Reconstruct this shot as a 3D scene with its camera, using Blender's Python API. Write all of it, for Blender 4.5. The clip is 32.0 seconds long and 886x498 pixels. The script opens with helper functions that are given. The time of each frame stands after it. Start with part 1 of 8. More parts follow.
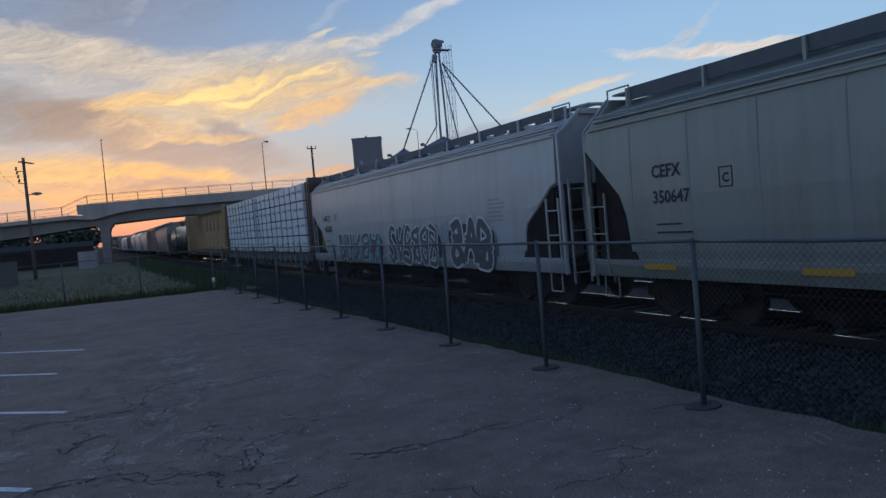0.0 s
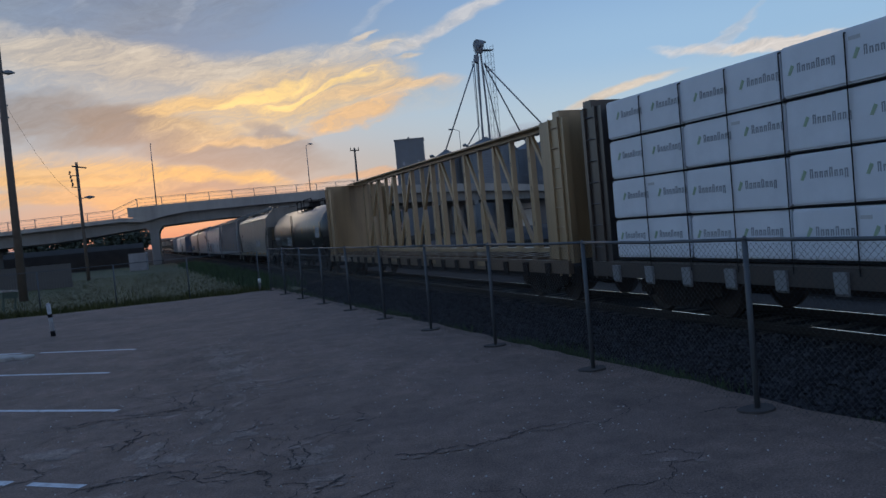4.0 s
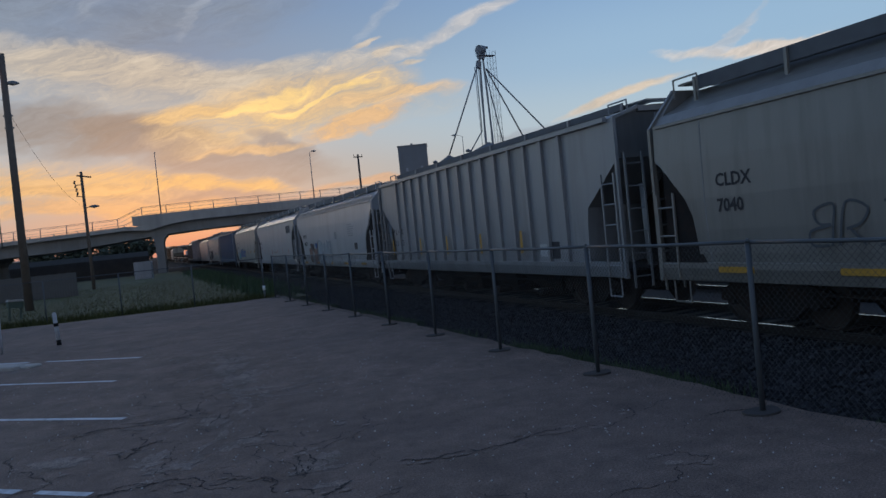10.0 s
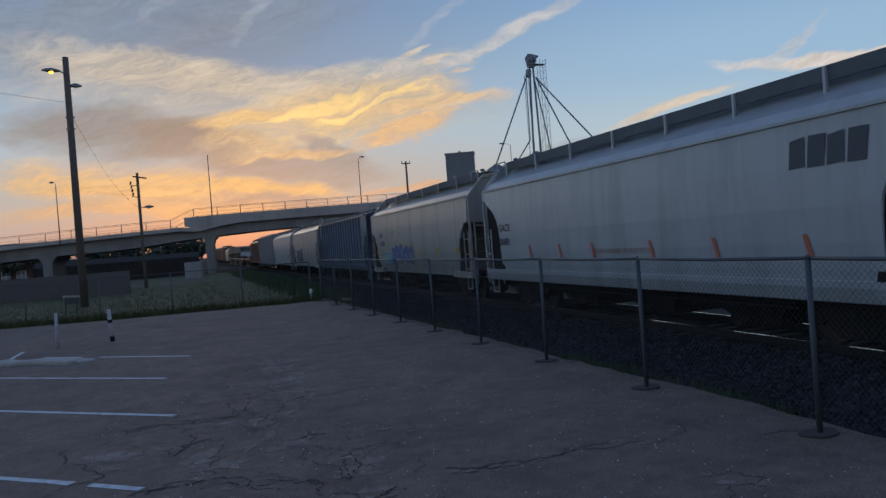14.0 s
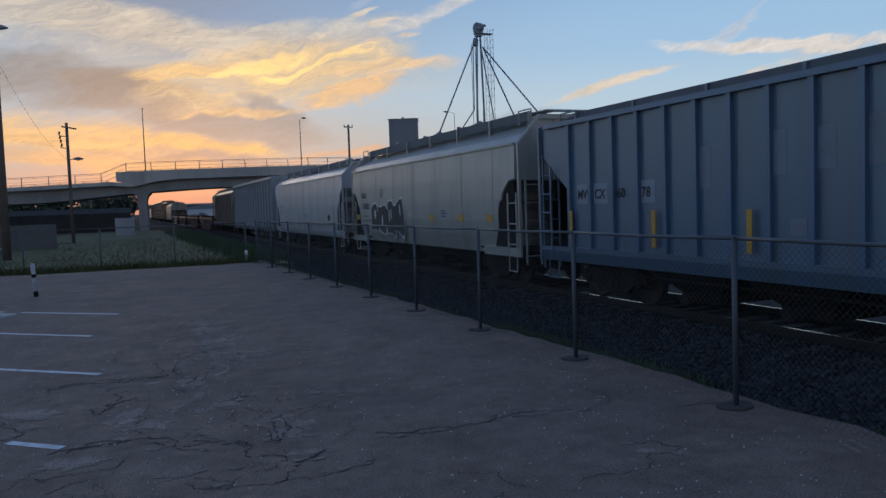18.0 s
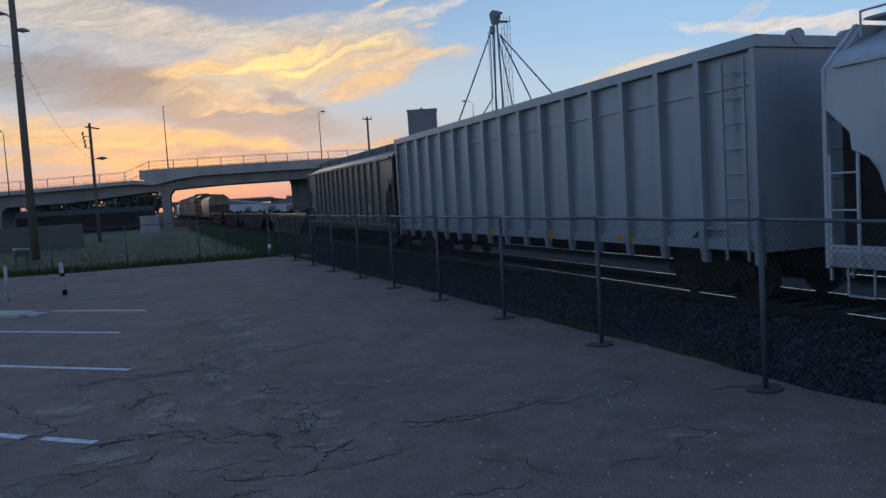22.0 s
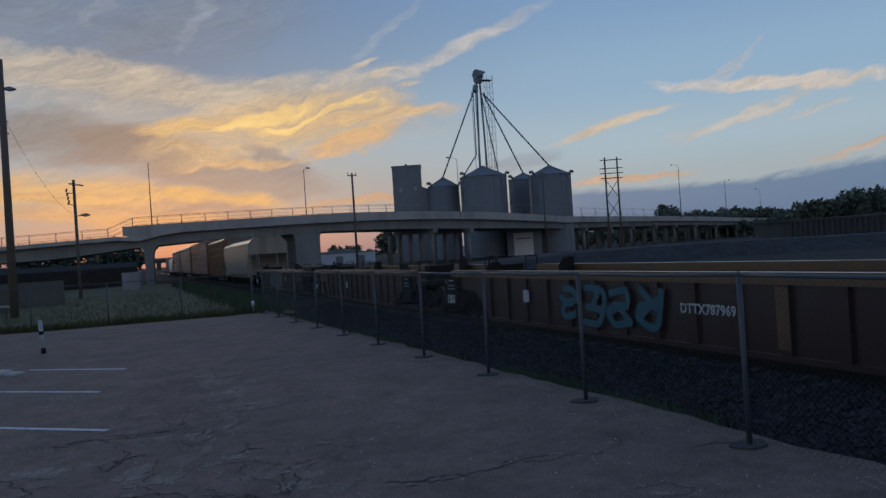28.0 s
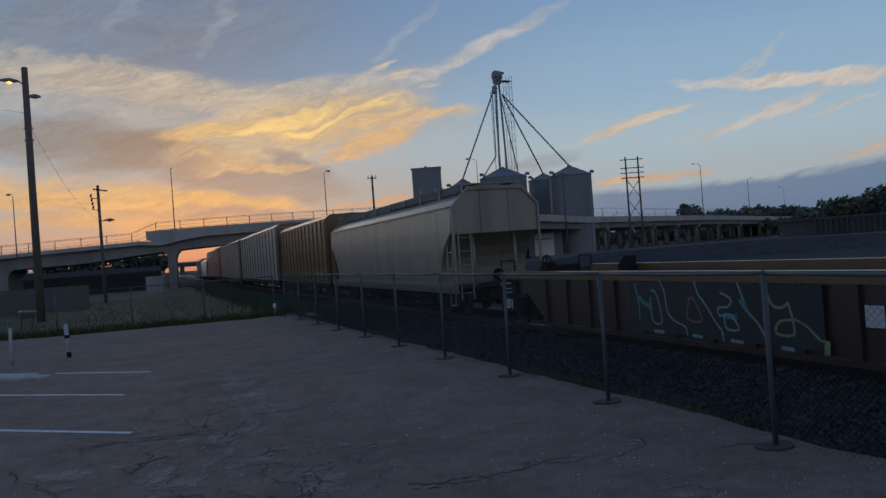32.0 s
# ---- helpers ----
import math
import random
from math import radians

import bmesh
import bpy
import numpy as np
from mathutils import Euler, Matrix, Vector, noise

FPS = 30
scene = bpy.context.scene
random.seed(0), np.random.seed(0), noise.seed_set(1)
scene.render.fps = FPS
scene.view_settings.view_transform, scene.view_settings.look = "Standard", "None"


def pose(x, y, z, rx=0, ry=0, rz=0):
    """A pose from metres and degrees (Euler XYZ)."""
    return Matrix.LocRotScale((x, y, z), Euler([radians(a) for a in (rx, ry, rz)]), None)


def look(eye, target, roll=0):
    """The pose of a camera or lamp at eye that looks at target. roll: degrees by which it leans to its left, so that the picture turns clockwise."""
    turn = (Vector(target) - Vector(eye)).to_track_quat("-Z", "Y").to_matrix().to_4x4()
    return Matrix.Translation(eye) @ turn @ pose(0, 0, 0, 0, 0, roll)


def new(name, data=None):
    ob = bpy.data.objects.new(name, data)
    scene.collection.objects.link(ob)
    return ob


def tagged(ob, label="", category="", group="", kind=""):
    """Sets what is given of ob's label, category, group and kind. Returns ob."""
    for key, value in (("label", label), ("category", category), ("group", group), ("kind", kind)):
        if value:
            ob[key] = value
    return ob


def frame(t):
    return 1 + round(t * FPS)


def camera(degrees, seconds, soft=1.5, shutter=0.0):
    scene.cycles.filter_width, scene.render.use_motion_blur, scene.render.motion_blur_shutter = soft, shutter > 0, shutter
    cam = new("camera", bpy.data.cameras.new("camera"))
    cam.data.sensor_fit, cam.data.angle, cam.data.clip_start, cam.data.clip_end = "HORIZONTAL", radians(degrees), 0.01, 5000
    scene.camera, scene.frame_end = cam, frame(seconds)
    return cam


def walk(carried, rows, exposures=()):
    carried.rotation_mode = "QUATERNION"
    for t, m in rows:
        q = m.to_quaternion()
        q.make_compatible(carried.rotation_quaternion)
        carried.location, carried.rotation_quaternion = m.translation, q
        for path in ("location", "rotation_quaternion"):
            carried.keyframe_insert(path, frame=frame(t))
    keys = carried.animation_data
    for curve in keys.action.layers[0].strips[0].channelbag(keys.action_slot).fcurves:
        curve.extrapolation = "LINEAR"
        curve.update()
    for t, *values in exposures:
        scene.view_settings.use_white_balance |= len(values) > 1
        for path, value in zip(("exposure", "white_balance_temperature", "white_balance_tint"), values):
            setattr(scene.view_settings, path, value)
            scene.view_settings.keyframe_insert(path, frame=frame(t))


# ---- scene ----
cam = camera(59.8, 32.0)
PATH = [
    (0, (-1.493, 0.057, 2.304), (-0.61, 1.85, 2.222), -4.9),
    (0.5, (-1.479, 0.085, 2.31), (-0.607, 1.883, 2.226), -5.3),
    (1, (-1.443, 0.12, 2.301), (-0.582, 1.923, 2.216), -5.5),
    (1.5, (-1.454, 0.115, 2.3), (-0.603, 1.923, 2.212), -5.4),
    (2, (-1.453, 0.105, 2.299), (-0.614, 1.918, 2.209), -5.2),
    (2.5, (-1.471, 0.086, 2.299), (-0.644, 1.905, 2.21), -5.0),
    (3, (-1.48, 0.11, 2.298), (-0.673, 1.938, 2.215), -5.0),
    (3.5, (-1.5, 0.111, 2.298), (-0.711, 1.948, 2.222), -5.0),
    (5.5, (-1.485, 0.128, 2.297), (-0.704, 1.968, 2.24), -5.7),
    (6, (-1.525, 0.109, 2.299), (-0.751, 1.952, 2.248), -5.3),
    (6.5, (-1.523, 0.126, 2.301), (-0.769, 1.977, 2.256), -5.1),
    (7, (-1.527, 0.152, 2.299), (-0.797, 2.014, 2.257), -5.3),
    (7.5, (-1.526, 0.135, 2.302), (-0.817, 2.005, 2.259), -5.7),
    (8, (-1.525, 0.135, 2.298), (-0.83, 2.01, 2.25), -6.2),
    (8.5, (-1.522, 0.167, 2.297), (-0.832, 2.043, 2.242), -6.6),
    (9, (-1.511, 0.165, 2.29), (-0.804, 2.035, 2.231), -6.6),
    (9.5, (-1.513, 0.121, 2.3), (-0.776, 1.979, 2.241), -6.3),
    (10, (-1.503, 0.087, 2.295), (-0.728, 1.93, 2.24), -5.8),
    (10.5, (-1.507, 0.112, 2.301), (-0.703, 1.943, 2.25), -5.4),
    (11, (-1.513, 0.136, 2.293), (-0.701, 1.963, 2.25), -5.0),
    (11.5, (-1.512, 0.127, 2.297), (-0.713, 1.96, 2.26), -4.7),
    (12, (-1.537, 0.119, 2.302), (-0.764, 1.964, 2.272), -4.5),
    (12.5, (-1.54, 0.122, 2.299), (-0.799, 1.98, 2.273), -4.3),
    (13, (-1.545, 0.134, 2.293), (-0.836, 2.003, 2.269), -4.2),
    (13.5, (-1.537, 0.137, 2.296), (-0.851, 2.016, 2.271), -4.3),
    (14, (-1.553, 0.129, 2.3), (-0.884, 2.014, 2.275), -4.4),
    (14.5, (-1.523, 0.144, 2.287), (-0.863, 2.031, 2.262), -4.6),
    (16.5, (-1.54, 0.144, 2.3), (-0.864, 2.026, 2.285), -3.4),
    (17, (-1.535, 0.113, 2.296), (-0.823, 1.982, 2.249), -2.8),
    (17.5, (-1.529, 0.116, 2.29), (-0.767, 1.963, 2.203), -2.3),
    (18, (-1.536, 0.119, 2.296), (-0.727, 1.944, 2.178), -2.0),
    (18.5, (-1.534, 0.133, 2.285), (-0.699, 1.946, 2.15), -1.7),
    (19, (-1.547, 0.122, 2.285), (-0.703, 1.93, 2.143), -1.6),
    (19.5, (-1.542, 0.132, 2.292), (-0.703, 1.941, 2.142), -1.7),
    (20, (-1.531, 0.145, 2.281), (-0.706, 1.96, 2.127), -2.2),
    (20.5, (-1.545, 0.132, 2.284), (-0.739, 1.956, 2.131), -2.6),
    (21, (-1.54, 0.13, 2.284), (-0.753, 1.963, 2.135), -3.0),
    (21.5, (-1.528, 0.129, 2.284), (-0.758, 1.969, 2.138), -3.3),
    (22, (-1.539, 0.135, 2.282), (-0.784, 1.981, 2.141), -3.5),
    (22.5, (-1.53, 0.144, 2.279), (-0.777, 1.991, 2.144), -3.5),
    (23, (-1.53, 0.118, 2.288), (-0.772, 1.965, 2.169), -3.4),
    (23.5, (-1.539, 0.12, 2.293), (-0.774, 1.965, 2.193), -3.3),
    (24, (-1.526, 0.113, 2.293), (-0.761, 1.959, 2.22), -3.2),
    (24.5, (-1.56, 0.094, 2.302), (-0.801, 1.944, 2.249), -3.3),
    (26.5, (-1.539, 0.105, 2.299), (-0.788, 1.959, 2.265), -3.8),
    (27, (-1.537, 0.091, 2.296), (-0.765, 1.936, 2.27), -3.8),
    (27.5, (-1.531, 0.095, 2.297), (-0.739, 1.932, 2.284), -3.7),
    (28, (-1.539, 0.083, 2.302), (-0.737, 1.915, 2.301), -3.7),
    (28.5, (-1.525, 0.089, 2.296), (-0.729, 1.924, 2.306), -3.8),
    (29, (-1.526, 0.103, 2.298), (-0.744, 1.944, 2.313), -3.9),
    (29.5, (-1.521, 0.112, 2.297), (-0.752, 1.959, 2.311), -4.1),
    (30, (-1.506, 0.109, 2.291), (-0.744, 1.959, 2.301), -4.3),
    (30.5, (-1.5, 0.11, 2.294), (-0.74, 1.96, 2.302), -4.5),
    (31, (-1.501, 0.114, 2.29), (-0.744, 1.966, 2.296), -4.5),
    (31.5, (-1.506, 0.112, 2.288), (-0.754, 1.965, 2.296), -4.4),
    (32, (-1.517, 0.111, 2.293), (-0.764, 1.963, 2.3), -4.2),
]
walk(cam, [(t, look(eye, target, roll)) for t, eye, target, roll in PATH],
     exposures=[(t, e, k, 10) for t, e, k in ((0.0, 0.09, 5900), (3.0, 0.05, 5900), (6.0, -0.03, 6150), (14.0, -0.05, 6200), (18.0, 0.10, 6050), (20.0, 0.18, 5800), (22.0, 0.18, 5800), (24.0, 0.08, 5900), (27.0, -0.22, 6200), (32.0, -0.26, 6300))])

# ---------------------------------------------------------------- light
SUN_AZ = 4.0          # degrees to the right of +y where the sun has set
scene.view_settings.exposure = 0.0


def sky_world():
    w = bpy.data.worlds.new("dusk_sky")
    w.use_nodes = True
    scene.world = w
    nt = w.node_tree
    N, L = nt.nodes, nt.links
    N.clear()

    def node(kind, **kw):
        n = N.new(kind)
        for k, v in kw.items():
            if k == "op":
                n.operation = v
            else:
                n.inputs[k].default_value = v
        return n

    def link(a, b, i=0):
        L.new(a, b.inputs[i])

    def math_(op, a, b=None, c=None, clamp=False):
        n = N.new("ShaderNodeMath")
        n.operation, n.use_clamp = op, clamp
        for i, v in enumerate((a, b, c)):
            if v is None:
                continue
            if isinstance(v, (int, float)):
                n.inputs[i].default_value = v
            else:
                L.new(v, n.inputs[i])
        return n.outputs[0]

    def ramp(fac, stops, mode="EASE"):
        n = N.new("ShaderNodeValToRGB")
        n.color_ramp.interpolation = mode
        el = n.color_ramp.elements
        while len(el) < len(stops):
            el.new(0.5)
        for e, (p, c) in zip(el, stops):
            e.position, e.color = p, (*c, 1) if len(c) == 3 else c
        L.new(fac, n.inputs[0])
        return n.outputs[0]

    def mix(fac, a, b, mode="MIX"):
        n = N.new("ShaderNodeMix")
        n.data_type, n.blend_type = "RGBA", mode
        if isinstance(fac, (int, float)):
            n.inputs[0].default_value = fac
        else:
            L.new(fac, n.inputs[0])
        for i, v in ((6, a), (7, b)):
            if isinstance(v, tuple):
                n.inputs[i].default_value = (*v, 1)
            else:
                L.new(v, n.inputs[i])
        return n.outputs[2]

    tc = N.new("ShaderNodeTexCoord")
    sep = N.new("ShaderNodeSeparateXYZ")
    L.new(tc.outputs["Generated"], sep.inputs[0])
    x, y, z = sep.outputs
    # azimuth (degrees to the right of +y) and elevation in degrees
    az = math_("MULTIPLY", math_("ARCTAN2", x, y), 57.29578)
    el = math_("MULTIPLY", math_("ARCSINE", z), 57.29578)

    # physical sky as the base
    sky = N.new("ShaderNodeTexSky")
    sky.sky_type, sky.sun_disc = "NISHITA", False
    sky.sun_elevation, sky.sun_rotation = radians(1.0), radians(SUN_AZ)
    sky.altitude, sky.air_density, sky.dust_density, sky.ozone_density = 200, 1.0, 1.5, 1.5
    base = mix(1.0, sky.outputs[0], (0.03, 0.03, 0.03), "MULTIPLY")

    # dusk gradient: warm near the sunset, blue away from it
    e01 = math_("DIVIDE", el, 40.0, clamp=True)
    blue = ramp(e01, [(0.0, (0.26, 0.29, 0.35)), (0.10, (0.41, 0.47, 0.50)), (0.17, (0.41, 0.52, 0.59)), (0.28, (0.31, 0.46, 0.61)), (0.45, (0.22, 0.36, 0.56)), (1.0, (0.125, 0.21, 0.40))])
    warm = ramp(e01, [(0.0, (0.30, 0.185, 0.18)), (0.05, (0.37, 0.26, 0.215)), (0.12, (0.335, 0.315, 0.29)), (0.22, (0.33, 0.41, 0.46)), (0.34, (0.17, 0.245, 0.35)), (0.5, (0.13, 0.21, 0.36)), (1.0, (0.125, 0.21, 0.40))])
    daz = math_("ABSOLUTE", math_("SUBTRACT", az, SUN_AZ))
    near_sun = math_("SUBTRACT", 1.0, math_("SMOOTH_MIN", math_("DIVIDE", daz, 30.0), 1.0, 0.35), clamp=True)
    col = mix(near_sun, blue, warm)
    # the sky opposite the sunset is darker
    away = math_("MULTIPLY", math_("SUBTRACT", daz, 62.0), 1.0 / 60.0, clamp=True)
    col = mix(math_("MULTIPLY", away, 0.10), col, (0.03, 0.05, 0.09))
    # pale pink anti-twilight arch low in the east, unseen, added to brighten camera-facing walls
    east = math_("MULTIPLY", math_("SUBTRACT", daz, 105.0), 1.0 / 45.0, clamp=True)
    arch = math_("SUBTRACT", 1.0, math_("DIVIDE", el, 30.0), clamp=True)
    col = mix(math_("MULTIPLY", east, arch), col, (0.52, 0.45, 0.46))

    def noise(scale_a, scale_e, off, detail, rough, dist, turn=0.0, a=None, e=None):
        """Noise over azimuth and elevation, drawn out along a tilted wind."""
        a, e = a or az, e or el
        c, s = math.cos(radians(turn)), math.sin(radians(turn))
        u = math_("ADD", math_("MULTIPLY", a, c * scale_a), math_("MULTIPLY", e, s * scale_a))
        v = math_("ADD", math_("MULTIPLY", a, -s * scale_e), math_("MULTIPLY", e, c * scale_e))
        cb = N.new("ShaderNodeCombineXYZ")
        L.new(u, cb.inputs[0])
        L.new(v, cb.inputs[1])
        cb.inputs[2].default_value = off
        n = N.new("ShaderNodeTexNoise")
        n.inputs["Scale"].default_value = 1.0
        n.inputs["Detail"].default_value = detail
        n.inputs["Roughness"].default_value = rough
        n.inputs["Distortion"].default_value = dist
        L.new(cb.outputs[0], n.inputs["Vector"])
        return n

    def warp(base_a, base_e, n, wa, we):
        sp = N.new("ShaderNodeSeparateColor")
        L.new(n.outputs["Color"], sp.inputs[0])
        return (math_("MULTIPLY_ADD", math_("SUBTRACT", sp.outputs[0], 0.5), wa, base_a),
                math_("MULTIPLY_ADD", math_("SUBTRACT", sp.outputs[1], 0.5), we, base_e))

    # the air's eddies bend every cloud edge, at a broad and a fine scale
    wa, we = warp(az, el, noise(0.13, 0.30, 1.0, 3.0, 0.55, 0.0, 8), 7.0, 3.2)
    wa, we = warp(wa, we, noise(0.5, 1.4, 7.0, 4.0, 0.6, 0.0, 12), 1.3, 0.5)

    # thin high wisps are drawn out straighter
    ca = math_("MULTIPLY_ADD", math_("SUBTRACT", wa, az), 0.5, az)
    ce = math_("MULTIPLY_ADD", math_("SUBTRACT", we, el), 0.5, el)

    def blob(a0, e0, ra, re, turn=0.0, power=1.0, tail=0.0, calm=False):
        """1 in the middle of a tilted oval of the sky, 0 outside; tail thins it towards one end."""
        c, s = math.cos(radians(turn)), math.sin(radians(turn))
        da, de = math_("SUBTRACT", ca if calm else wa, a0), math_("SUBTRACT", ce if calm else we, e0)
        u = math_("DIVIDE", math_("ADD", math_("MULTIPLY", da, c), math_("MULTIPLY", de, s)), ra)
        v = math_("DIVIDE", math_("SUBTRACT", math_("MULTIPLY", de, c), math_("MULTIPLY", da, s)), re)
        if tail:
            v = math_("MULTIPLY", v, math_("MULTIPLY_ADD", u, tail, 1.0 + abs(tail)))
        r2 = math_("ADD", math_("MULTIPLY", u, u), math_("MULTIPLY", v, v))
        return math_("POWER", math_("SUBTRACT", 1.0, r2, clamp=True), power)

    n1 = noise(0.16, 0.42, 2.0, 9.0, 0.60, 0.2, 8).outputs["Fac"]
    n2 = noise(0.22, 1.0, 5.0, 9.0, 0.62, 0.25, 13, wa, we).outputs["Fac"]
    n4 = noise(0.45, 1.9, 4.0, 9.0, 0.64, 0.25, 12, wa, we).outputs["Fac"]
    n5 = noise(1.5, 5.0, 3.0, 8.0, 0.68, 0.3, 18, wa, we).outputs["Fac"]
    fine = math_("MULTIPLY_ADD", math_("SUBTRACT", n5, 0.5), 0.6, math_("MULTIPLY_ADD", math_("SUBTRACT", n4, 0.5), 0.8, n2))
    fine = math_("MULTIPLY_ADD", math_("SUBTRACT", fine, 0.5), 0.75, 0.5)
    shade = math_("MULTIPLY_ADD", math_("SUBTRACT", fine, 0.5), 0.95, 1.0)

    def soft(n, lo, hi):
        return math_("MULTIPLY", math_("SUBTRACT", n, lo), 1.0 / (hi - lo), clamp=True)

    def cloud(col, shape, n, lo, hi, tint, amount=1.0, rough=1.0):
        """Lay a cloud over the sky: a soft region broken up by noise, streaked within."""
        lift = math_("MULTIPLY_ADD", shape, 0.46, n)
        m = math_("MULTIPLY", math_("MULTIPLY", soft(lift, lo, hi), math_("MULTIPLY", shape, 1.3, clamp=True)), amount, clamp=True)
        t = mix(rough, tint, mix(1.0, tint, shade, "MULTIPLY"))
        return mix(m, col, t)

    # grey-blue cloud high above the sunset, with faint upright wisps in it
    col = cloud(col, blob(-2, 16.5, 22, 4.2, 6, 0.6), n1, 0.45, 1.0, (0.20, 0.245, 0.30), 0.8)
    col = cloud(col, blob(1.0, 18.0, 0.9, 3.4, -28, 0.8), fine, 0.40, 0.95, (0.32, 0.36, 0.41), 0.35)
    col = cloud(col, blob(6.5, 17.0, 0.7, 2.6, -30, 0.8), fine, 0.40, 0.95, (0.34, 0.38, 0.43), 0.4)
    # the broad pale leaf of the main cloud, thinning to its tip
    col = cloud(col, blob(8, 11.0, 21, 4.1, -5, 0.7, 0.45), fine, 0.38, 1.15, (0.47, 0.42, 0.34), 0.9)
    col = cloud(col, blob(2, 12.6, 14, 1.7, -8, 0.8), fine, 0.42, 1.0, (0.56, 0.47, 0.35), 0.75)
    col = cloud(col, blob(11, 12.2, 8, 1.0, 6, 0.8), fine, 0.42, 1.0, (0.54, 0.47, 0.37), 0.7)
    col = cloud(col, blob(18, 12.4, 6.5, 0.9, 12, 0.8), fine, 0.46, 1.05, (0.56, 0.49, 0.40), 0.8)
    # small torn clumps beyond the tip
    for a, e, ra, re, tn in ((20.3, 12.9, 1.6, 0.35, 18), (21.6, 12.3, 1.5, 0.3, 16), (19.4, 13.6, 1.2, 0.28, 24)):
        col = cloud(col, blob(a, e, ra, re, tn, 0.8), fine, 0.34, 0.85, (0.62, 0.52, 0.40), 0.85)
    # grey undersides
    col = cloud(col, blob(-3, 8.9, 9, 1.9, -4, 0.7), n2, 0.38, 0.90, (0.215, 0.215, 0.215), 0.9, 0.9)
    col = cloud(col, blob(3, 8.0, 6.5, 1.5, -12, 0.7), n2, 0.38, 0.88, (0.23, 0.20, 0.18), 0.9, 0.7)
    col = cloud(col, blob(8, 6.3, 9.5, 1.3, -10, 0.7), n1, 0.38, 0.90, (0.25, 0.235, 0.235), 0.85, 0.8)
    # the glowing band, its bright heart and the orange lower fringe
    col = cloud(col, blob(12.5, 9.5, 11.0, 2.5, 10, 0.7), fine, 0.40, 1.02, (0.68, 0.46, 0.22), 0.9)
    col = cloud(col, blob(5.5, 9.4, 4.5, 0.8, 6, 0.8), fine, 0.40, 0.95, (0.72, 0.46, 0.19), 0.85)
    col = cloud(col, blob(20.5, 10.0, 6.5, 0.8, 4, 0.8), fine, 0.38, 0.95, (0.74, 0.48, 0.24), 0.85)
    col = cloud(col, blob(17.0, 8.2, 5.0, 0.7, 14, 0.8), fine, 0.40, 0.95, (0.74, 0.43, 0.18), 0.85)
    for a, e, ra, re, tn in ((11.8, 10.35, 4.0, 0.5, 16), (13.0, 9.7, 3.6, 0.35, 16), (9.2, 9.5, 3.2, 0.3, 12), (16.5, 10.7, 3.0, 0.3, 14)):
        col = cloud(col, blob(a, e, ra, re, tn, 0.8), fine, 0.32, 0.90, (0.98, 0.66, 0.24), 0.95, 0.5)
    # low orange bars towards the horizon, with grey between them
    col = cloud(col, blob(2, 4.6, 12, 0.8, -7, 0.7), n2, 0.40, 0.85, (0.25, 0.225, 0.225), 0.8, 0.8)
    col = cloud(col, blob(11.5, 6.9, 3.2, 1.0, -20, 0.7), n2, 0.38, 0.80, (0.25, 0.245, 0.25), 0.8, 0.8)
    col = cloud(col, blob(-3, 5.7, 10, 1.7, -5, 0.7), fine, 0.46, 0.95, (0.70, 0.42, 0.17), 0.8)
    col = cloud(col, blob(-1, 3.6, 11, 0.9, -2, 0.8), fine, 0.42, 0.95, (0.58, 0.35, 0.18), 0.8)
    col = cloud(col, blob(7, 4.9, 6.5, 0.7, -8, 0.8), fine, 0.42, 0.95, (0.68, 0.41, 0.16), 0.85)
    col = cloud(col, blob(9.5, 6.9, 4.5, 0.35, 2, 0.8), fine, 0.40, 0.9, (0.64, 0.42, 0.22), 0.8)
    col = cloud(col, blob(19, 3.7, 7, 0.45, 2, 0.8), fine, 0.40, 0.9, (0.60, 0.36, 0.22), 0.75)
    # wisps to the right
    col = cloud(col, blob(26.0, 14.6, 8.0, 0.72, 21, 0.8, -0.3, calm=True), fine, 0.30, 1.02, (0.60, 0.54, 0.48), 0.72)
    col = cloud(col, blob(20.6, 16.0, 4.2, 0.55, 42, 0.8, calm=True), fine, 0.46, 1.05, (0.40, 0.44, 0.49), 0.45)
    col = cloud(col, blob(47.5, 10.0, 9.0, 0.62, -5, 0.8, 0.2), fine, 0.33, 0.85, (0.66, 0.57, 0.49), 0.95)
    col = cloud(col, blob(44.5, 11.1, 3.4, 0.4, 22, 0.8), fine, 0.40, 0.95, (0.48, 0.50, 0.53), 0.75)
    col = cloud(col, blob(36.5, 8.1, 5.2, 0.42, 14, 0.8, calm=True), fine, 0.34, 0.85, (0.64, 0.52, 0.40), 0.95)
    col = cloud(col, blob(45.0, 8.1, 6.0, 0.45, 16, 0.8), fine, 0.35, 0.85, (0.58, 0.53, 0.48), 0.9)
    col = cloud(col, blob(50.5, 8.0, 1.6, 0.3, 6, 0.8), fine, 0.36, 0.8, (0.50, 0.49, 0.48), 0.8)
    col = cloud(col, blob(30.5, 6.0, 3.5, 0.8, 10, 0.8), n1, 0.36, 0.9, (0.27, 0.30, 0.36), 0.5)
    # blue-grey bank low on the right with a lit upper edge
    col = cloud(col, blob(37, 4.2, 4.6, 0.28, -2, 0.7), fine, 0.36, 0.9, (0.66, 0.42, 0.27), 0.85)
    col = cloud(col, blob(54, 5.2, 5.5, 0.32, 12, 0.7), fine, 0.34, 0.9, (0.62, 0.43, 0.32), 0.8)
    bank_top = math_("ADD", math_("MULTIPLY_ADD", n2, 1.3, 3.0), math_("MULTIPLY", math_("SUBTRACT", az, 46.0), 0.09, clamp=True))
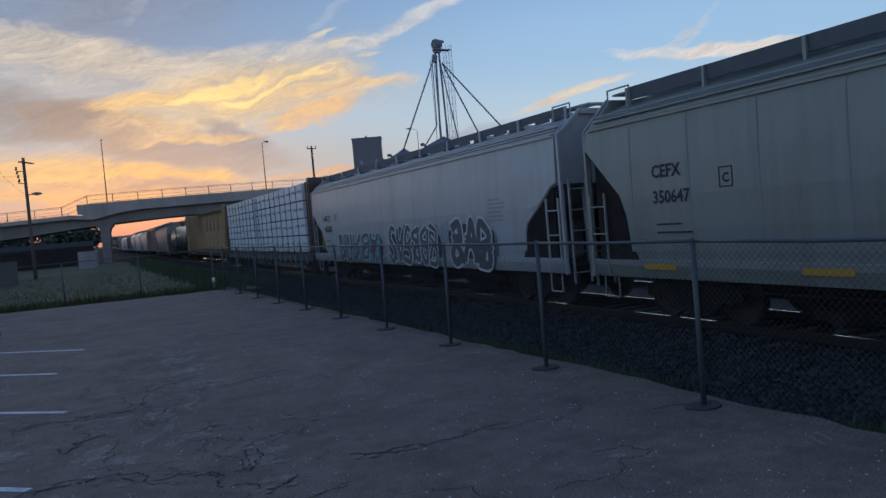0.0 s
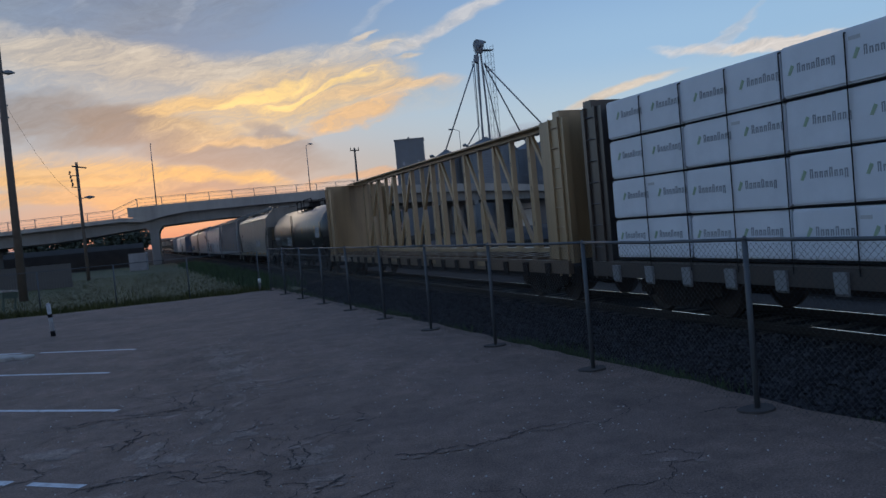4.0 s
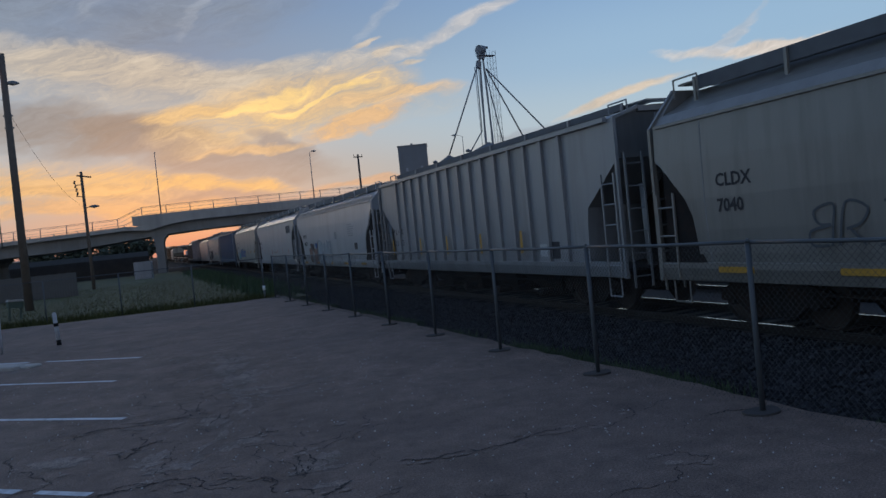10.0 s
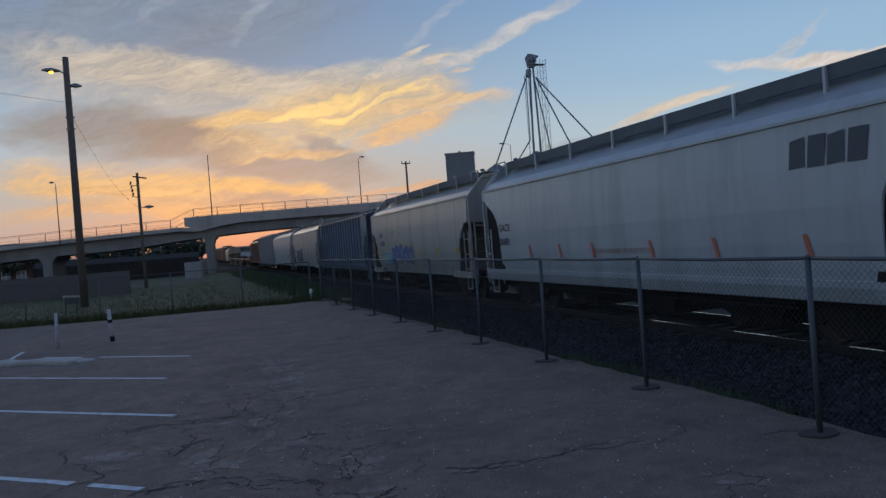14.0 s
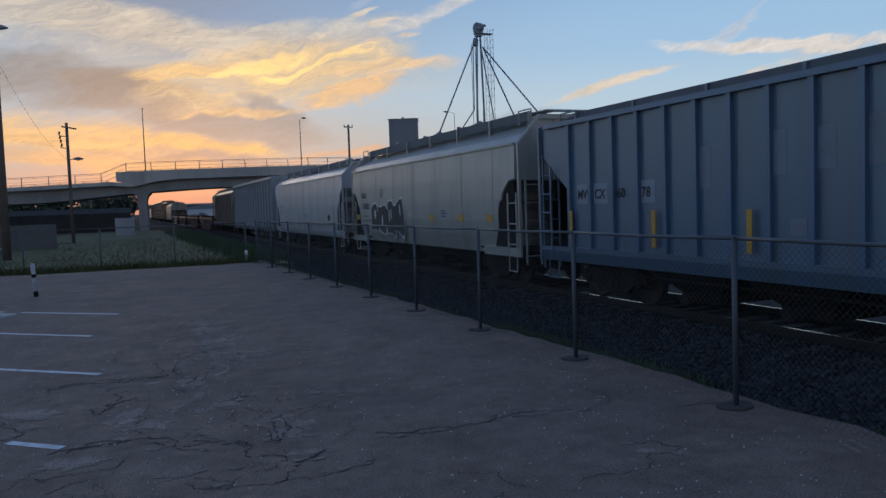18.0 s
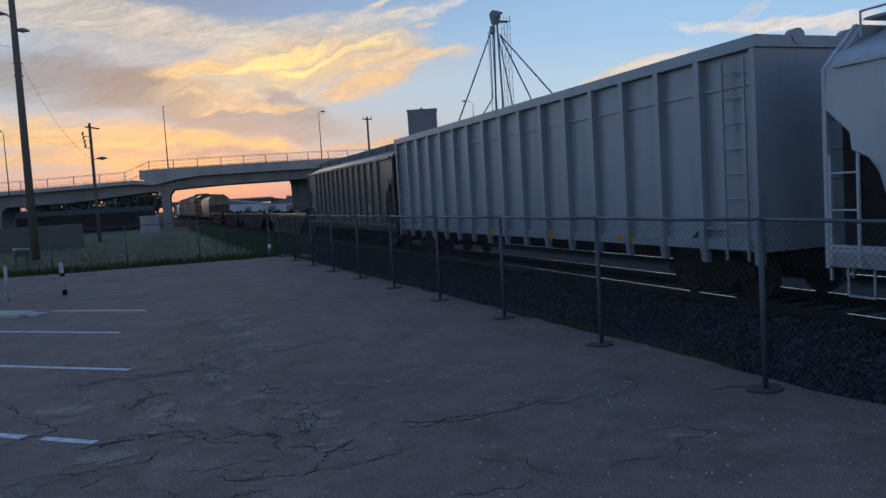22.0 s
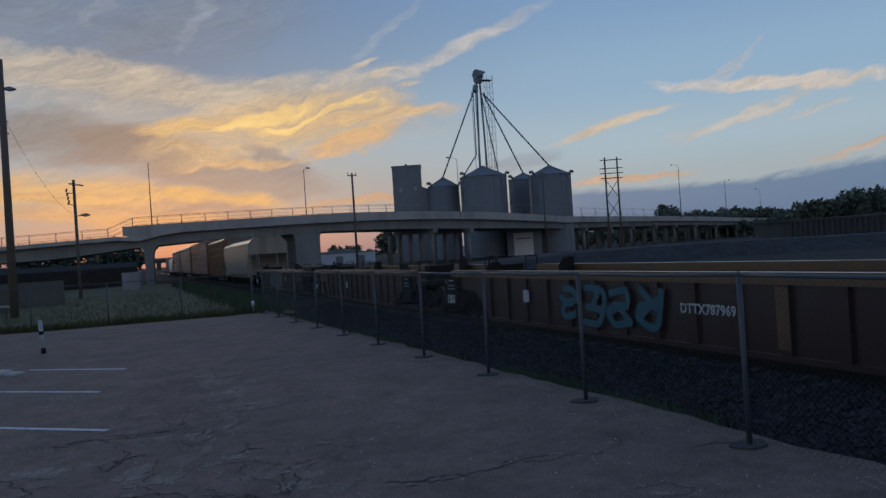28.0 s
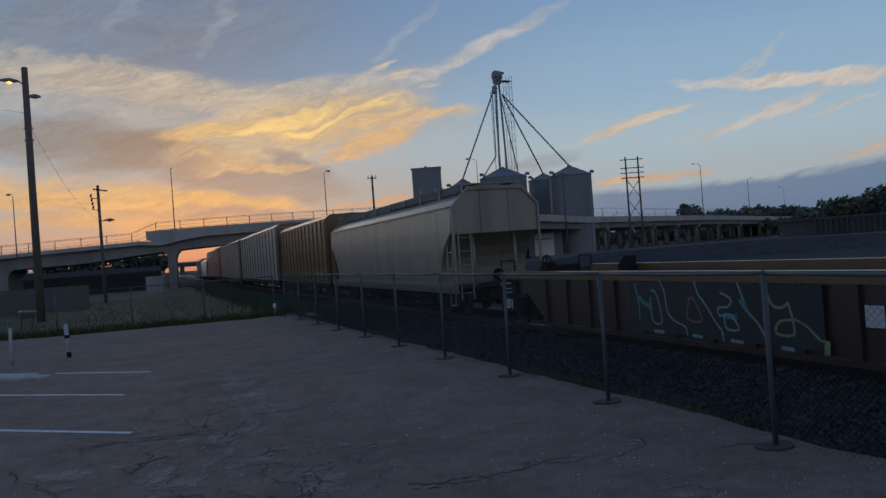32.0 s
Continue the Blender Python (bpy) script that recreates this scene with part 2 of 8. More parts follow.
    bank = math_("MULTIPLY", math_("MULTIPLY", math_("SUBTRACT", bank_top, el), 1.9, clamp=True), math_("MULTIPLY", math_("SUBTRACT", az, 27.0), 0.14, clamp=True))
    col = mix(math_("MULTIPLY", bank, 0.88), col, (0.115, 0.205, 0.35))

    bg = N.new("ShaderNodeBackground")
    L.new(mix(1.0, col, base, "ADD"), bg.inputs[0])
    bg.inputs[1].default_value = 1.0
    out = N.new("ShaderNodeOutputWorld")
    L.new(bg.outputs[0], out.inputs[0])


sky_world()
sun = new("sun", bpy.data.lights.new("sun", "SUN"))
sun.data.energy, sun.data.angle, sun.data.color = 0.15, radians(20), (1.0, 0.78, 0.55)
sun.matrix_basis = look((0, 0, 50), (-50 * math.sin(radians(SUN_AZ)), -50 * math.cos(radians(SUN_AZ)), 43))

# ---------------------------------------------------------------- materials
MATS = {}


def mat(name, color, rough=0.7, metal=0.0, var=0.15, scale=3.0, bump=0.0, bscale=40.0, stain=None, stain_amt=0.0, stain_scale=0.6, streak=False, emit=None, island=False, spec=0.5, mottle=0.0):
    """A painted or raw surface: base colour with grain at two scales, optional stains or vertical streaks, and fine relief."""
    if name in MATS:
        return MATS[name]
    m = bpy.data.materials.new(name)
    m.use_nodes = True
    nt = m.node_tree
    N, L = nt.nodes, nt.links
    b = N["Principled BSDF"]
    b.inputs["Roughness"].default_value, b.inputs["Metallic"].default_value = rough, metal
    b.inputs["Specular IOR Level"].default_value = spec
    tc = N.new("ShaderNodeTexCoord")
    mp = N.new("ShaderNodeMapping")
    L.new(tc.outputs["Object"], mp.inputs[0])
    no = N.new("ShaderNodeTexNoise")
    no.inputs["Scale"].default_value, no.inputs["Detail"].default_value = scale, 8
    L.new(mp.outputs[0], no.inputs["Vector"])
    hsv = N.new("ShaderNodeMix")
    hsv.data_type = "RGBA"
    dark = tuple(c * (1 - var) for c in color)
    lite = tuple(min(1.0, c * (1 + var)) for c in color)
    hsv.inputs[6].default_value, hsv.inputs[7].default_value = (*dark, 1), (*lite, 1)
    L.new(no.outputs["Fac"], hsv.inputs[0])
    out = hsv.outputs[2]
    if island:
        oi = N.new("ShaderNodeNewGeometry")
        mr = N.new("ShaderNodeMapRange")
        mr.inputs[3].default_value, mr.inputs[4].default_value = (0.6, 1.5) if island is True else island
        L.new(oi.outputs["Random Per Island"], mr.inputs[0])
        mm = N.new("ShaderNodeMix")
        mm.data_type, mm.blend_type = "RGBA", "MULTIPLY"
        mm.inputs[0].default_value = 1.0
        L.new(out, mm.inputs[6])
        L.new(mr.outputs[0], mm.inputs[7])
        out = mm.outputs[2]
    if stain:
        mp2 = N.new("ShaderNodeMapping")
        mp2.inputs["Scale"].default_value = (1, 1, 0.12) if streak else (1, 1, 1)
        L.new(tc.outputs["Object"], mp2.inputs[0])
        n2 = N.new("ShaderNodeTexNoise")
        n2.inputs["Scale"].default_value, n2.inputs["Detail"].default_value, n2.inputs["Roughness"].default_value = stain_scale, 9, 0.65
        L.new(mp2.outputs[0], n2.inputs["Vector"])
        r = N.new("ShaderNodeValToRGB")
        r.color_ramp.elements[0].position, r.color_ramp.elements[1].position = 0.46, 0.72
        r.color_ramp.elements[1].color = (stain_amt,) * 3 + (1,)
        L.new(n2.outputs["Fac"], r.inputs[0])
        mx = N.new("ShaderNodeMix")
        mx.data_type = "RGBA"
        L.new(r.outputs[0], mx.inputs[0])
        L.new(out, mx.inputs[6])
        mx.inputs[7].default_value = (*stain, 1)
        out = mx.outputs[2]
    if mottle:
        nm = N.new("ShaderNodeTexNoise")
        nm.inputs["Scale"].default_value, nm.inputs["Detail"].default_value, nm.inputs["Roughness"].default_value = 1.1, 12, 0.78
        L.new(mp.outputs[0], nm.inputs["Vector"])
        mr = N.new("ShaderNodeMapRange")
        mr.inputs[1].default_value, mr.inputs[2].default_value, mr.inputs[3].default_value, mr.inputs[4].default_value = 0.36, 0.64, 1 - mottle, 1 + mottle
        L.new(nm.outputs["Fac"], mr.inputs[0])
        mm = N.new("ShaderNodeMix")
        mm.data_type, mm.blend_type = "RGBA", "MULTIPLY"
        mm.inputs[0].default_value = 1.0
        L.new(out, mm.inputs[6])
        L.new(mr.outputs[0], mm.inputs[7])
        out = mm.outputs[2]
        # fine aggregate
        ng = N.new("ShaderNodeTexNoise")
        ng.inputs["Scale"].default_value, ng.inputs["Detail"].default_value, ng.inputs["Roughness"].default_value = 45.0, 6, 0.8
        L.new(mp.outputs[0], ng.inputs["Vector"])
        mg = N.new("ShaderNodeMapRange")
        mg.inputs[1].default_value, mg.inputs[2].default_value, mg.inputs[3].default_value, mg.inputs[4].default_value = 0.36, 0.66, 0.5, 1.7
        L.new(ng.outputs["Fac"], mg.inputs[0])
        mq = N.new("ShaderNodeMix")
        mq.data_type, mq.blend_type = "RGBA", "MULTIPLY"
        mq.inputs[0].default_value = 1.0
        L.new(out, mq.inputs[6])
        L.new(mg.outputs[0], mq.inputs[7])
        out = mq.outputs[2]
    L.new(out, b.inputs["Base Color"])
    if bump:
        n3 = N.new("ShaderNodeTexNoise")
        n3.inputs["Scale"].default_value, n3.inputs["Detail"].default_value = bscale, 6
        L.new(mp.outputs[0], n3.inputs["Vector"])
        bp = N.new("ShaderNodeBump")
        bp.inputs["Strength"].default_value, bp.inputs["Distance"].default_value = bump, 0.02
        L.new(n3.outputs["Fac"], bp.inputs["Height"])
        L.new(bp.outputs[0], b.inputs["Normal"])
    if emit:
        b.inputs["Emission Color"].default_value = (*emit[:3], 1)
        b.inputs["Emission Strength"].default_value = emit[3]
    MATS[name] = m
    return m


RUST = (0.10, 0.055, 0.035)
GRIME = (0.06, 0.055, 0.05)
M_ASPHALT = mat("asphalt", (0.180, 0.129, 0.104), 0.85, var=0.3, scale=5, bump=0.7, bscale=60, stain=(0.108, 0.082, 0.073), stain_amt=0.8, stain_scale=0.16, spec=0.4, mottle=0.26)
M_PATCH = mat("asphalt_worn", (0.218, 0.170, 0.141), 0.88, var=0.4, scale=14, bump=0.8, bscale=60, stain=(0.165, 0.122, 0.100), stain_amt=0.95, stain_scale=2.5, spec=0.4, mottle=0.4)
M_GRIT = mat("pale_grit", (0.42, 0.40, 0.37), 0.8, var=0.3)
M_CRACK = mat("crack_fill", (0.042, 0.036, 0.034), 0.95, var=0.3)
M_PAINTW = mat("road_paint", (0.62, 0.64, 0.66), 0.75, var=0.15, scale=8, stain=(0.2, 0.2, 0.2), stain_amt=0.7, stain_scale=6)
M_BALLAST = mat("ballast", (0.020, 0.020, 0.022), 0.95, var=0.5, scale=14, bump=1.0, bscale=30, stain=(0.032, 0.030, 0.030), stain_amt=0.8, stain_scale=0.5, spec=0.1)
M_STONE = mat("ballast_stone", (0.030, 0.030, 0.033), 0.9, var=0.3, scale=20, island=(0.35, 1.9), spec=0.2)
M_EARTH = mat("yard_ground", (0.040, 0.038, 0.037), 0.95, var=0.35, scale=0.6, bump=0.6, bscale=6, stain=(0.045, 0.05, 0.038), stain_amt=0.8, stain_scale=0.05, spec=0.1)
M_GRASS = mat("grass", (0.080, 0.084, 0.032), 0.9, var=0.4, scale=0.5, island=(0.85, 1.12), spec=0.15)
M_GROUNDGRASS = mat("grass_soil", (0.095, 0.092, 0.04), 0.95, var=0.4, scale=1.5, bump=0.8, bscale=12)
M_RAIL = mat("rail_side", (0.022, 0.018, 0.016), 0.7, 0.4, var=0.3)
M_RAILTOP = mat("rail_head", (0.62, 0.62, 0.63), 0.16, 1.0, var=0.06)
M_TIE = mat("wooden_tie", (0.055, 0.048, 0.042), 0.9, var=0.4, scale=6, bump=0.6)
M_GALV = mat("galvanised_steel", (0.085, 0.096, 0.106), 0.6, 0.3, var=0.15, scale=8)
M_WIRE = mat("fence_wire", (0.05, 0.054, 0.058), 0.6, 0.3, var=0.2)
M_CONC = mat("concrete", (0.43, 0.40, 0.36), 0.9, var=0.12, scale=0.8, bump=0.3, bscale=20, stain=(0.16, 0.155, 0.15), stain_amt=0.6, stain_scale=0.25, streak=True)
M_WALLDARK = mat("dark_wall_concrete", (0.085, 0.082, 0.08), 0.92, var=0.25, scale=0.6, bump=0.3, bscale=20, stain=(0.045, 0.043, 0.042), stain_amt=0.7, stain_scale=0.3, streak=True)
M_POSTPAINT = mat("scuffed_post_paint", (0.40, 0.40, 0.41), 0.7, var=0.3, scale=5, stain=(0.18, 0.17, 0.165), stain_amt=0.6, stain_scale=6)
M_CABINET = mat("chalky_cabinet_paint", (0.30, 0.30, 0.31), 0.7, var=0.2, scale=1.2, stain=(0.18, 0.17, 0.165), stain_amt=0.5, stain_scale=1.0, streak=True)
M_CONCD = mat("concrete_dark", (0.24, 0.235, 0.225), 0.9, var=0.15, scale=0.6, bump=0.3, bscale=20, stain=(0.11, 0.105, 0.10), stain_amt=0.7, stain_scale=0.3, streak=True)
M_WOODPOLE = mat("weathered_pole", (0.13, 0.105, 0.085), 0.9, var=0.3, scale=3, bump=0.5, bscale=30)
M_STEELGREY = mat("grey_steel", (0.20, 0.21, 0.22), 0.55, 0.5, var=0.12)
M_BIN = mat("bin_steel", (0.20, 0.215, 0.235), 0.6, 0.3, var=0.12, scale=0.6, stain=(0.17, 0.17, 0.17), stain_amt=0.5, stain_scale=0.3, streak=True)
M_TOWER = mat("weathered_tower_steel", (0.22, 0.23, 0.25), 0.6, 0.3, var=0.15)
M_FOOT = mat("shaded_footing_concrete", (0.065, 0.06, 0.057), 0.9, var=0.2, scale=6)
M_WALK = mat("dusty_walkway_steel", (0.12, 0.127, 0.135), 0.7, 0.2, var=0.25, scale=4)
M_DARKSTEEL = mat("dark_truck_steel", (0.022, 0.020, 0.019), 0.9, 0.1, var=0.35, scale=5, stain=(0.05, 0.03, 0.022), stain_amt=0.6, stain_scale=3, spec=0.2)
M_WHEEL = mat("wheel_steel", (0.05, 0.04, 0.035), 0.7, 0.5, var=0.3)
M_BLACK = mat("black_void", (0.015, 0.015, 0.016), 0.9, var=0.2, spec=0.15)
M_LAMPON = mat("sodium_lens", (0.9, 0.5, 0.1), 0.4, emit=(1.0, 0.38, 0.04, 4.0))
M_LENSOFF = mat("lamp_lens_dark", (0.25, 0.25, 0.25), 0.3)
M_LEAF = mat("dark_leaves", (0.10, 0.115, 0.08), 0.8, var=0.4, island=True)
M_BARK = mat("bark", (0.07, 0.055, 0.045), 0.95, var=0.3)
M_BRICK = mat("brick_far", (0.16, 0.085, 0.065), 0.9, var=0.25, scale=3)
M_WHITEWALL = mat("pale_metal_wall", (0.55, 0.57, 0.6), 0.7, var=0.08, scale=0.4)
M_GLASS = mat("window_glass", (0.35, 0.38, 0.42), 0.12, 0.0, spec=1.0)
M_WHITE = mat("white_plastic", (0.75, 0.75, 0.73), 0.5)


# ---------------------------------------------------------------- helpers of my own
def box(bm, x0, x1, y0, y1, z0, z1, rot=None):
    vs = [bm.verts.new(Vector(p) if rot is None else rot @ Vector(p)) for p in ((x0, y0, z0), (x1, y0, z0), (x1, y1, z0), (x0, y1, z0), (x0, y0, z1), (x1, y0, z1), (x1, y1, z1), (x0, y1, z1))]
    for q in ((0, 3, 2, 1), (4, 5, 6, 7), (0, 1, 5, 4), (1, 2, 6, 5), (2, 3, 7, 6), (3, 0, 4, 7)):
        bm.faces.new([vs[i] for i in q])
    return vs


def bar(bm, a, b, r, n=6, r2=None):
    """A round bar from a to b."""
    a, b = Vector(a), Vector(b)
    d = b - a
    if d.length < 1e-6:
        return
    q = d.to_track_quat("Z", "Y").to_matrix()
    r2 = r if r2 is None else r2
    lo = [bm.verts.new(a + q @ Vector((r * math.cos(6.28319 * i / n), r * math.sin(6.28319 * i / n), 0))) for i in range(n)]
    hi = [bm.verts.new(b + q @ Vector((r2 * math.cos(6.28319 * i / n), r2 * math.sin(6.28319 * i / n), 0))) for i in range(n)]
    for i in range(n):
        f = bm.faces.new((lo[i], lo[(i + 1) % n], hi[(i + 1) % n], hi[i]))
        f.smooth = n > 5
    bm.faces.new(lo[::-1])
    bm.faces.new(hi)


def beam(bm, a, b, w, h):
    """A square bar from a to b, w wide and h high."""
    a, b = Vector(a), Vector(b)
    d = b - a
    q = d.to_track_quat("Y", "Z").to_matrix()
    m = Matrix.Translation(a) @ q.to_4x4()
    box(bm, -w / 2, w / 2, 0, d.length, -h / 2, h / 2, m)


def prism(bm, outline, y0, y1, axis="y"):
    """An outline of (u, v) pairs drawn along an axis."""
    def P(u, v, w):
        return (u, w, v) if axis == "y" else ((w, u, v) if axis == "x" else (u, v, w))
    a = [bm.verts.new(P(u, v, y0)) for u, v in outline]
    b = [bm.verts.new(P(u, v, y1)) for u, v in outline]
    n = len(outline)
    for i in range(n):
        bm.faces.new((a[i], a[(i + 1) % n], b[(i + 1) % n], b[i]))
    bm.faces.new(a[::-1])
    bm.faces.new(b)


def loft(bm, rings, close=True, caps=True, smooth=False):
    vs = [[bm.verts.new(p) for p in r] for r in rings]
    n = len(rings[0])
    for r0, r1 in zip(vs, vs[1:]):
        for i in range(n if close else n - 1):
            f = bm.faces.new((r0[i], r0[(i + 1) % n], r1[(i + 1) % n], r1[i]))
            f.smooth = smooth
    if caps:
        bm.faces.new(vs[0][::-1])
        bm.faces.new(vs[-1])


def mesh(name, bm, material, fix=True):
    if fix:
        bmesh.ops.recalc_face_normals(bm, faces=bm.faces)
    me = bpy.data.meshes.new(name)
    bm.to_mesh(me)
    bm.free()
    if material:
        me.materials.append(material)
    return me


def part(name, bm, material, parent, label="", at=None):
    ob = new(name, mesh(name, bm, material) if isinstance(bm, bmesh.types.BMesh) else bm)
    ob.parent = parent
    if at is not None:
        ob.matrix_basis = at
    if label:
        tagged(ob, label)
    return ob


def solid(name, bm, material, label="", category="", group="", kind=""):
    return tagged(new(name, mesh(name, bm, material)), label, category, group, kind)


def empty(name, label, category, group="", m=None):
    ob = tagged(new(name), label, category, group)
    if m is not None:
        ob.matrix_basis = m
    return ob


def raw(name, verts, faces, material):
    me = bpy.data.meshes.new(name)
    me.from_pydata(verts, [], faces)
    me.materials.append(material)
    return me


B = bmesh.new

# ---------------------------------------------------------------- plan
TH = radians(1.5)                     # the track leans this much to the right of the fence
TRACK_X, TRACK_Y, RAIL_Z = 9.35, 12.0, 0.10
SPEED = 10.274                        # metres a second
FENCE_X, FENCE_H = 4.6, 1.82


def on_track(s, off=0.0, z=0.0):
    return Vector((TRACK_X + s * math.sin(TH) + off * math.cos(TH), TRACK_Y + s * math.cos(TH) - off * math.sin(TH), z))


def track_pose(s, off=0.0, z=0.0):
    return Matrix.Translation(on_track(s, off, z)) @ Matrix.Rotation(-TH, 4, "Z")


# ---------------------------------------------------------------- ground
def build_ground():
    bm = B()
    box(bm, -1800, 1800, -600, 3000, -1.2, -0.32)
    solid("ground", bm, M_EARTH, "flat earth and cinder ground of the rail yard", "ground", kind="structure")
    # asphalt lot with an uneven broken edge beside the fence
    rnd = random.Random(3)
    bm = B()
    edge = []
    y = -14.0
    while y < 36.0:
        edge.append((5.02 + rnd.uniform(-0.09, 0.09), y))
        y += rnd.uniform(0.35, 0.8)
    far = []
    x = 4.6
    while x > -30:
        far.append((x, 34.3 + 0.03 * (x - 4.6) ** 2 * 0.35 + rnd.uniform(-0.2, 0.2)))
        x -= rnd.uniform(0.6, 1.2)
    outline = edge + far + [(-30, 30), (-30, -14)]
    top = [bm.verts.new((px, py, 0)) for px, py in outline]
    low = [bm.verts.new((px + (0.06 if px > 4.8 else 0), py, -0.3)) for px, py in outline]
    bm.faces.new(top)
    n = len(outline)
    for i in range(n):
        bm.faces.new((top[i], low[i], low[(i + 1) % n], top[(i + 1) % n]))
    solid("pavement", bm, M_ASPHALT, "cracked grey asphalt parking lot with faded worn patches", "pavement", kind="structure")
    # ballast bed: slopes down from the lot, then up to the track
    xs = [4.9, 5.1, 5.5, 6.2, 7.0, 7.7, 8.1, 8.4, 9.35, 10.4, 10.9, 11.6, 12.4]
    zs = [-0.30, -0.22, -0.20, -0.20, -0.17, -0.08, -0.05, -0.06, -0.06, -0.06, -0.05, -0.16, -0.33]
    vs, fs = [], []
    ys = list(np.arange(-378, -30, 12.0)) + list(np.arange(-30, 60, 0.5)) + list(np.arange(60, 540, 6.0))
    for yy in ys:
        for i, (px, pz) in enumerate(zip(xs, zs)):
            lean = (yy - 12) * math.tan(TH) * ((0 if i < 2 else min(1, (i - 1) / 4)) if yy > -14 else 1)
            vs.append((px + lean, yy, pz + rnd.uniform(-0.02, 0.02)))
    w = len(xs)
    for j in range(len(ys) - 1):
        for i in range(w - 1):
            a = j * w + i
            fs.append((a, a + 1, a + w + 1, a + w))
    tagged(new("track_bed", raw("track_bed", vs, fs, M_BALLAST)), "dark crushed stone ballast bed under the main track", "ballast", kind="structure")


def build_stones():
    rng = np.random.default_rng(5)
    base = np.array([(1, 0, 0), (-1, 0, 0), (0, 1, 0), (0, -1, 0), (0, 0, 1), (0, 0, -1)], float)
    tri = np.array([(0, 2, 4), (2, 1, 4), (1, 3, 4), (3, 0, 4), (2, 0, 5), (1, 2, 5), (3, 1, 5), (0, 3, 5)])
    n = 17000
    y = 3.0 + 34 * rng.random(n) ** 1.6
    x = 5.15 + 3.1 * rng.random(n)
    z = np.interp(x, [4.9, 5.1, 5.5, 6.2, 7.0, 7.7, 8.1, 8.4], [-0.30, -0.22, -0.20, -0.20, -0.17, -0.08, -0.05, -0.06])
    r = 0.022 + 0.03 * rng.random(n)
    V = base[None] * (0.6 + 0.8 * rng.random((n, 6, 1))) * r[:, None, None]
    a = rng.random(n) * 6.28
    c, s = np.cos(a), np.sin(a)
    X = V[:, :, 0] * c[:, None] - V[:, :, 1] * s[:, None] + x[:, None]
    Y = V[:, :, 0] * s[:, None] + V[:, :, 1] * c[:, None] + y[:, None]
    Z = V[:, :, 2] * 0.8 + z[:, None] + r[:, None] * 0.35
    verts = np.stack([X, Y, Z], -1).reshape(-1, 3)
    faces = (tri[None] + 6 * np.arange(n)[:, None, None]).reshape(-1, 3)
    tagged(new("ballast_stones", raw("ballast_stones", verts.tolist(), faces.tolist(), M_STONE)), "loose grey crushed ballast stones beside the track", "gravel", kind="stuff")


def build_track(name, off, s0, s1, z, label, ties=True, head=0.018):
    root = empty(name, label, "railway track", m=track_pose(0, off, 0))
    for side in (-1, 1):
        bm = B()
        x = side * 0.7525
        prism(bm, [(x - 0.07, z - 0.17), (x + 0.07, z - 0.17), (x + 0.07, z - 0.15), (x + 0.01, z - 0.13), (x + 0.01, z - 0.04), (x + 0.035, z - 0.03), (x + 0.035, z - 0.004), (x - 0.035, z - 0.004), (x - 0.035, z - 0.03), (x - 0.01, z - 0.04), (x - 0.01, z - 0.13), (x - 0.07, z - 0.15)], s0, s1)
        rail = part("rail", bm, M_RAIL, root, "rusty steel rail")
        bm = B()
        box(bm, x - head, x + head, s0, s1, z - 0.004, z)
        part("rail_head", bm, M_RAILTOP, rail, "polished running surface")
    if ties:
        me = None
        n = 0
        s = max(s0, -14.0)
        rnd = random.Random(8)
        far = B()
        while s < s1:
            if n < 150:
                if me is None:
                    bm = B()
                    box(bm, -1.3, 1.3, -0.115, 0.115, -0.17, 0)
                    me = mesh("tie", bm, M_TIE)
                part("tie", me, None, root, at=pose(rnd.uniform(-0.04, 0.04), s, z - 0.172 + 0.02, 0, 0, rnd.uniform(-1, 1)))
            else:
                box(far, -1.3, 1.3, s - 0.115, s + 0.115, z - 0.32, z - 0.155)
            n += 1
            s += 0.54
        if len(far.verts):
            tagged(part("tie", far, M_TIE, root), kind="stuff")
        else:
            far.free()
    return root


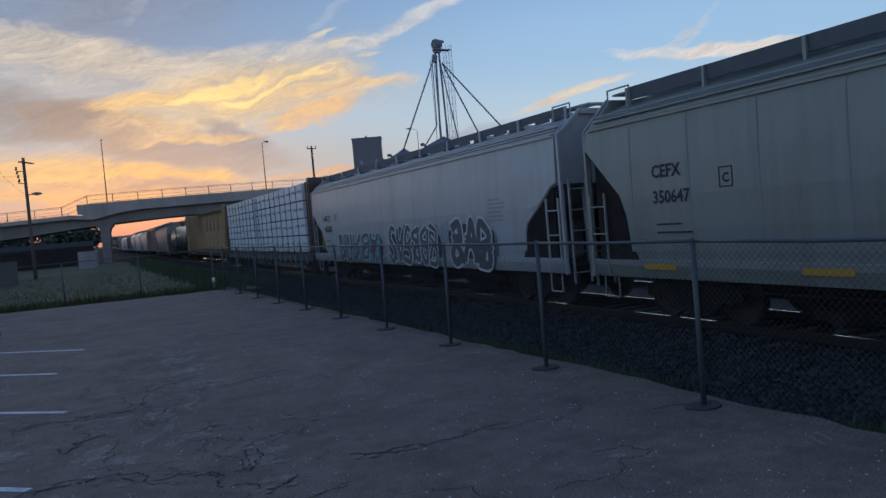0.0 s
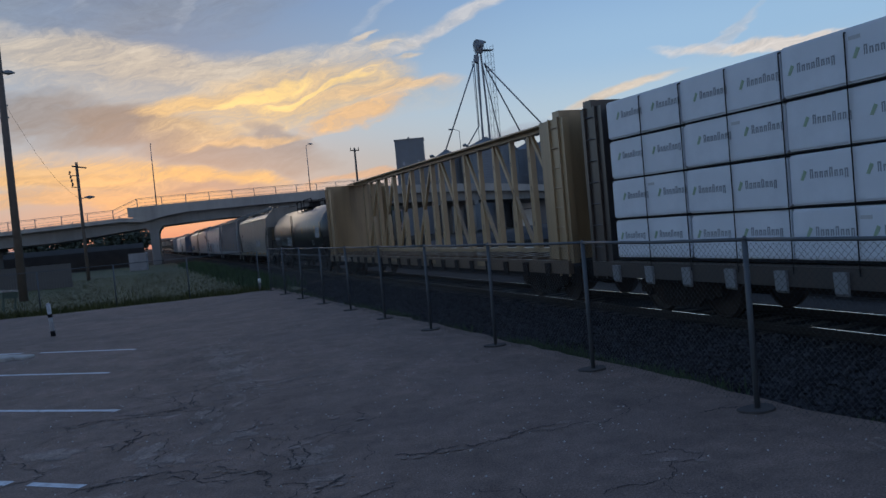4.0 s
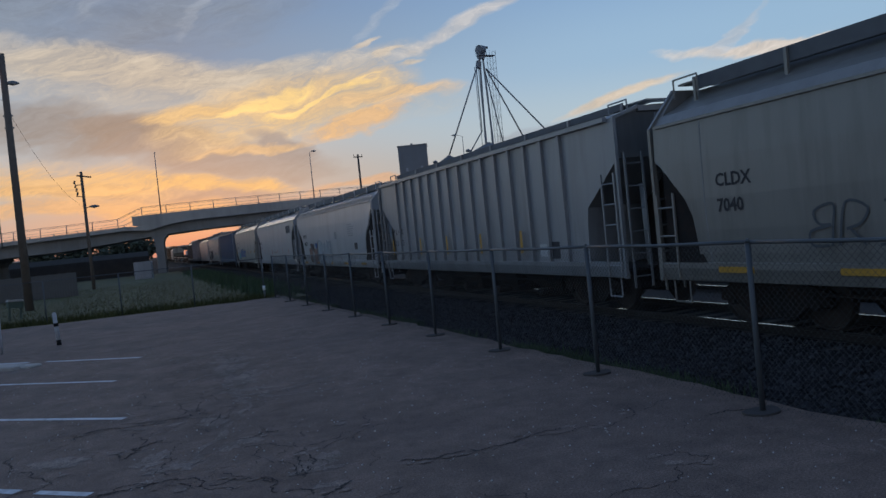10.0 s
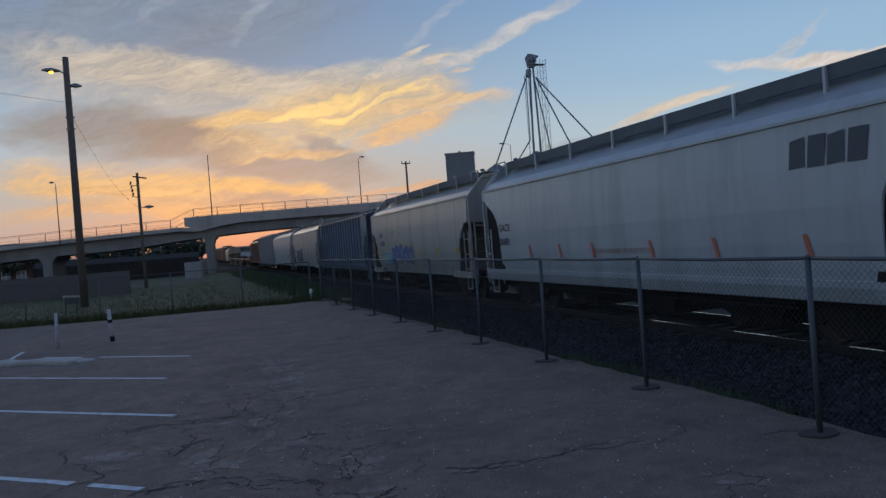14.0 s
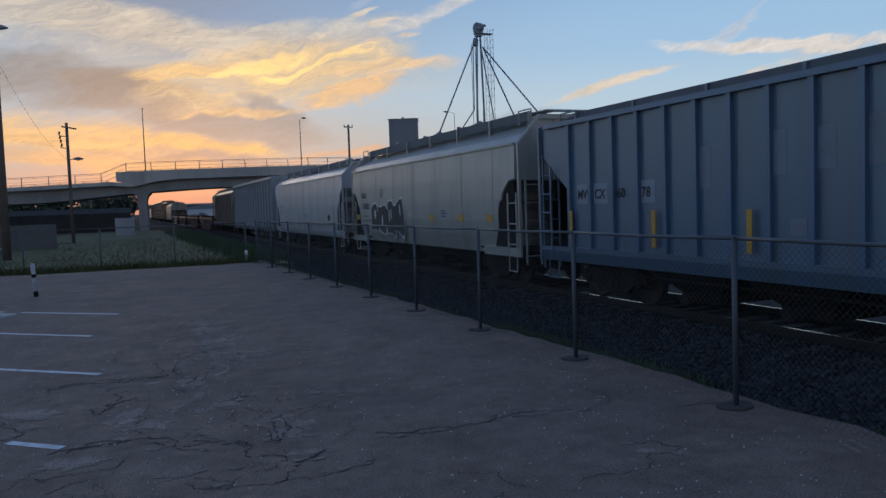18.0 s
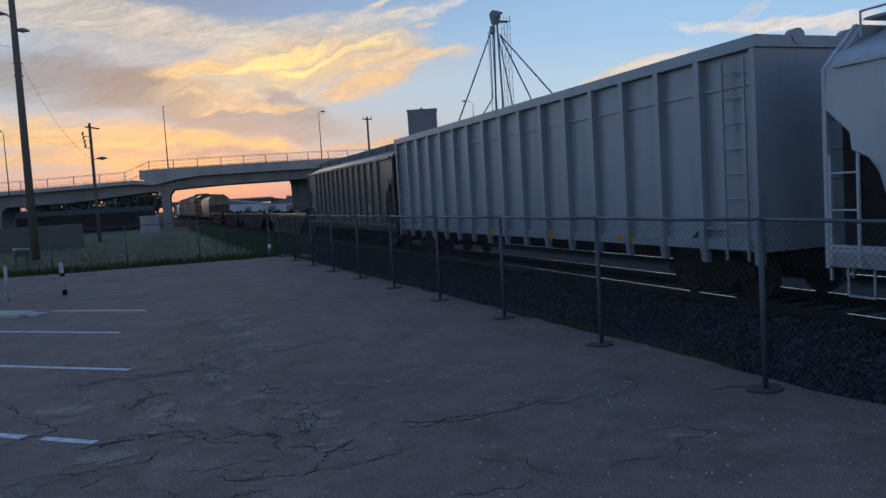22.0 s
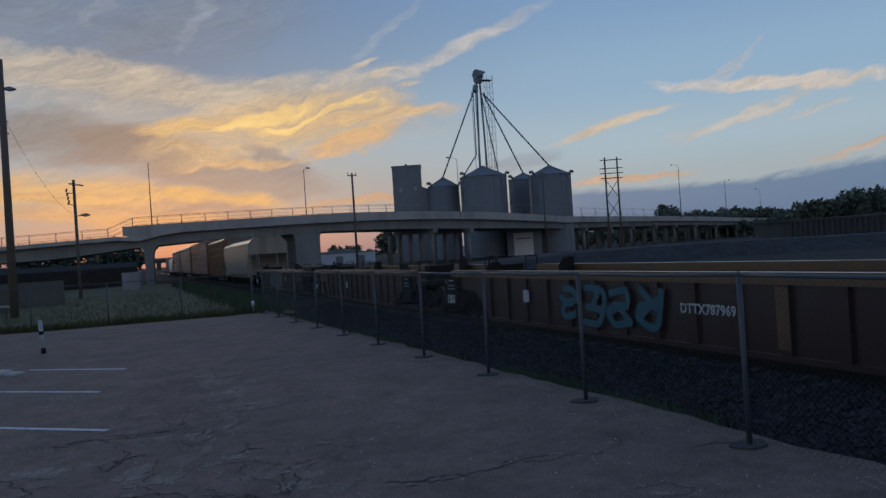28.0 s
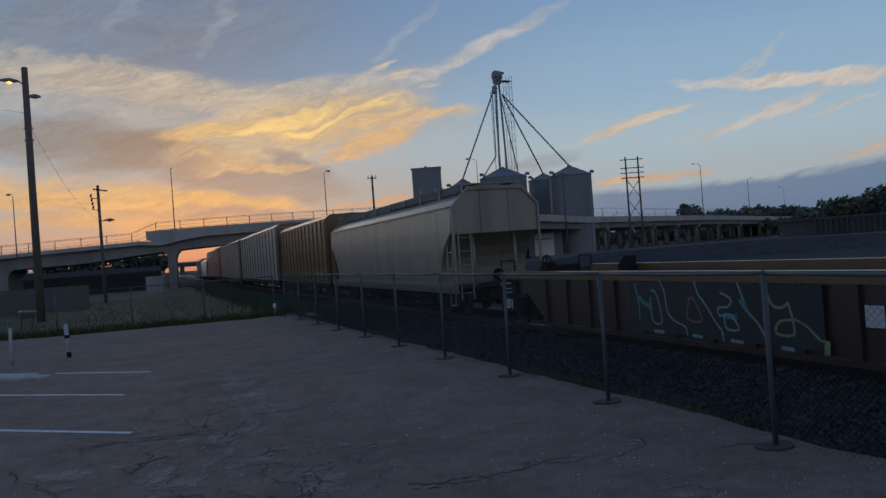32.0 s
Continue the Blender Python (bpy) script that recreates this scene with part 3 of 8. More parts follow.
# ---------------------------------------------------------------- fence
def build_fence():
    root = empty("chain_link_fence", "galvanised chain link fence on posts set at the lot edge", "fence")
    ys = [3.28 - 3.05 * k for k in range(3, 0, -1)] + [3.28 + 3.05 * k for k in range(0, 11)]
    ys = sorted(set(round(v, 2) for v in ys))
    bm = B()
    bar(bm, (0, 0, 0), (0, 0, FENCE_H), 0.03, 10)
    bar(bm, (0, 0, FENCE_H), (0, 0, FENCE_H + 0.04), 0.036, 10, 0.012)
    me = mesh("post", bm, M_GALV)
    # wide footing whose dark colour holds the shadow at the post's base
    bm = B()
    ring = [(0.21 * math.cos(a) * (1 + 0.15 * math.sin(3 * a)), 0.17 * math.sin(a) * (1 + 0.12 * math.cos(2 * a))) for a in np.arange(0, 6.28, 0.5)]
    prism(bm, ring, -0.05, 0.025, "z")
    foot = mesh("footing", bm, M_FOOT)
    for i, y in enumerate(ys):
        p = part("post", me, None, root, at=pose(FENCE_X, y, 0, 0.4 * math.sin(i * 2.1), 0.5 * math.sin(i * 1.3)))
        part("footing", foot, None, p, "rough concrete footing, coloured dark for the shadow at the post base")
    y0, y1 = ys[0], ys[-1]
    for ya, yb in zip(ys, ys[1:]):
        bm = B()
        ring = [[(FENCE_X + 0.021 * math.cos(q), ya + (yb - ya) * k / 4, FENCE_H - 0.014 * math.sin(k / 4 * math.pi) ** 2 + 0.021 * math.sin(q)) for q in np.arange(0, 6.28, 0.7854)] for k in range(5)]
        loft(bm, ring, smooth=True)
        part("top_rail", bm, M_GALV, root, "galvanised top rail")
    # wire mesh, woven diagonals
    r, step, h = 0.0013, 0.075, FENCE_H - 0.09
    vs, fs = [], []
    for sgn in (1, -1):
        k = y0 - h
        while k < y1 + h:
            a, b = (k, 0.05), (k + h, 0.05 + h)
            if sgn < 0:
                a, b = (k + h, 0.05), (k, 0.05 + h)
            ya, za, yb, zb = *a, *b
            t0, t1 = 0.0, 1.0
            for lim, s in ((y0, 1), (y1, -1)):
                da, db = s * (ya - lim), s * (yb - lim)
                if da < 0 and db < 0:
                    t0, t1 = 1, 0
                elif da < 0:
                    t0 = max(t0, da / (da - db))
                elif db < 0:
                    t1 = min(t1, da / (da - db))
            if t1 > t0:
                p = (FENCE_X + 0.028, ya + (yb - ya) * t0, za + (zb - za) * t0)
                q = (FENCE_X + 0.028, ya + (yb - ya) * t1, za + (zb - za) * t1)
                o = len(vs)
                for c in (p, q):
                    vs += [(c[0] + r, c[1], c[2]), (c[0] - r, c[1] + r, c[2] - sgn * r), (c[0] - r, c[1] - r, c[2] + sgn * r)]
                fs += [(o, o + 1, o + 4, o + 3), (o + 1, o + 2, o + 5, o + 4), (o + 2, o, o + 3, o + 5)]
            k += step
    part("wire_mesh", raw("wire_mesh", vs, fs, M_WIRE), None, root, "woven wire diamonds")


def far_fence():
    """The fence that turns and closes the far side of the lot."""
    root = empty("far_chain_link_fence", "weathered chain link fence behind the far edge of the lot", "fence")
    pts = [(4.42, 35.5)]
    for k in range(1, 14):
        pts.append((4.42 - 3.0 * k, 35.5 + 0.16 * (3.0 * k) ** 1.05))
    bm = B()
    bar(bm, (0, 0, -0.3), (0, 0, 1.75), 0.03, 8)
    me = mesh("post", bm, M_GALV)
    for x, y in pts:
        part("post", me, None, root, at=pose(x, y, 0))
    for (xa, ya), (xb, yb) in zip(pts, pts[1:]):
        bm = B()
        bar(bm, (xa, ya, 1.74), (xb, yb, 1.74), 0.02, 6)
        part("top_rail", bm, M_GALV, root, "galvanised top rail")
    vs, fs = [], []
    for (xa, ya), (xb, yb) in zip(pts, pts[1:]):
        d = Vector((xb - xa, yb - ya, 0))
        ln = d.length
        d.normalize()
        for sgn in (1, -1):
            k = 0.0
            while k < ln:
                b = min(ln, max(0, k + sgn * 1.6))
                f = abs(b - k) / 1.6
                o = len(vs)
                for kk, zz in ((k, 0.1), (b, 0.1 + 1.6 * f)):
                    vs += [(xa + d.x * kk, ya + d.y * kk + 0.002, zz), (xa + d.x * kk, ya + d.y * kk - 0.002, zz + 0.004), (xa + d.x * kk + 0.003, ya + d.y * kk, zz - 0.003)]
                fs += [(o, o + 1, o + 4, o + 3), (o + 1, o + 2, o + 5, o + 4), (o + 2, o, o + 3, o + 5)]
                k += 0.1
    part("wire_mesh", raw("wire_mesh", vs, fs, M_WIRE), None, root, "woven wire diamonds")
    bm = B()
    bar(bm, (4.42, 35.48, 0.0), (4.42, 35.48, 0.3), 0.05, 8)
    post = solid("marker_post", bm, M_STEELGREY, "short grey marker post with a white cap at the fence corner", "marker post")
    bm = B()
    bar(bm, (4.42, 35.48, 0.3), (4.42, 35.48, 0.5), 0.075, 8, 0.06)
    part("cap", bm, M_WHITE, post, "white cap")


# ---------------------------------------------------------------- bridge
def lerp_table(tab, x):
    return float(np.interp(x, [a for a, _ in tab], [b for _, b in tab]))


BR_TOP = [(-60, 4.2), (-14.7, 6.47), (0.8, 7.09), (7.3, 8.58), (15.4, 8.76), (28.7, 9.06), (38.7, 9.2), (50.3, 9.12), (64.1, 8.85), (94, 7.84), (156, 7.5), (278, 5.6), (400, 3.6)]
BR_LOW = [(-60, 2.0), (-14.8, 4.2), (-7.8, 4.3), (-0.5, 5.0), (7.1, 5.6), (15.2, 5.9), (23.8, 6.05), (33.4, 6.35), (44, 6.23), (64, 5.75), (94, 5.15), (156, 4.9), (278, 2.9), (400, 1.2)]


def bridge_y(x):
    if x < 10:
        return 119 + 0.08 * (10 - x)
    if x < 93:
        return 119 + 0.0042 * (x - 10) ** 2
    return 148 + 0.56 * (x - 93)


def bridge_frame(x):
    d = Vector((1, (bridge_y(x + 0.5) - bridge_y(x - 0.5)), 0)).normalized()
    return Vector((x, bridge_y(x), 0)), d, Vector((-d.y, d.x, 0))


def build_bridge():
    root = empty("road_overpass", "long concrete road overpass with steel pipe railings above the tracks", "bridge")
    xs = list(np.arange(-60, 100, 3.0)) + list(np.arange(100, 400, 12.0))

    def strip(section):
        rings = []
        for x in xs:
            c, d, n = bridge_frame(x)
            top, low = lerp_table(BR_TOP, x), lerp_table(BR_LOW, x)
            rings.append([c + n * u + Vector((0, 0, v)) for u, v in section(x, top, low)])
        bm = B()
        loft(bm, rings)
        return bm

    deck_top = lambda x, t: t - (0.85 if x > 0.9 else 0.05)
    part("deck", strip(lambda x, t, l: [(0, deck_top(x, t) - 0.55), (0, deck_top(x, t)), (12, deck_top(x, t)), (12, deck_top(x, t) - 0.55)]), M_CONC, root, "pale concrete deck edge")
    # girder and supports take a darker concrete than the deck edge
    part("girder", strip(lambda x, t, l: [(0.9, l), (0.9, deck_top(x, t) - 0.552), (11.1, deck_top(x, t) - 0.552), (11.1, l)]), M_CONCD, root, "dark haunched girder under the deck")
    for u in (0.02, 11.7):
        keep = xs
        xs2 = [0.9] + [x for x in keep if x > 0.9]
        rings = []
        for x in xs2:
            c, d, n = bridge_frame(x)
            t = lerp_table(BR_TOP, x) if x > 7.3 else 8.38 + (8.58 - 8.38) * (x - 0.9) / 6.4
            b = deck_top(x, lerp_table(BR_TOP, x)) - 0.02
            rings.append([c + n * (u + a) + Vector((0, 0, v)) for a, v in ((-0.03, b), (-0.03, t), (0.25, t), (0.25, b))])
        bm = B()
        loft(bm, rings)
        part("parapet", bm, M_CONC, root, "solid concrete parapet")
    # railing posts that curve inward at the top, taller past the elevator, and thin pipe rails
    for u, inward, drop in ((0.12, 1, 0.05), (11.85, -1, 0.55)):
        me = {}
        for tall in (1.0, 1.6):
            prof = [(0.0, 0.0), (0.0, 0.62), (0.05, 0.88), (0.16, 1.1), (0.34, 1.28)]
            bm = B()
            loft(bm, [[(0.055 * math.cos(q), (v + 0.055 * math.sin(q)) * inward, z * tall) for q in np.arange(0, 6.28, 1.0472)] for v, z in prof], smooth=True)
            me[tall] = mesh("railing_post", bm, M_STEELGREY)
        x = -58.0
        rails = ([], [], [])
        while x < 235:
            c, d, n = bridge_frame(x)
            t = lerp_table(BR_TOP, x) if not 0.9 < x < 7.3 else 8.38 + (8.58 - 8.38) * (x - 0.9) / 6.4
            base = c + n * u + Vector((0, 0, t - drop))
            tall = 1.0 if x < 72 else 1.6
            part("railing_post", me[tall], None, root, at=Matrix.Translation(base) @ Matrix.Rotation(math.atan2(d.y, d.x), 4, "Z"))
            for k, (zz, nn) in enumerate(((0.6, 0), (1.08, 0.15), (1.27, 0.34))):
                rails[k].append(base + n * nn * inward + Vector((0, 0, zz * tall)))
            x += 3.35 if x < 60 else 6.5
        for k, r in enumerate(rails):
            for a, b in zip(r, r[1:]):
                bm = B()
                bar(bm, a, b, (0.018, 0.02, 0.032)[k], 5)
                part("railing", bm, M_STEELGREY, root, "steel pipe rail")
    # piers
    def pier(x, w, low_extra=0.0, solidw=9.0, flare=1.0):
        c, d, n = bridge_frame(x)
        m = Matrix(((d.x, n.x, 0, c.x), (d.y, n.y, 0, c.y), (0, 0, 1, 0), (0, 0, 0, 1)))
        l = lerp_table(BR_LOW, x)
        bm = B()
        rings = []
        for zz, ww in ((-0.4, w), (l - 1.1, w), (l - 0.45, w * (1 + 0.35 * flare)), (l - 0.1, w * (1 + 1.0 * flare)), (l + 0.3, w * (1 + 1.25 * flare))):
            rings.append([(-ww / 2, 1.0, zz), (ww / 2, 1.0, zz), (ww / 2, 1.0 + solidw, zz), (-ww / 2, 1.0 + solidw, zz)])
        loft(bm, rings)
        bm.transform(m)
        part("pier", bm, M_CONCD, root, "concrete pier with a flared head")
    pier(4.2, 1.15)
    pier(28.3, 4.2, flare=0.12)
    pier(-18, 1.2)
    pier(-40, 1.2)
    # slender column bents of the long approach
    for x in (53, 62, 104, 116, 128, 142, 156, 172, 190, 210):
        c, d, n = bridge_frame(x)
        l = lerp_table(BR_LOW, x)
        for k in range(4 if x > 60 else 5):
            p = c + n * (1.4 + 3.0 * k)
            bm = B()
            bar(bm, (p.x, p.y, -0.4), (p.x, p.y, l - 0.7), 0.42, 10)
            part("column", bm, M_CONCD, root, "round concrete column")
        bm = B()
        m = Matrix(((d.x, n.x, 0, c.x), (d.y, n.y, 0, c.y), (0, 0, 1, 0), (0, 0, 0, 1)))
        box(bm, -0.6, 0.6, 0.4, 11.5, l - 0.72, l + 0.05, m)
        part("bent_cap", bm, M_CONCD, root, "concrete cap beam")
    return root


# ---------------------------------------------------------------- grain elevator
def grain_bin(x, y, r, eave, apex, fans=True):
    root = empty("grain_bin", "round corrugated steel grain bin with a conical roof", "grain bin", "bins of the grain elevator", m=pose(x, y, -0.3))
    bm = B()
    n = 48
    rings = []
    z = 0.0
    k = 0
    while z < eave:
        rr = r + (0.02 if k % 2 else -0.02)
        rings.append([(rr * math.cos(6.28319 * i / n), rr * math.sin(6.28319 * i / n), z) for i in range(n)])
        z += 0.28
        k += 1
    rings.append([(r * math.cos(6.28319 * i / n), r * math.sin(6.28319 * i / n), eave) for i in range(n)])
    loft(bm, rings)
    part("wall", bm, M_BIN, root, "corrugated steel wall")
    bm = B()
    rings = [[(q * math.cos(6.28319 * i / n), q * math.sin(6.28319 * i / n), z) for i in range(n)] for q, z in ((r + 0.18, eave - 0.05), (r + 0.18, eave + 0.02), (0.55, apex - 0.35), (0.5, apex - 0.05), (0.05, apex))]
    loft(bm, rings)
    part("roof", bm, M_BIN, root, "conical steel roof")
    bm = B()
    for i in range(0, n, 2):
        a = 6.28319 * i / n
        bar(bm, ((r + 0.17) * math.cos(a), (r + 0.17) * math.sin(a), eave + 0.05), (0.6 * math.cos(a), 0.6 * math.sin(a), apex - 0.3), 0.04, 4)
    part("roof_ribs", bm, M_BIN, root)
    for a in np.arange(0, 6.28, 6.28319 / 16):
        bm = B()
        box(bm, -0.06, 0.06, -0.05, 0.05, 0, eave - 0.1)
        part("stiffener", bm, M_BIN, root, at=pose((r + 0.03) * math.cos(a), (r + 0.03) * math.sin(a), 0, 0, 0, math.degrees(a)))
    for sg in (-1, 1):
        bm = B()
        bar(bm, (sg * r * 0.92, -1.0, eave + 0.1), (sg * (r + 0.3), -1.0, eave + 0.9), 0.28, 8)
        bar(bm, (sg * (r + 0.3), -1.0, eave + 0.9), (sg * (r + 0.95), -1.0, eave + 0.75), 0.34, 8)
        part("roof_vent", bm, M_STEELGREY, root, "bent exhaust vent")
    return root


TOWER = (81.4, 162.5)
BINS = [(72.4, 166.4, 3.6, 17.1, 19.4), (79.3, 159.0, 5.3, 18.5, 21.1), (94.8, 167.5, 3.7, 18.4, 20.2), (94.4, 154.6, 4.9, 18.0, 20.5)]


def build_elevator():
    for b in BINS:
        grain_bin(*b)
    tx, ty = TOWER
    root = empty("grain_leg_tower", "tall slim steel bucket elevator tower with slanting grain spouts", "grain elevator")
    h = 42.0
    for dx in (-0.62, 0.55):
        bm = B()
        box(bm, tx + dx * 1.5 - 0.20, tx + dx * 1.5 + 0.20, ty - 0.2, ty + 0.2, -0.3, 24.0)
        beam(bm, (tx + dx * 1.5, ty, 23.9), (tx + dx * 0.7, ty, h), 0.34, 0.34)
        part("leg_casing", bm, M_TOWER, root, "vertical steel leg casing")
    q = 0.75
    cx = tx + 2.6
    for dx in (-q, q):
        for dy in (-q, q):
            bm = B()
            bar(bm, (cx + dx, ty + dy, -0.3), (cx + dx, ty + dy, h + 0.6), 0.045, 5)
            part("lattice_upright", bm, M_TOWER, root, "slim lattice upright")
    bm = B()
    z, k = 0.0, 0
    while z < h - 1:
        for (ax, ay), (bx, by) in (((-q, -q), (q, -q)), ((q, -q), (q, q)), ((q, q), (-q, q)), ((-q, q), (-q, -q))):
            bar(bm, (cx + ax, ty + ay, z), (cx + bx, ty + by, z), 0.02, 4)
            if k % 2:
                ax, bx, ay, by = bx, ax, by, ay
            bar(bm, (cx + ax, ty + ay, z), (cx + bx, ty + by, z + 1.6), 0.018, 4)
        z += 1.6
        k += 1
    tagged(part("lattice", bm, M_TOWER, root), "thin lattice bracing", kind="stuff")
    bm = B()
    hd = Vector((0.925, 0.38, 0)) * 0.7
    bar(bm, Vector((tx, ty, h + 0.8)) - hd, Vector((tx, ty, h + 0.8)) + hd, 1.15, 18)
    prism(bm, [(tx - 0.75, h - 1.2), (tx + 0.75, h - 1.2), (tx + 1.0, h + 0.6), (tx - 1.0, h + 0.6)], ty - 0.6, ty + 0.6)
    part("head_drive", bm, M_TOWER, root, "rounded head housing")
    bm = B()
    bar(bm, (tx + 0.8, ty, h + 1.5), (tx + 2.0, ty + 0.4, h + 1.5), 0.3, 8)
    part("drive_motor", bm, M_TOWER, root, "side mounted drive motor")
    bm = B()
    box(bm, tx - 0.9, tx + 3.4, ty - 0.9, ty + 0.9, h - 0.6, h - 0.5)
    part("service_platform", bm, M_TOWER, root, "small service platform")
    for a in (-0.9, 3.4):
        bm = B()
        bar(bm, (tx + a, ty - 0.9, h - 0.5), (tx + a, ty - 0.9, h + 0.5), 0.03, 4)
        bar(bm, (tx + a, ty + 0.9, h - 0.5), (tx + a, ty + 0.9, h + 0.5), 0.03, 4)
        bar(bm, (tx + a, ty - 0.9, h + 0.5), (tx + a, ty + 0.9, h + 0.5), 0.03, 4)
        part("platform_rail", bm, M_TOWER, root, "platform rail")
    bm = B()
    prism(bm, [(tx - 1.5, h - 3.2), (tx - 0.5, h - 3.6), (tx - 0.3, h - 2.0), (tx - 1.2, h - 1.6)], ty - 0.5, ty + 0.5)
    part("distributor", bm, M_TOWER, root, "spout distributor box")
    for k, (bx, by, r, e, a) in enumerate(BINS):
        if k == 1:
            continue
        bm = B()
        bar(bm, (tx + (-1.4 if k == 0 else 0.8), ty - 0.3, h - (3.0 if k == 0 else 3.6)), (bx, by, a - 0.35), 0.17, 8)
        part("spout", bm, M_TOWER, root, "round steel grain spout")
    bm = B()
    bar(bm, (tx + 0.6, ty, h - 4), (tx + 6.3, ty + 4.0, 18.0), 0.14, 8)
    part("spout", bm, M_TOWER, root, "round steel grain spout")
    bm = B()
    bar(bm, (tx - 1.4, ty + 0.3, h - 3.2), (tx - 1.2, ty + 1.0, 24.0), 0.12, 8)
    bar(bm, (tx - 1.2, ty + 1.0, 24.0), (tx - 5.4, ty + 3.5, 17.0), 0.15, 8)
    part("spout", bm, M_TOWER, root, "spout with a bent elbow")
    for bx in (-1.9, -0.9):
        bm = B()
        bar(bm, (tx + bx * 0.9, ty + 0.4, 2), (tx + bx, ty + 0.2, h - 3), 0.07, 6)
        part("down_pipe", bm, M_TOWER, root, "thin vertical pipe")
    # head house block
    c = Vector((65.8, 172.6, 0))
    root = empty("elevator_headhouse", "tall boxy grey metal clad headhouse of the grain elevator", "building", m=pose(c.x, c.y, -0.3, 0, 0, -23))
    bm = B()
    box(bm, -3.4, 3.4, -3.2, 3.2, 0, 22.5)
    part("wall", bm, M_BIN, root, "grey metal cladding")
    bm = B()
    box(bm, -3.55, 3.55, -3.35, 3.35, 22.5, 22.75)
    box(bm, -0.4, 0.1, -0.3, 0.3, 22.75, 23.4)
    part("roof", bm, M_STEELGREY, root, "flat roof with a small vent")
    for wx, wz in ((-1.6, 17.0), (1.9, 17.2)):
        bm = B()
        box(bm, wx - 0.25, wx + 0.25, -3.26, -3.15, wz - 0.4, wz + 0.4)
        part("window", bm, M_GLASS, root, "small pale window")
    bm = B()
    box(bm, 3.4, 7.8, -3.0, 2.6, 0, 16.2)
    prism(bm, [(3.4, 16.2), (7.8, 16.2), (7.8, 15.6), (3.4, 17.6)], -3.0, 2.6)
    part("annex", bm, M_BIN, root, "lower sloped annex")
    # base building and posts below the bridge deck
    root = empty("elevator_shed", "pale metal shed with a white roller door at the grain elevator", "shed", m=pose(77.9, 152.7, -0.3, 0, 0, -24))
    bm = B()
    box(bm, 3.0, 10.5, 0, 8, 0, 6.2)
    part("wall", bm, M_BIN, root, "metal wall")
    bm = B()
    box(bm, 4.3, 8.6, -0.08, 0.02, 0, 5.0)
    d = part("roller_door", bm, M_WHITE, root, "white roller door")
    bm = B()
    box(bm, 4.7, 8.2, -0.14, -0.08, 3.6, 3.85)
    part("door_rail", bm, M_STEELGREY, d, "grey rail across the door")
    bm = B()
    prism(bm, [(2.8, 6.2), (10.7, 6.2), (6.75, 7.3)], -0.3, 8.3)
    part("roof", bm, M_BIN, root, "low pitched metal roof")


# ---------------------------------------------------------------- poles and lamps
def cobra(parent, top, d, length, up, lit=False, head=0.35, arm_r=0.045):
    bm = B()
    p0 = Vector(top)
    d = Vector(d).normalized()
    pts = [p0 + d * length * k / 6 + Vector((0, 0, up * math.sin(k / 6 * math.pi / 2))) for k in range(7)]
    side = Vector((-d.y, d.x, 0))
    loft(bm, [[p + side * arm_r * math.cos(q) + Vector((0, 0, arm_r * math.sin(q))) for q in np.arange(0, 6.28, 1.0472)] for p in pts], smooth=True)
    part("arm", bm, M_STEELGREY, parent, "curved bracket arm")
    e = pts[-1]
    bm = B()
    q = d.to_track_quat("Y", "Z").to_matrix().to_4x4()
    rings = []
    for k, (w, hh, zz) in enumerate(((0.10, 0.06, 0), (0.34 * head * 2, 0.14, 0.0), (0.42 * head * 2, 0.18, 0), (0.30 * head * 2, 0.14, 0), (0.08, 0.05, 0))):
        yy = k * head * 0.75 - 0.1
        rings.append([(w * 0.5 * math.cos(a), yy, zz + (hh if math.sin(a) > 0 else hh * 0.6) * math.sin(a)) for a in np.arange(0, 6.28, 0.785)])
    loft(bm, rings, smooth=True)
    bm.transform(Matrix.Translation(e) @ q)
    hd = part("lamp_head", bm, M_STEELGREY, parent, "rounded lamp head")
    bm = B()
    rings = []
    for zz, w in ((-0.05, 0.9), (-0.12, 0.8), (-0.2, 0.45)):
        rings.append([(w * 0.18 * head * 2.2 * math.cos(a), head * 1.5 + w * 0.26 * head * 2.2 * math.sin(a) - 0.1, zz * head * 2.4) for a in np.arange(0, 6.28, 0.6)])
    loft(bm, rings, smooth=True)
    bm.transform(Matrix.Translation(e) @ q)
    part("lens", bm, M_LAMPON if lit else M_LENSOFF, hd, "glowing orange sodium lens" if lit else "dark unlit lens")


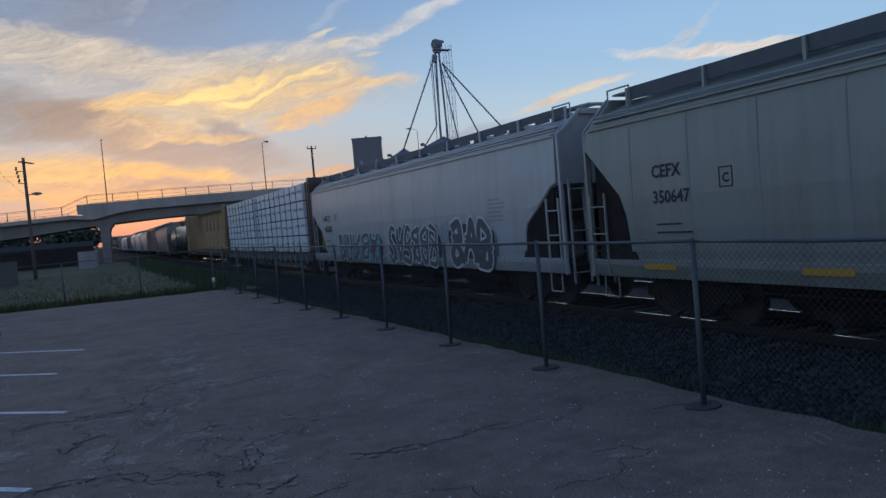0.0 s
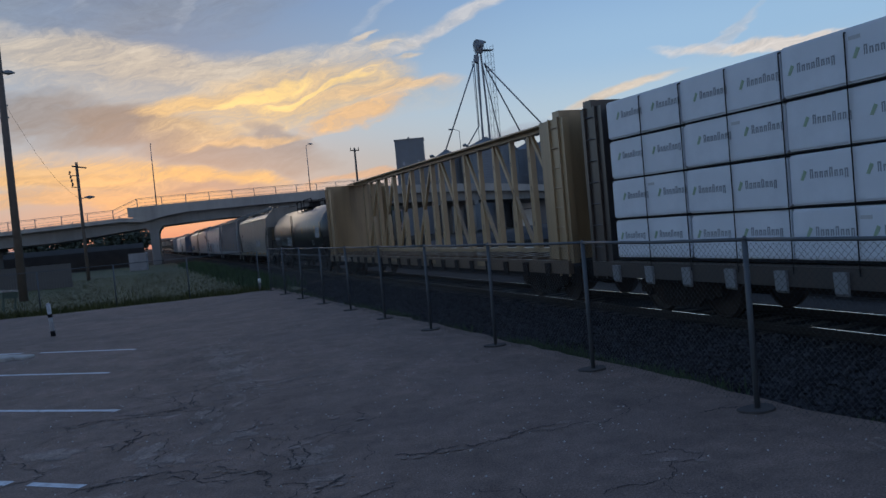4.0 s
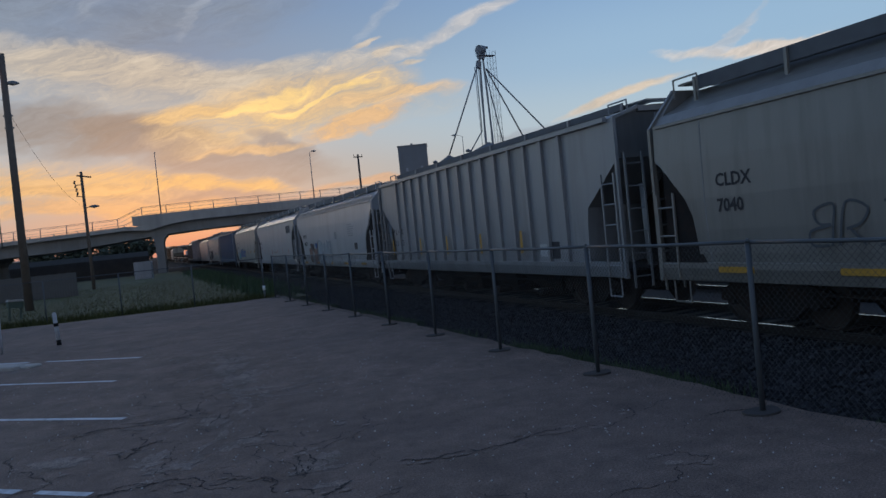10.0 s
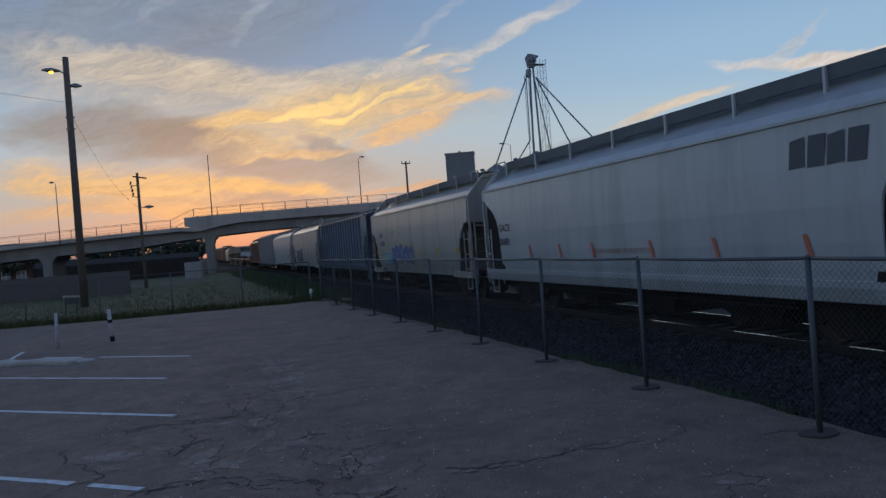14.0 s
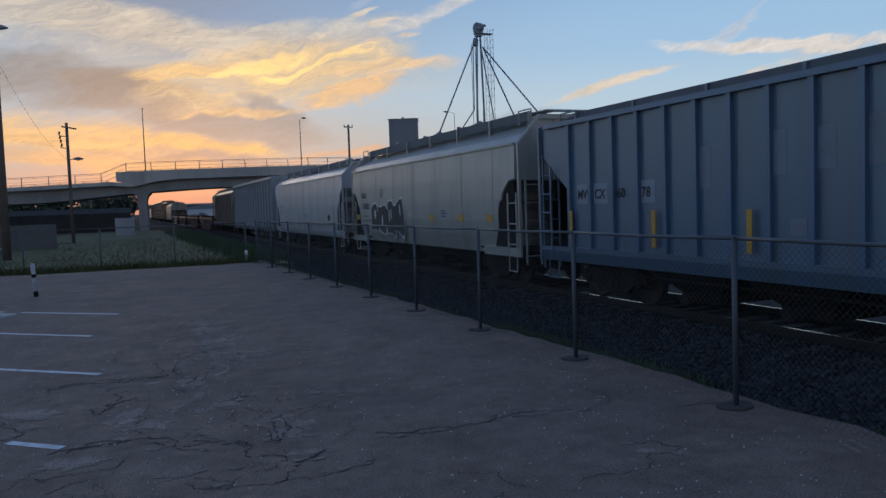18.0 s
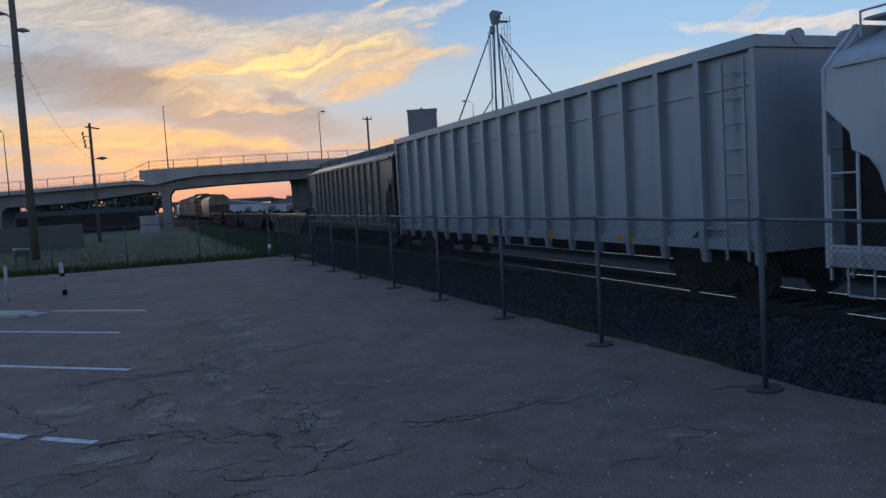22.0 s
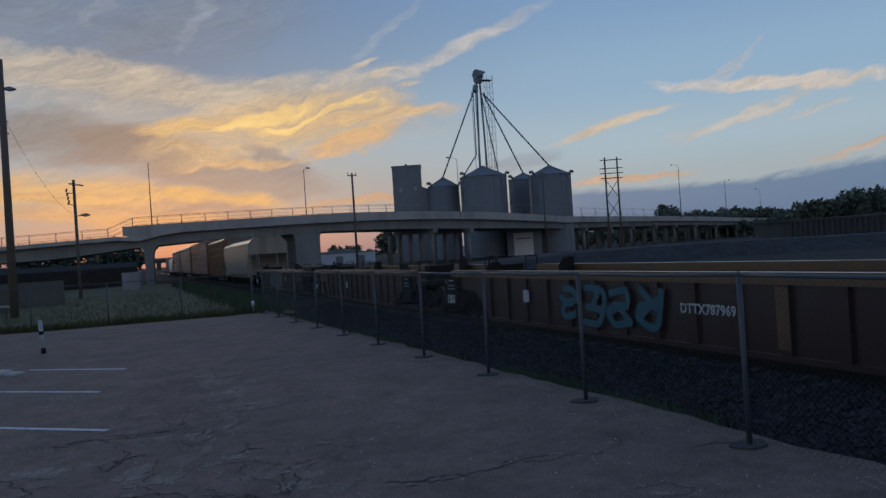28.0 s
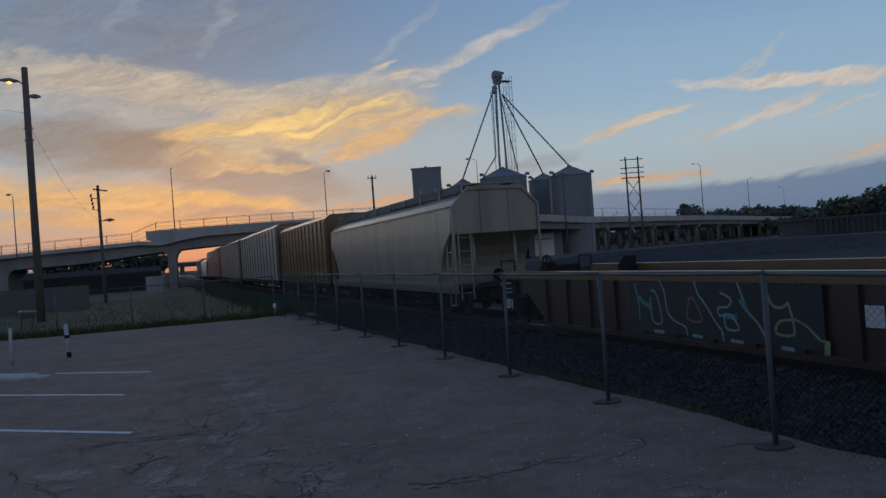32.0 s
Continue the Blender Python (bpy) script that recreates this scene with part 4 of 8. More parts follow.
def build_poles():
    # tall timber pole with two lamps, one lit
    root = empty("lamp_pole", "tall leaning wooden lamp pole with one glowing orange lamp", "lamp pole")
    bm = B()
    bar(bm, (-6.55, 51.0, -0.3), (-6.5, 51.0, 14.9), 0.24, 12, 0.17)
    part("pole", bm, M_WOODPOLE, root, "weathered round timber pole")
    cobra(root, (-6.5, 51.0, 13.75), (-1, -0.25, 0), 0.42, 0.30, True, 0.34)
    cobra(root, (-6.5, 51.0, 13.15), (1, 0.1, 0), 0.16, 0.03, False, 0.24)
    for z in (11.3, 10.6):
        bm = B()
        bar(bm, (-6.75, 51, z), (-6.25, 51, z), 0.05, 6)
        part("insulator", bm, M_STEELGREY, root)
    bm = B()
    pts = [Vector((-6.55, 51, 11.7)).lerp(Vector((-3.95, 77.4, 7.5)), k / 12) - Vector((0, 0, 0.9 * math.sin(k / 12 * math.pi))) for k in range(13)]
    loft(bm, [[p + Vector((0.009 * math.cos(q), 0, 0.009 * math.sin(q))) for q in (0, 2.094, 4.189)] for p in pts])
    solid("overhead_cable", bm, M_BLACK, "thin sagging black cable between the two wooden poles", "cable")
    bm = B()
    pts = [Vector((-6.6, 51, 12.2)) + Vector((-17, -9, 3.0)) * (k / 8) - Vector((0, 0, 0.6 * math.sin(k / 8 * math.pi))) for k in range(9)]
    loft(bm, [[p + Vector((0, 0.009 * math.cos(q), 0.009 * math.sin(q))) for q in (0, 2.094, 4.189)] for p in pts])
    solid("overhead_cable", bm, M_BLACK, "thin sagging black overhead cable", "cable")
    # utility pole with transformer arms and a street lamp
    root = empty("utility_pole", "wooden utility pole with a crossarm and street lamp", "utility pole")
    bm = B()
    bar(bm, (-3.8, 77.5, -0.3), (-3.8, 77.5, 10.7), 0.16, 10, 0.12)
    part("pole", bm, M_WOODPOLE, root)
    bm = B()
    beam(bm, (-4.2, 77.3, 10.35), (-3.0, 77.5, 10.15), 0.1, 0.12)
    for k in range(4):
        bar(bm, (-4.45 + 0.05 * k, 77.4, 9.6 - 0.35 * k), (-4.4 + 0.05 * k, 77.4, 9.9 - 0.35 * k), 0.09, 6)
    bar(bm, (-4.4, 77.4, 8.5), (-3.8, 77.5, 8.4), 0.04, 5)
    bar(bm, (-4.4, 77.4, 9.5), (-3.8, 77.5, 9.5), 0.04, 5)
    part("crossarm", bm, M_WOODPOLE, root, "crossarm with fittings")
    cobra(root, (-3.8, 77.5, 7.35), (1, -0.1, 0), 0.45, 0.1, False, 0.30)
    # plain poles on and by the bridge
    def light(x, y, z0, z1, arm, name="street_lamp", label="slim grey street lamp with a curved arm standing on the overpass", r=0.09):
        rt = empty(name, label, "street lamp", "lamps along the overpass")
        bm = B()
        bar(bm, (x, y, z0), (x, y, z1), r, 8, r * 0.55)
        part("pole", bm, M_STEELGREY, rt)
        if arm:
            cobra(rt, (x, y, z1), (arm, 0.2, 0), abs(arm), 0.35, False, 0.3, 0.04)
        else:
            bm = B()
            bar(bm, (x, y, z1), (x + 0.1, y, z1 + 0.15), 0.09, 6)
            part("cap", bm, M_STEELGREY, rt)
    light(4.9, 119.5, 7.9, 17.3, 0)
    light(28.1, 121.0, 8.2, 16.2, 0.5)
    light(-15.9, 121.0, 5.6, 14.2, -0.3)
    light(58.8, 129.0, 8.0, 18.6, -1.3)
    light(158.0, 184.0, 7.0, 22.6, -2.0, r=0.14)
    light(198.0, 207.0, 6.3, 19.6, 2.0, r=0.14)
    light(236, 228, 5.5, 17.5, -1.6)
    # timber pole at the bridge with a short crossarm
    rt = empty("utility_pole", "tall wooden utility pole standing beside the overpass", "utility pole")
    bm = B()
    bar(bm, (31.9, 107.7, -0.3), (31.9, 107.7, 14.1), 0.2, 10, 0.14)
    part("pole", bm, M_WOODPOLE, rt)
    bm = B()
    beam(bm, (31.2, 107.6, 13.75), (32.6, 107.8, 13.75), 0.12, 0.14)
    for xx in (31.3, 31.9, 32.5):
        bar(bm, (xx, 107.7, 13.8), (xx, 107.7, 14.15), 0.05, 6)
    part("crossarm", bm, M_WOODPOLE, rt)
    # two pole frame with crossarms
    rt = empty("signal_line_frame", "two pole timber line frame with crossarms and cross bracing", "utility pole")
    a, b = Vector((64.4, 91.3, 0)), Vector((66.0, 90.6, 0))
    for p in (a, b):
        bm = B()
        bar(bm, (p.x, p.y, -0.3), (p.x, p.y, 13.8), 0.15, 8, 0.11)
        part("pole", bm, M_WOODPOLE, rt)
    for z, w in ((13.4, 0.4), (12.2, 0.45), (11.5, 0.45), (10.8, 0.4)):
        bm = B()
        d = (b - a)
        beam(bm, a - d * w + Vector((0, 0, z)), b + d * w + Vector((0, 0, z)), 0.1, 0.12)
        part("crossarm", bm, M_WOODPOLE, rt)
    for z in (5.2, 8.0):
        bm = B()
        bar(bm, a + Vector((0, 0, z)), b + Vector((0, 0, z + 2.5)), 0.05, 5)
        bar(bm, b + Vector((0, 0, z)), a + Vector((0, 0, z + 2.5)), 0.05, 5)
        part("brace", bm, M_WOODPOLE, rt)
    # pole by the bins
    rt = empty("utility_pole", "short wooden utility pole in front of the grain bins", "utility pole")
    bm = B()
    bar(bm, (84.2, 141, -0.3), (84.2, 141, 17.2), 0.2, 8, 0.15)
    part("pole", bm, M_WOODPOLE, rt)
    bm = B()
    for z in (16.8, 16.0):
        beam(bm, (83.2, 141, z), (85.2, 141.2, z), 0.14, 0.14)
    part("crossarm", bm, M_WOODPOLE, rt)

# ---------------------------------------------------------------- train
def paint(name, color, rough=0.32, stain=GRIME, amt=0.45, var=0.08):
    return mat(name, color, rough, 0.0, var=var, scale=1.2, stain=stain, stain_amt=amt, stain_scale=1.6, streak=True, bump=0.08, bscale=3.0, spec=0.75)


P_WHITE = paint("white_car_paint", (0.400, 0.410, 0.420), amt=0.3)
P_WHITE2 = paint("pale_grey_car_paint", (0.410, 0.420, 0.435), amt=0.35)
P_CREAM = paint("cream_grey_car_paint", (0.340, 0.333, 0.303), amt=0.35)
P_DIRTYCREAM = paint("dirty_cream_car_paint", (0.270, 0.235, 0.185), amt=0.5)
P_OLIVE = paint("grey_green_car_paint", (0.235, 0.245, 0.220), amt=0.4)
P_TAN = paint("dirty_tan_car_paint", (0.205, 0.197, 0.178), amt=0.6, stain=(0.09, 0.08, 0.07))
P_RIBGREY = paint("weathered_grey_car_paint", (0.250, 0.260, 0.268), amt=0.5)
P_BLUE = paint("faded_blue_grey_car_paint", (0.088, 0.135, 0.195), amt=0.6, stain=(0.10, 0.11, 0.12))
P_BLUERIB = paint("blue_rib_paint", (0.068, 0.122, 0.205), amt=0.3)
P_LIGHTBLUE = paint("light_grey_blue_car_paint", (0.255, 0.285, 0.315), amt=0.3)
P_BROWN = paint("dark_brown_car_paint", (0.100, 0.088, 0.080), amt=0.5, stain=RUST)
P_TANK = paint("black_tank_paint", (0.040, 0.038, 0.038), 0.30, stain=(0.08, 0.074, 0.07), amt=0.4)
P_YELLOW = paint("rail_yellow_paint", (0.36, 0.25, 0.13), amt=0.7, stain=(0.10, 0.07, 0.04))
P_WELLBROWN = paint("oxide_brown_car_paint", (0.038, 0.014, 0.011), amt=0.6, stain=(0.05, 0.035, 0.03))
P_ORANGE = paint("faded_orange_brown_paint", (0.150, 0.075, 0.030), amt=0.5)
P_DECK = paint("dirty_brown_deck_paint", (0.13, 0.088, 0.055), amt=0.6, stain=(0.06, 0.045, 0.035))
P_BULK = paint("bulkhead_black_paint", (0.035, 0.033, 0.032), amt=0.4, stain=RUST)
P_WELLORANGE = paint("rusty_orange_well_paint", (0.085, 0.036, 0.018), amt=0.6, stain=(0.05, 0.03, 0.022))
P_RACK = paint("galvanised_rack_panel", (0.340, 0.320, 0.300), amt=0.4)
M_WRAP = mat("white_lumber_wrap", (0.66, 0.69, 0.73), 0.4, var=0.12, scale=1.4, bump=1.0, bscale=2.6, stain=(0.45, 0.48, 0.52), stain_amt=0.5, stain_scale=0.9)
M_BAND = mat("grey_blue_band", (0.33, 0.38, 0.46), 0.5, var=0.2, scale=2.0, bump=0.6, bscale=5.0)
M_PRINT = mat("faded_print", (0.27, 0.29, 0.31), 0.6, var=0.2)
M_SEAM = mat("seam_shading", (0.25, 0.25, 0.245), 0.8, var=0.3, scale=4)
M_BLACKINK = mat("black_lettering", (0.03, 0.03, 0.035), 0.7, var=0.1)
M_MARK = mat("dark_company_grey", (0.09, 0.095, 0.105), 0.7, var=0.15)
M_GREYINK = mat("grey_lettering", (0.30, 0.31, 0.33), 0.7, var=0.1)
M_WHITEINK = mat("white_lettering", (0.48, 0.49, 0.49), 0.7, var=0.1)
M_YELSTRIPE = mat("yellow_reflector", (0.468, 0.250, 0.023), 0.5, var=0.15)
M_REDSTRIPE = mat("red_orange_marker", (0.50, 0.12, 0.05), 0.5, var=0.15)
M_DULLRED = mat("dull_red_lettering", (0.33, 0.13, 0.09), 0.6, var=0.15)
M_GREEN = mat("green_mark", (0.30, 0.40, 0.27), 0.5)
G_CYAN = mat("graffiti_cyan", (0.055, 0.19, 0.225), 0.6, var=0.25)
G_LTCYAN = mat("graffiti_light_cyan", (0.13, 0.34, 0.38), 0.6, var=0.2)
G_TEAL = mat("graffiti_dull_teal", (0.028, 0.115, 0.15), 0.6, var=0.35)
G_BLUE = mat("graffiti_blue", (0.04, 0.085, 0.24), 0.6, var=0.25)
G_BLACK = mat("graffiti_black", (0.018, 0.02, 0.026), 0.6, var=0.3)
G_WHITE = mat("graffiti_white", (0.60, 0.62, 0.64), 0.6, var=0.15)
G_RED = mat("graffiti_red", (0.15, 0.06, 0.05), 0.6, var=0.25)
G_GREYB = mat("graffiti_faded_grey_blue", (0.30, 0.34, 0.37), 0.6, var=0.25)
G_DKGREY = mat("graffiti_dark_grey", (0.07, 0.08, 0.09), 0.6, var=0.4)
G_FADED = mat("faded_blue_patch", (0.17, 0.19, 0.225), 0.55, var=0.3)
G_FADEPANEL = mat("pale_repaint_panel", (0.24, 0.27, 0.31), 0.55, var=0.25)
G_SKIN = mat("graffiti_tan", (0.19, 0.105, 0.08), 0.6, var=0.25)
G_PALE = mat("graffiti_pale_blue", (0.20, 0.29, 0.30), 0.6, var=0.25)
G_LIME = mat("graffiti_lime", (0.18, 0.26, 0.12), 0.6, var=0.25)
G_YEL = mat("graffiti_yellow", (0.45, 0.42, 0.15), 0.6, var=0.2)

SIDE = Matrix(((0, 0, -1, 0), (-1, 0, 0, 0), (0, 1, 0, 0), (0, 0, 0, 1)))   # text lies on the near side, read from it


def lettering(text, size, material, parent, y, z, x, label="", bold=0.0, spacing=1.0):
    """Painted words on the near side of a car; y is the car's own position of the first letter's left edge."""
    cu = bpy.data.curves.new("lettering", "FONT")
    cu.body, cu.size, cu.offset, cu.space_character = text, size, bold, spacing
    cu.resolution_u = 2
    tmp = bpy.data.objects.new("tmp", cu)
    me = bpy.data.meshes.new_from_object(tmp)
    bpy.data.objects.remove(tmp)
    me.materials.append(material)
    me.name = "lettering"
    return part("lettering", me, None, parent, label, at=Matrix.Translation((x, y, z)) @ SIDE)


def patch(parent, y0, y1, z0, z1, x, material, name="marking", label=""):
    bm = B()
    box(bm, x, x + 0.004, min(y0, y1), max(y0, y1), z0, z1)
    return part(name, bm, material, parent, label)


def blob_outline(w, h, seed, n=22, lumps=3.0, amp=0.14):
    r = random.Random(seed)
    ph = [r.uniform(0, 6.28) for _ in range(4)]
    out = []
    for i in range(n):
        a = 6.28319 * i / n
        k = 1 + amp * math.sin(lumps * a + ph[0]) + amp * 0.6 * math.sin((lumps + 2) * a + ph[1])
        ca, sa = math.cos(a), math.sin(a)
        out.append((w / 2 * k * (abs(ca) ** 0.6) * (1 if ca > 0 else -1), h / 2 * k * (abs(sa) ** 0.6) * (1 if sa > 0 else -1)))
    return out


def graffiti(parent, y0, y1, z0, z1, x, letters, fill, line, seed, slant=0.12, inner=True, ring=0.06):
    """A row of fat painted bubble shapes: outline, fill and inner strokes, each a thin layer of paint."""
    r = random.Random(seed)
    step = (y1 - y0) / letters
    lay = [B(), B(), B()]
    for i in range(letters):
        c = y0 + step * (i + 0.5)
        h = (z1 - z0) * r.uniform(0.82, 1.05)
        zc = (z0 + z1) / 2 + r.uniform(-0.05, 0.05) * (z1 - z0)
        w = abs(step) * r.uniform(1.02, 1.2)
        sd = r.randrange(9999)
        for k, (grow, dx) in enumerate(((ring, 0.0), (-0.0, 0.003), (None, 0.006))):
            if grow is not None:
                pts = blob_outline(w + 2 * grow, h + 2 * grow, sd)
                prism(lay[k], [(c + u + slant * v, zc + v) for u, v in pts], x - dx - 0.003, x - dx, "x")
            elif inner:
                for m in range(r.choice((1, 2, 2))):
                    u0 = r.uniform(-0.18, 0.18) * w
                    v0 = r.uniform(-0.25, 0.1) * h
                    hh = r.uniform(0.2, 0.4) * h
                    pts = [(c + u0 + slant * v0 - 0.03, zc + v0), (c + u0 + 0.03 + slant * v0, zc + v0), (c + u0 + 0.045 + slant * (v0 + hh), zc + v0 + hh), (c + u0 - 0.02 + slant * (v0 + hh), zc + v0 + hh)]
                    prism(lay[2], pts, x - dx - 0.003, x - dx, "x")
    g = part("graffiti_outline", lay[0], line, parent, "painted graffiti outline")
    part("graffiti_fill", lay[1], fill, g, "painted graffiti fill")
    if len(lay[2].verts):
        part("graffiti_strokes", lay[2], line, g, "painted graffiti strokes")
    else:
        lay[2].free()


GLYPHS = [
    [[(0.0, 0.0), (0.2, 0.55), (0.45, 1.0), (0.7, 0.5), (0.95, 0.0)], [(0.2, 0.38), (0.75, 0.40)]],
    [[(0.05, 0.0), (0.0, 0.5), (0.05, 1.0), (0.75, 0.85), (0.6, 0.55), (0.15, 0.5), (0.8, 0.4), (0.75, 0.08), (0.1, 0.02)]],
    [[(0.0, 1.0), (0.02, 0.3), (0.3, 0.0), (0.75, 0.12), (0.85, 1.0)]],
    [[(0.85, 0.88), (0.3, 1.0), (0.08, 0.7), (0.5, 0.5), (0.85, 0.28), (0.5, 0.0), (0.0, 0.12)]],
    [[(0.85, 0.98), (0.1, 0.95), (0.0, 0.5), (0.08, 0.04), (0.85, 0.0)], [(0.05, 0.5), (0.65, 0.52)]],
    [[(0.0, 0.0), (0.05, 1.0), (0.75, 0.85), (0.7, 0.5), (0.15, 0.45)], [(0.3, 0.42), (0.9, 0.0)]],
]


def ribbon(bm, pts, w, x):
    """One brush stroke as a flat ribbon that bends with its line, each step a hair above the last."""
    pts = [Vector(p) for p in pts]
    fine = []
    for i in range(len(pts) - 1):
        a, b = pts[max(i - 1, 0)], pts[i]
        c, d = pts[i + 1], pts[min(i + 2, len(pts) - 1)]
        for k in range(4):
            t = k / 4
            fine.append(0.5 * (2 * b + (c - a) * t + (2 * a - 5 * b + 4 * c - d) * t * t + (3 * b - a - 3 * c + d) * t ** 3))
    fine.append(pts[-1])
    lo, hi = [], []
    for i, p in enumerate(fine):
        d = fine[min(i + 1, len(fine) - 1)] - fine[max(i - 1, 0)]
        if d.length < 1e-6:
            d = Vector((1, 0))
        d.normalize()
        q = Vector((-d.y, d.x)) * w
        e = p + d * w * 0.7 * (-1 if i == 0 else (1 if i == len(fine) - 1 else 0))
        xx = x - 0.00012 * i
        lo.append(bm.verts.new((xx, e.x - q.x, e.y - q.y)))
        hi.append(bm.verts.new((xx, e.x + q.x, e.y + q.y)))
    for i in range(len(fine) - 1):
        bm.faces.new((lo[i], lo[i + 1], hi[i + 1], hi[i]))


def tag_letters(parent, y0, y1, z0, z1, x, n, fill, line, seed, wide=0.16, ring=0.05, slant=0.1):
    """A row of thick hand-painted letter shapes that spell nothing; each is a part with its fill on it."""
    r = random.Random(seed)
    step = (y1 - y0) / n
    for i in range(n):
        g = r.choice(GLYPHS)
        if r.random() < 0.75:
            g = [[(0.95 - u, v) for u, v in st] for st in g]
        if r.random() < 0.5:
            g = [[(u, 1.0 - v) for u, v in st] for st in g]
        h = (z1 - z0) * r.uniform(0.86, 1.0)
        zb = z0 + ((z1 - z0) - h) * r.random()
        w = step * 0.80
        ya = y0 + step * i + step * 0.08
        t = wide * r.uniform(0.85, 1.15)
        j = 0.13 if fill is not None else 0.06
        out = [[(ya + (u + r.uniform(-j, j)) * w - slant * (v - 0.5), zb + min(1.0, max(0.0, v + r.uniform(-j, j))) * h) for u, v in st] for st in g]
        if fill is not None:
            out.append([(ya + r.uniform(0, 0.3) * w, zb + r.uniform(0.0, 1.0) * h), (ya + 0.5 * w, zb + 0.5 * h), (ya + r.uniform(0.8, 1.1) * w, zb + r.uniform(0.0, 1.0) * h)])
        a = B()
        for st in out:
            ribbon(a, st, t / 2 + ring, x)
        o = part("graffiti_letter", a, line, parent, "spray painted letter shape")
        if fill is not None:
            a = B()
            for st in out:
                ribbon(a, st, t / 2, x - 0.005)
            part("graffiti_fill", a, fill, o)


def scrawl(parent, y0, y1, z0, z1, x, n, material, seed, r0=0.03):
    """Loose spray-paint strokes, each one line."""
    tag_letters(parent, y0, y1, z0, z1, x, n, None, material, seed, 0.0, r0)


def framed_mark(parent, y, z, w, h, x, ink, t=0.02):
    """A stencilled box outline."""
    bm = B()
    for a, b, c, d in ((0, w, 0, t), (0, w, h - t, h), (0, t, t, h - t), (w - t, w, t, h - t)):
        box(bm, x, x + 0.004, y - b, y - a, z + c, z + d)
    part("stencil_box", bm, ink, parent, "stencilled box outline")


def scrawl(parent, y0, y1, z0, z1, x, n, line, seed, w):
    """A quick joined-up spray scribble of tall loops that spells nothing."""
    r = random.Random(seed)
    pts = []
    for i in range(n):
        u = y0 + (y1 - y0) * (i + 0.5) / n
        k = (y1 - y0) / n
        lo, hi = z0 + (z1 - z0) * r.uniform(0, 0.3), z0 + (z1 - z0) * r.uniform(0.65, 1.0)
        pts += [(u - k * 0.3, lo), (u + k * r.uniform(-0.2, 0.3), hi), (u + k * r.uniform(0.1, 0.5), (lo + hi) * 0.5)]
    bm = B()
    ribbon(bm, pts, w, x)
    return part("graffiti_scrawl", bm, line, parent, "joined-up spray scribble")


def print_lines(parent, y, z, w, x, ink, rows=4, gap=0.11, t=0.03, seed=1):
    """Unreadable small print as plain bars."""
    r = random.Random(seed)
    for k in range(rows):
        patch(parent, y, y - w * r.uniform(0.65, 1.0), z - gap * k, z - gap * k + t, x, ink, "small_print", "unreadable small print")


SHARED = {}


def shared(key, make):
    if key not in SHARED:
        SHARED[key] = make()
    return SHARED[key]


def wheel_mesh():
    bm = B()
    rings = []
    n = 20
    for x, r in ((-0.065, 0.47), (-0.065, 0.42), (-0.02, 0.40), (-0.02, 0.14), (-0.07, 0.12), (0.07, 0.12), (0.04, 0.14), (0.02, 0.40), (0.055, 0.42), (0.055, 0.445)):
        rings.append([(x, r * math.cos(6.28319 * i / n), r * math.sin(6.28319 * i / n)) for i in range(n)])
    loft(bm, rings + [rings[0]], caps=False)
    return mesh("wheel", bm, M_WHEEL)


def frame_mesh():
    bm = B()
    prism(bm, [(-1.15, 0.62), (-0.85, 0.72), (-0.45, 0.78), (0.45, 0.78), (0.85, 0.72), (1.15, 0.62), (1.15, 0.42), (0.75, 0.40), (0.45, 0.18), (-0.45, 0.18), (-0.75, 0.40), (-1.15, 0.42)], -0.07, 0.07, "x")
    for k in (-0.2, 0.0, 0.2):
        bar(bm, (-0.0, k, 0.28), (-0.0, k, 0.62), 0.09, 8)
    for y in (-0.89, 0.89):
        bar(bm, (-0.1, y, 0.46), (0.1, y, 0.46), 0.11, 10)
    return mesh("side_frame", bm, M_DARKSTEEL)


def truck(parent, y):
    bm = B()
    box(bm, -1.0, 1.0, y - 0.2, y + 0.2, 0.38, 0.78)
    for w in (-0.89, 0.89):
        bar(bm, (-0.72, y + w, 0.46), (0.72, y + w, 0.46), 0.08, 8)
    tr = part("truck", bm, M_DARKSTEEL, parent, "rusty cast steel truck")
    for sx in (-1, 1):
        part("side_frame", shared("sf", frame_mesh), None, tr, at=pose(sx * 1.0, y, 0))
        for w in (-0.89, 0.89):
            part("wheel", shared("wh", wheel_mesh), None, tr, at=pose(sx * 0.7525, y + w, 0.46, 0, 0, 180 if sx < 0 else 0))


def coupler(parent, y, sgn):
    bm = B()
    box(bm, -0.11, 0.11, min(y, y + sgn * 0.75), max(y, y + sgn * 0.75), 0.72, 0.98)
    box(bm, -0.17, 0.1, min(y + sgn * 0.55, y + sgn * 0.8), max(y + sgn * 0.55, y + sgn * 0.8), 0.68, 1.02)
    part("coupler", bm, M_DARKSTEEL, parent, "heavy knuckle coupler")


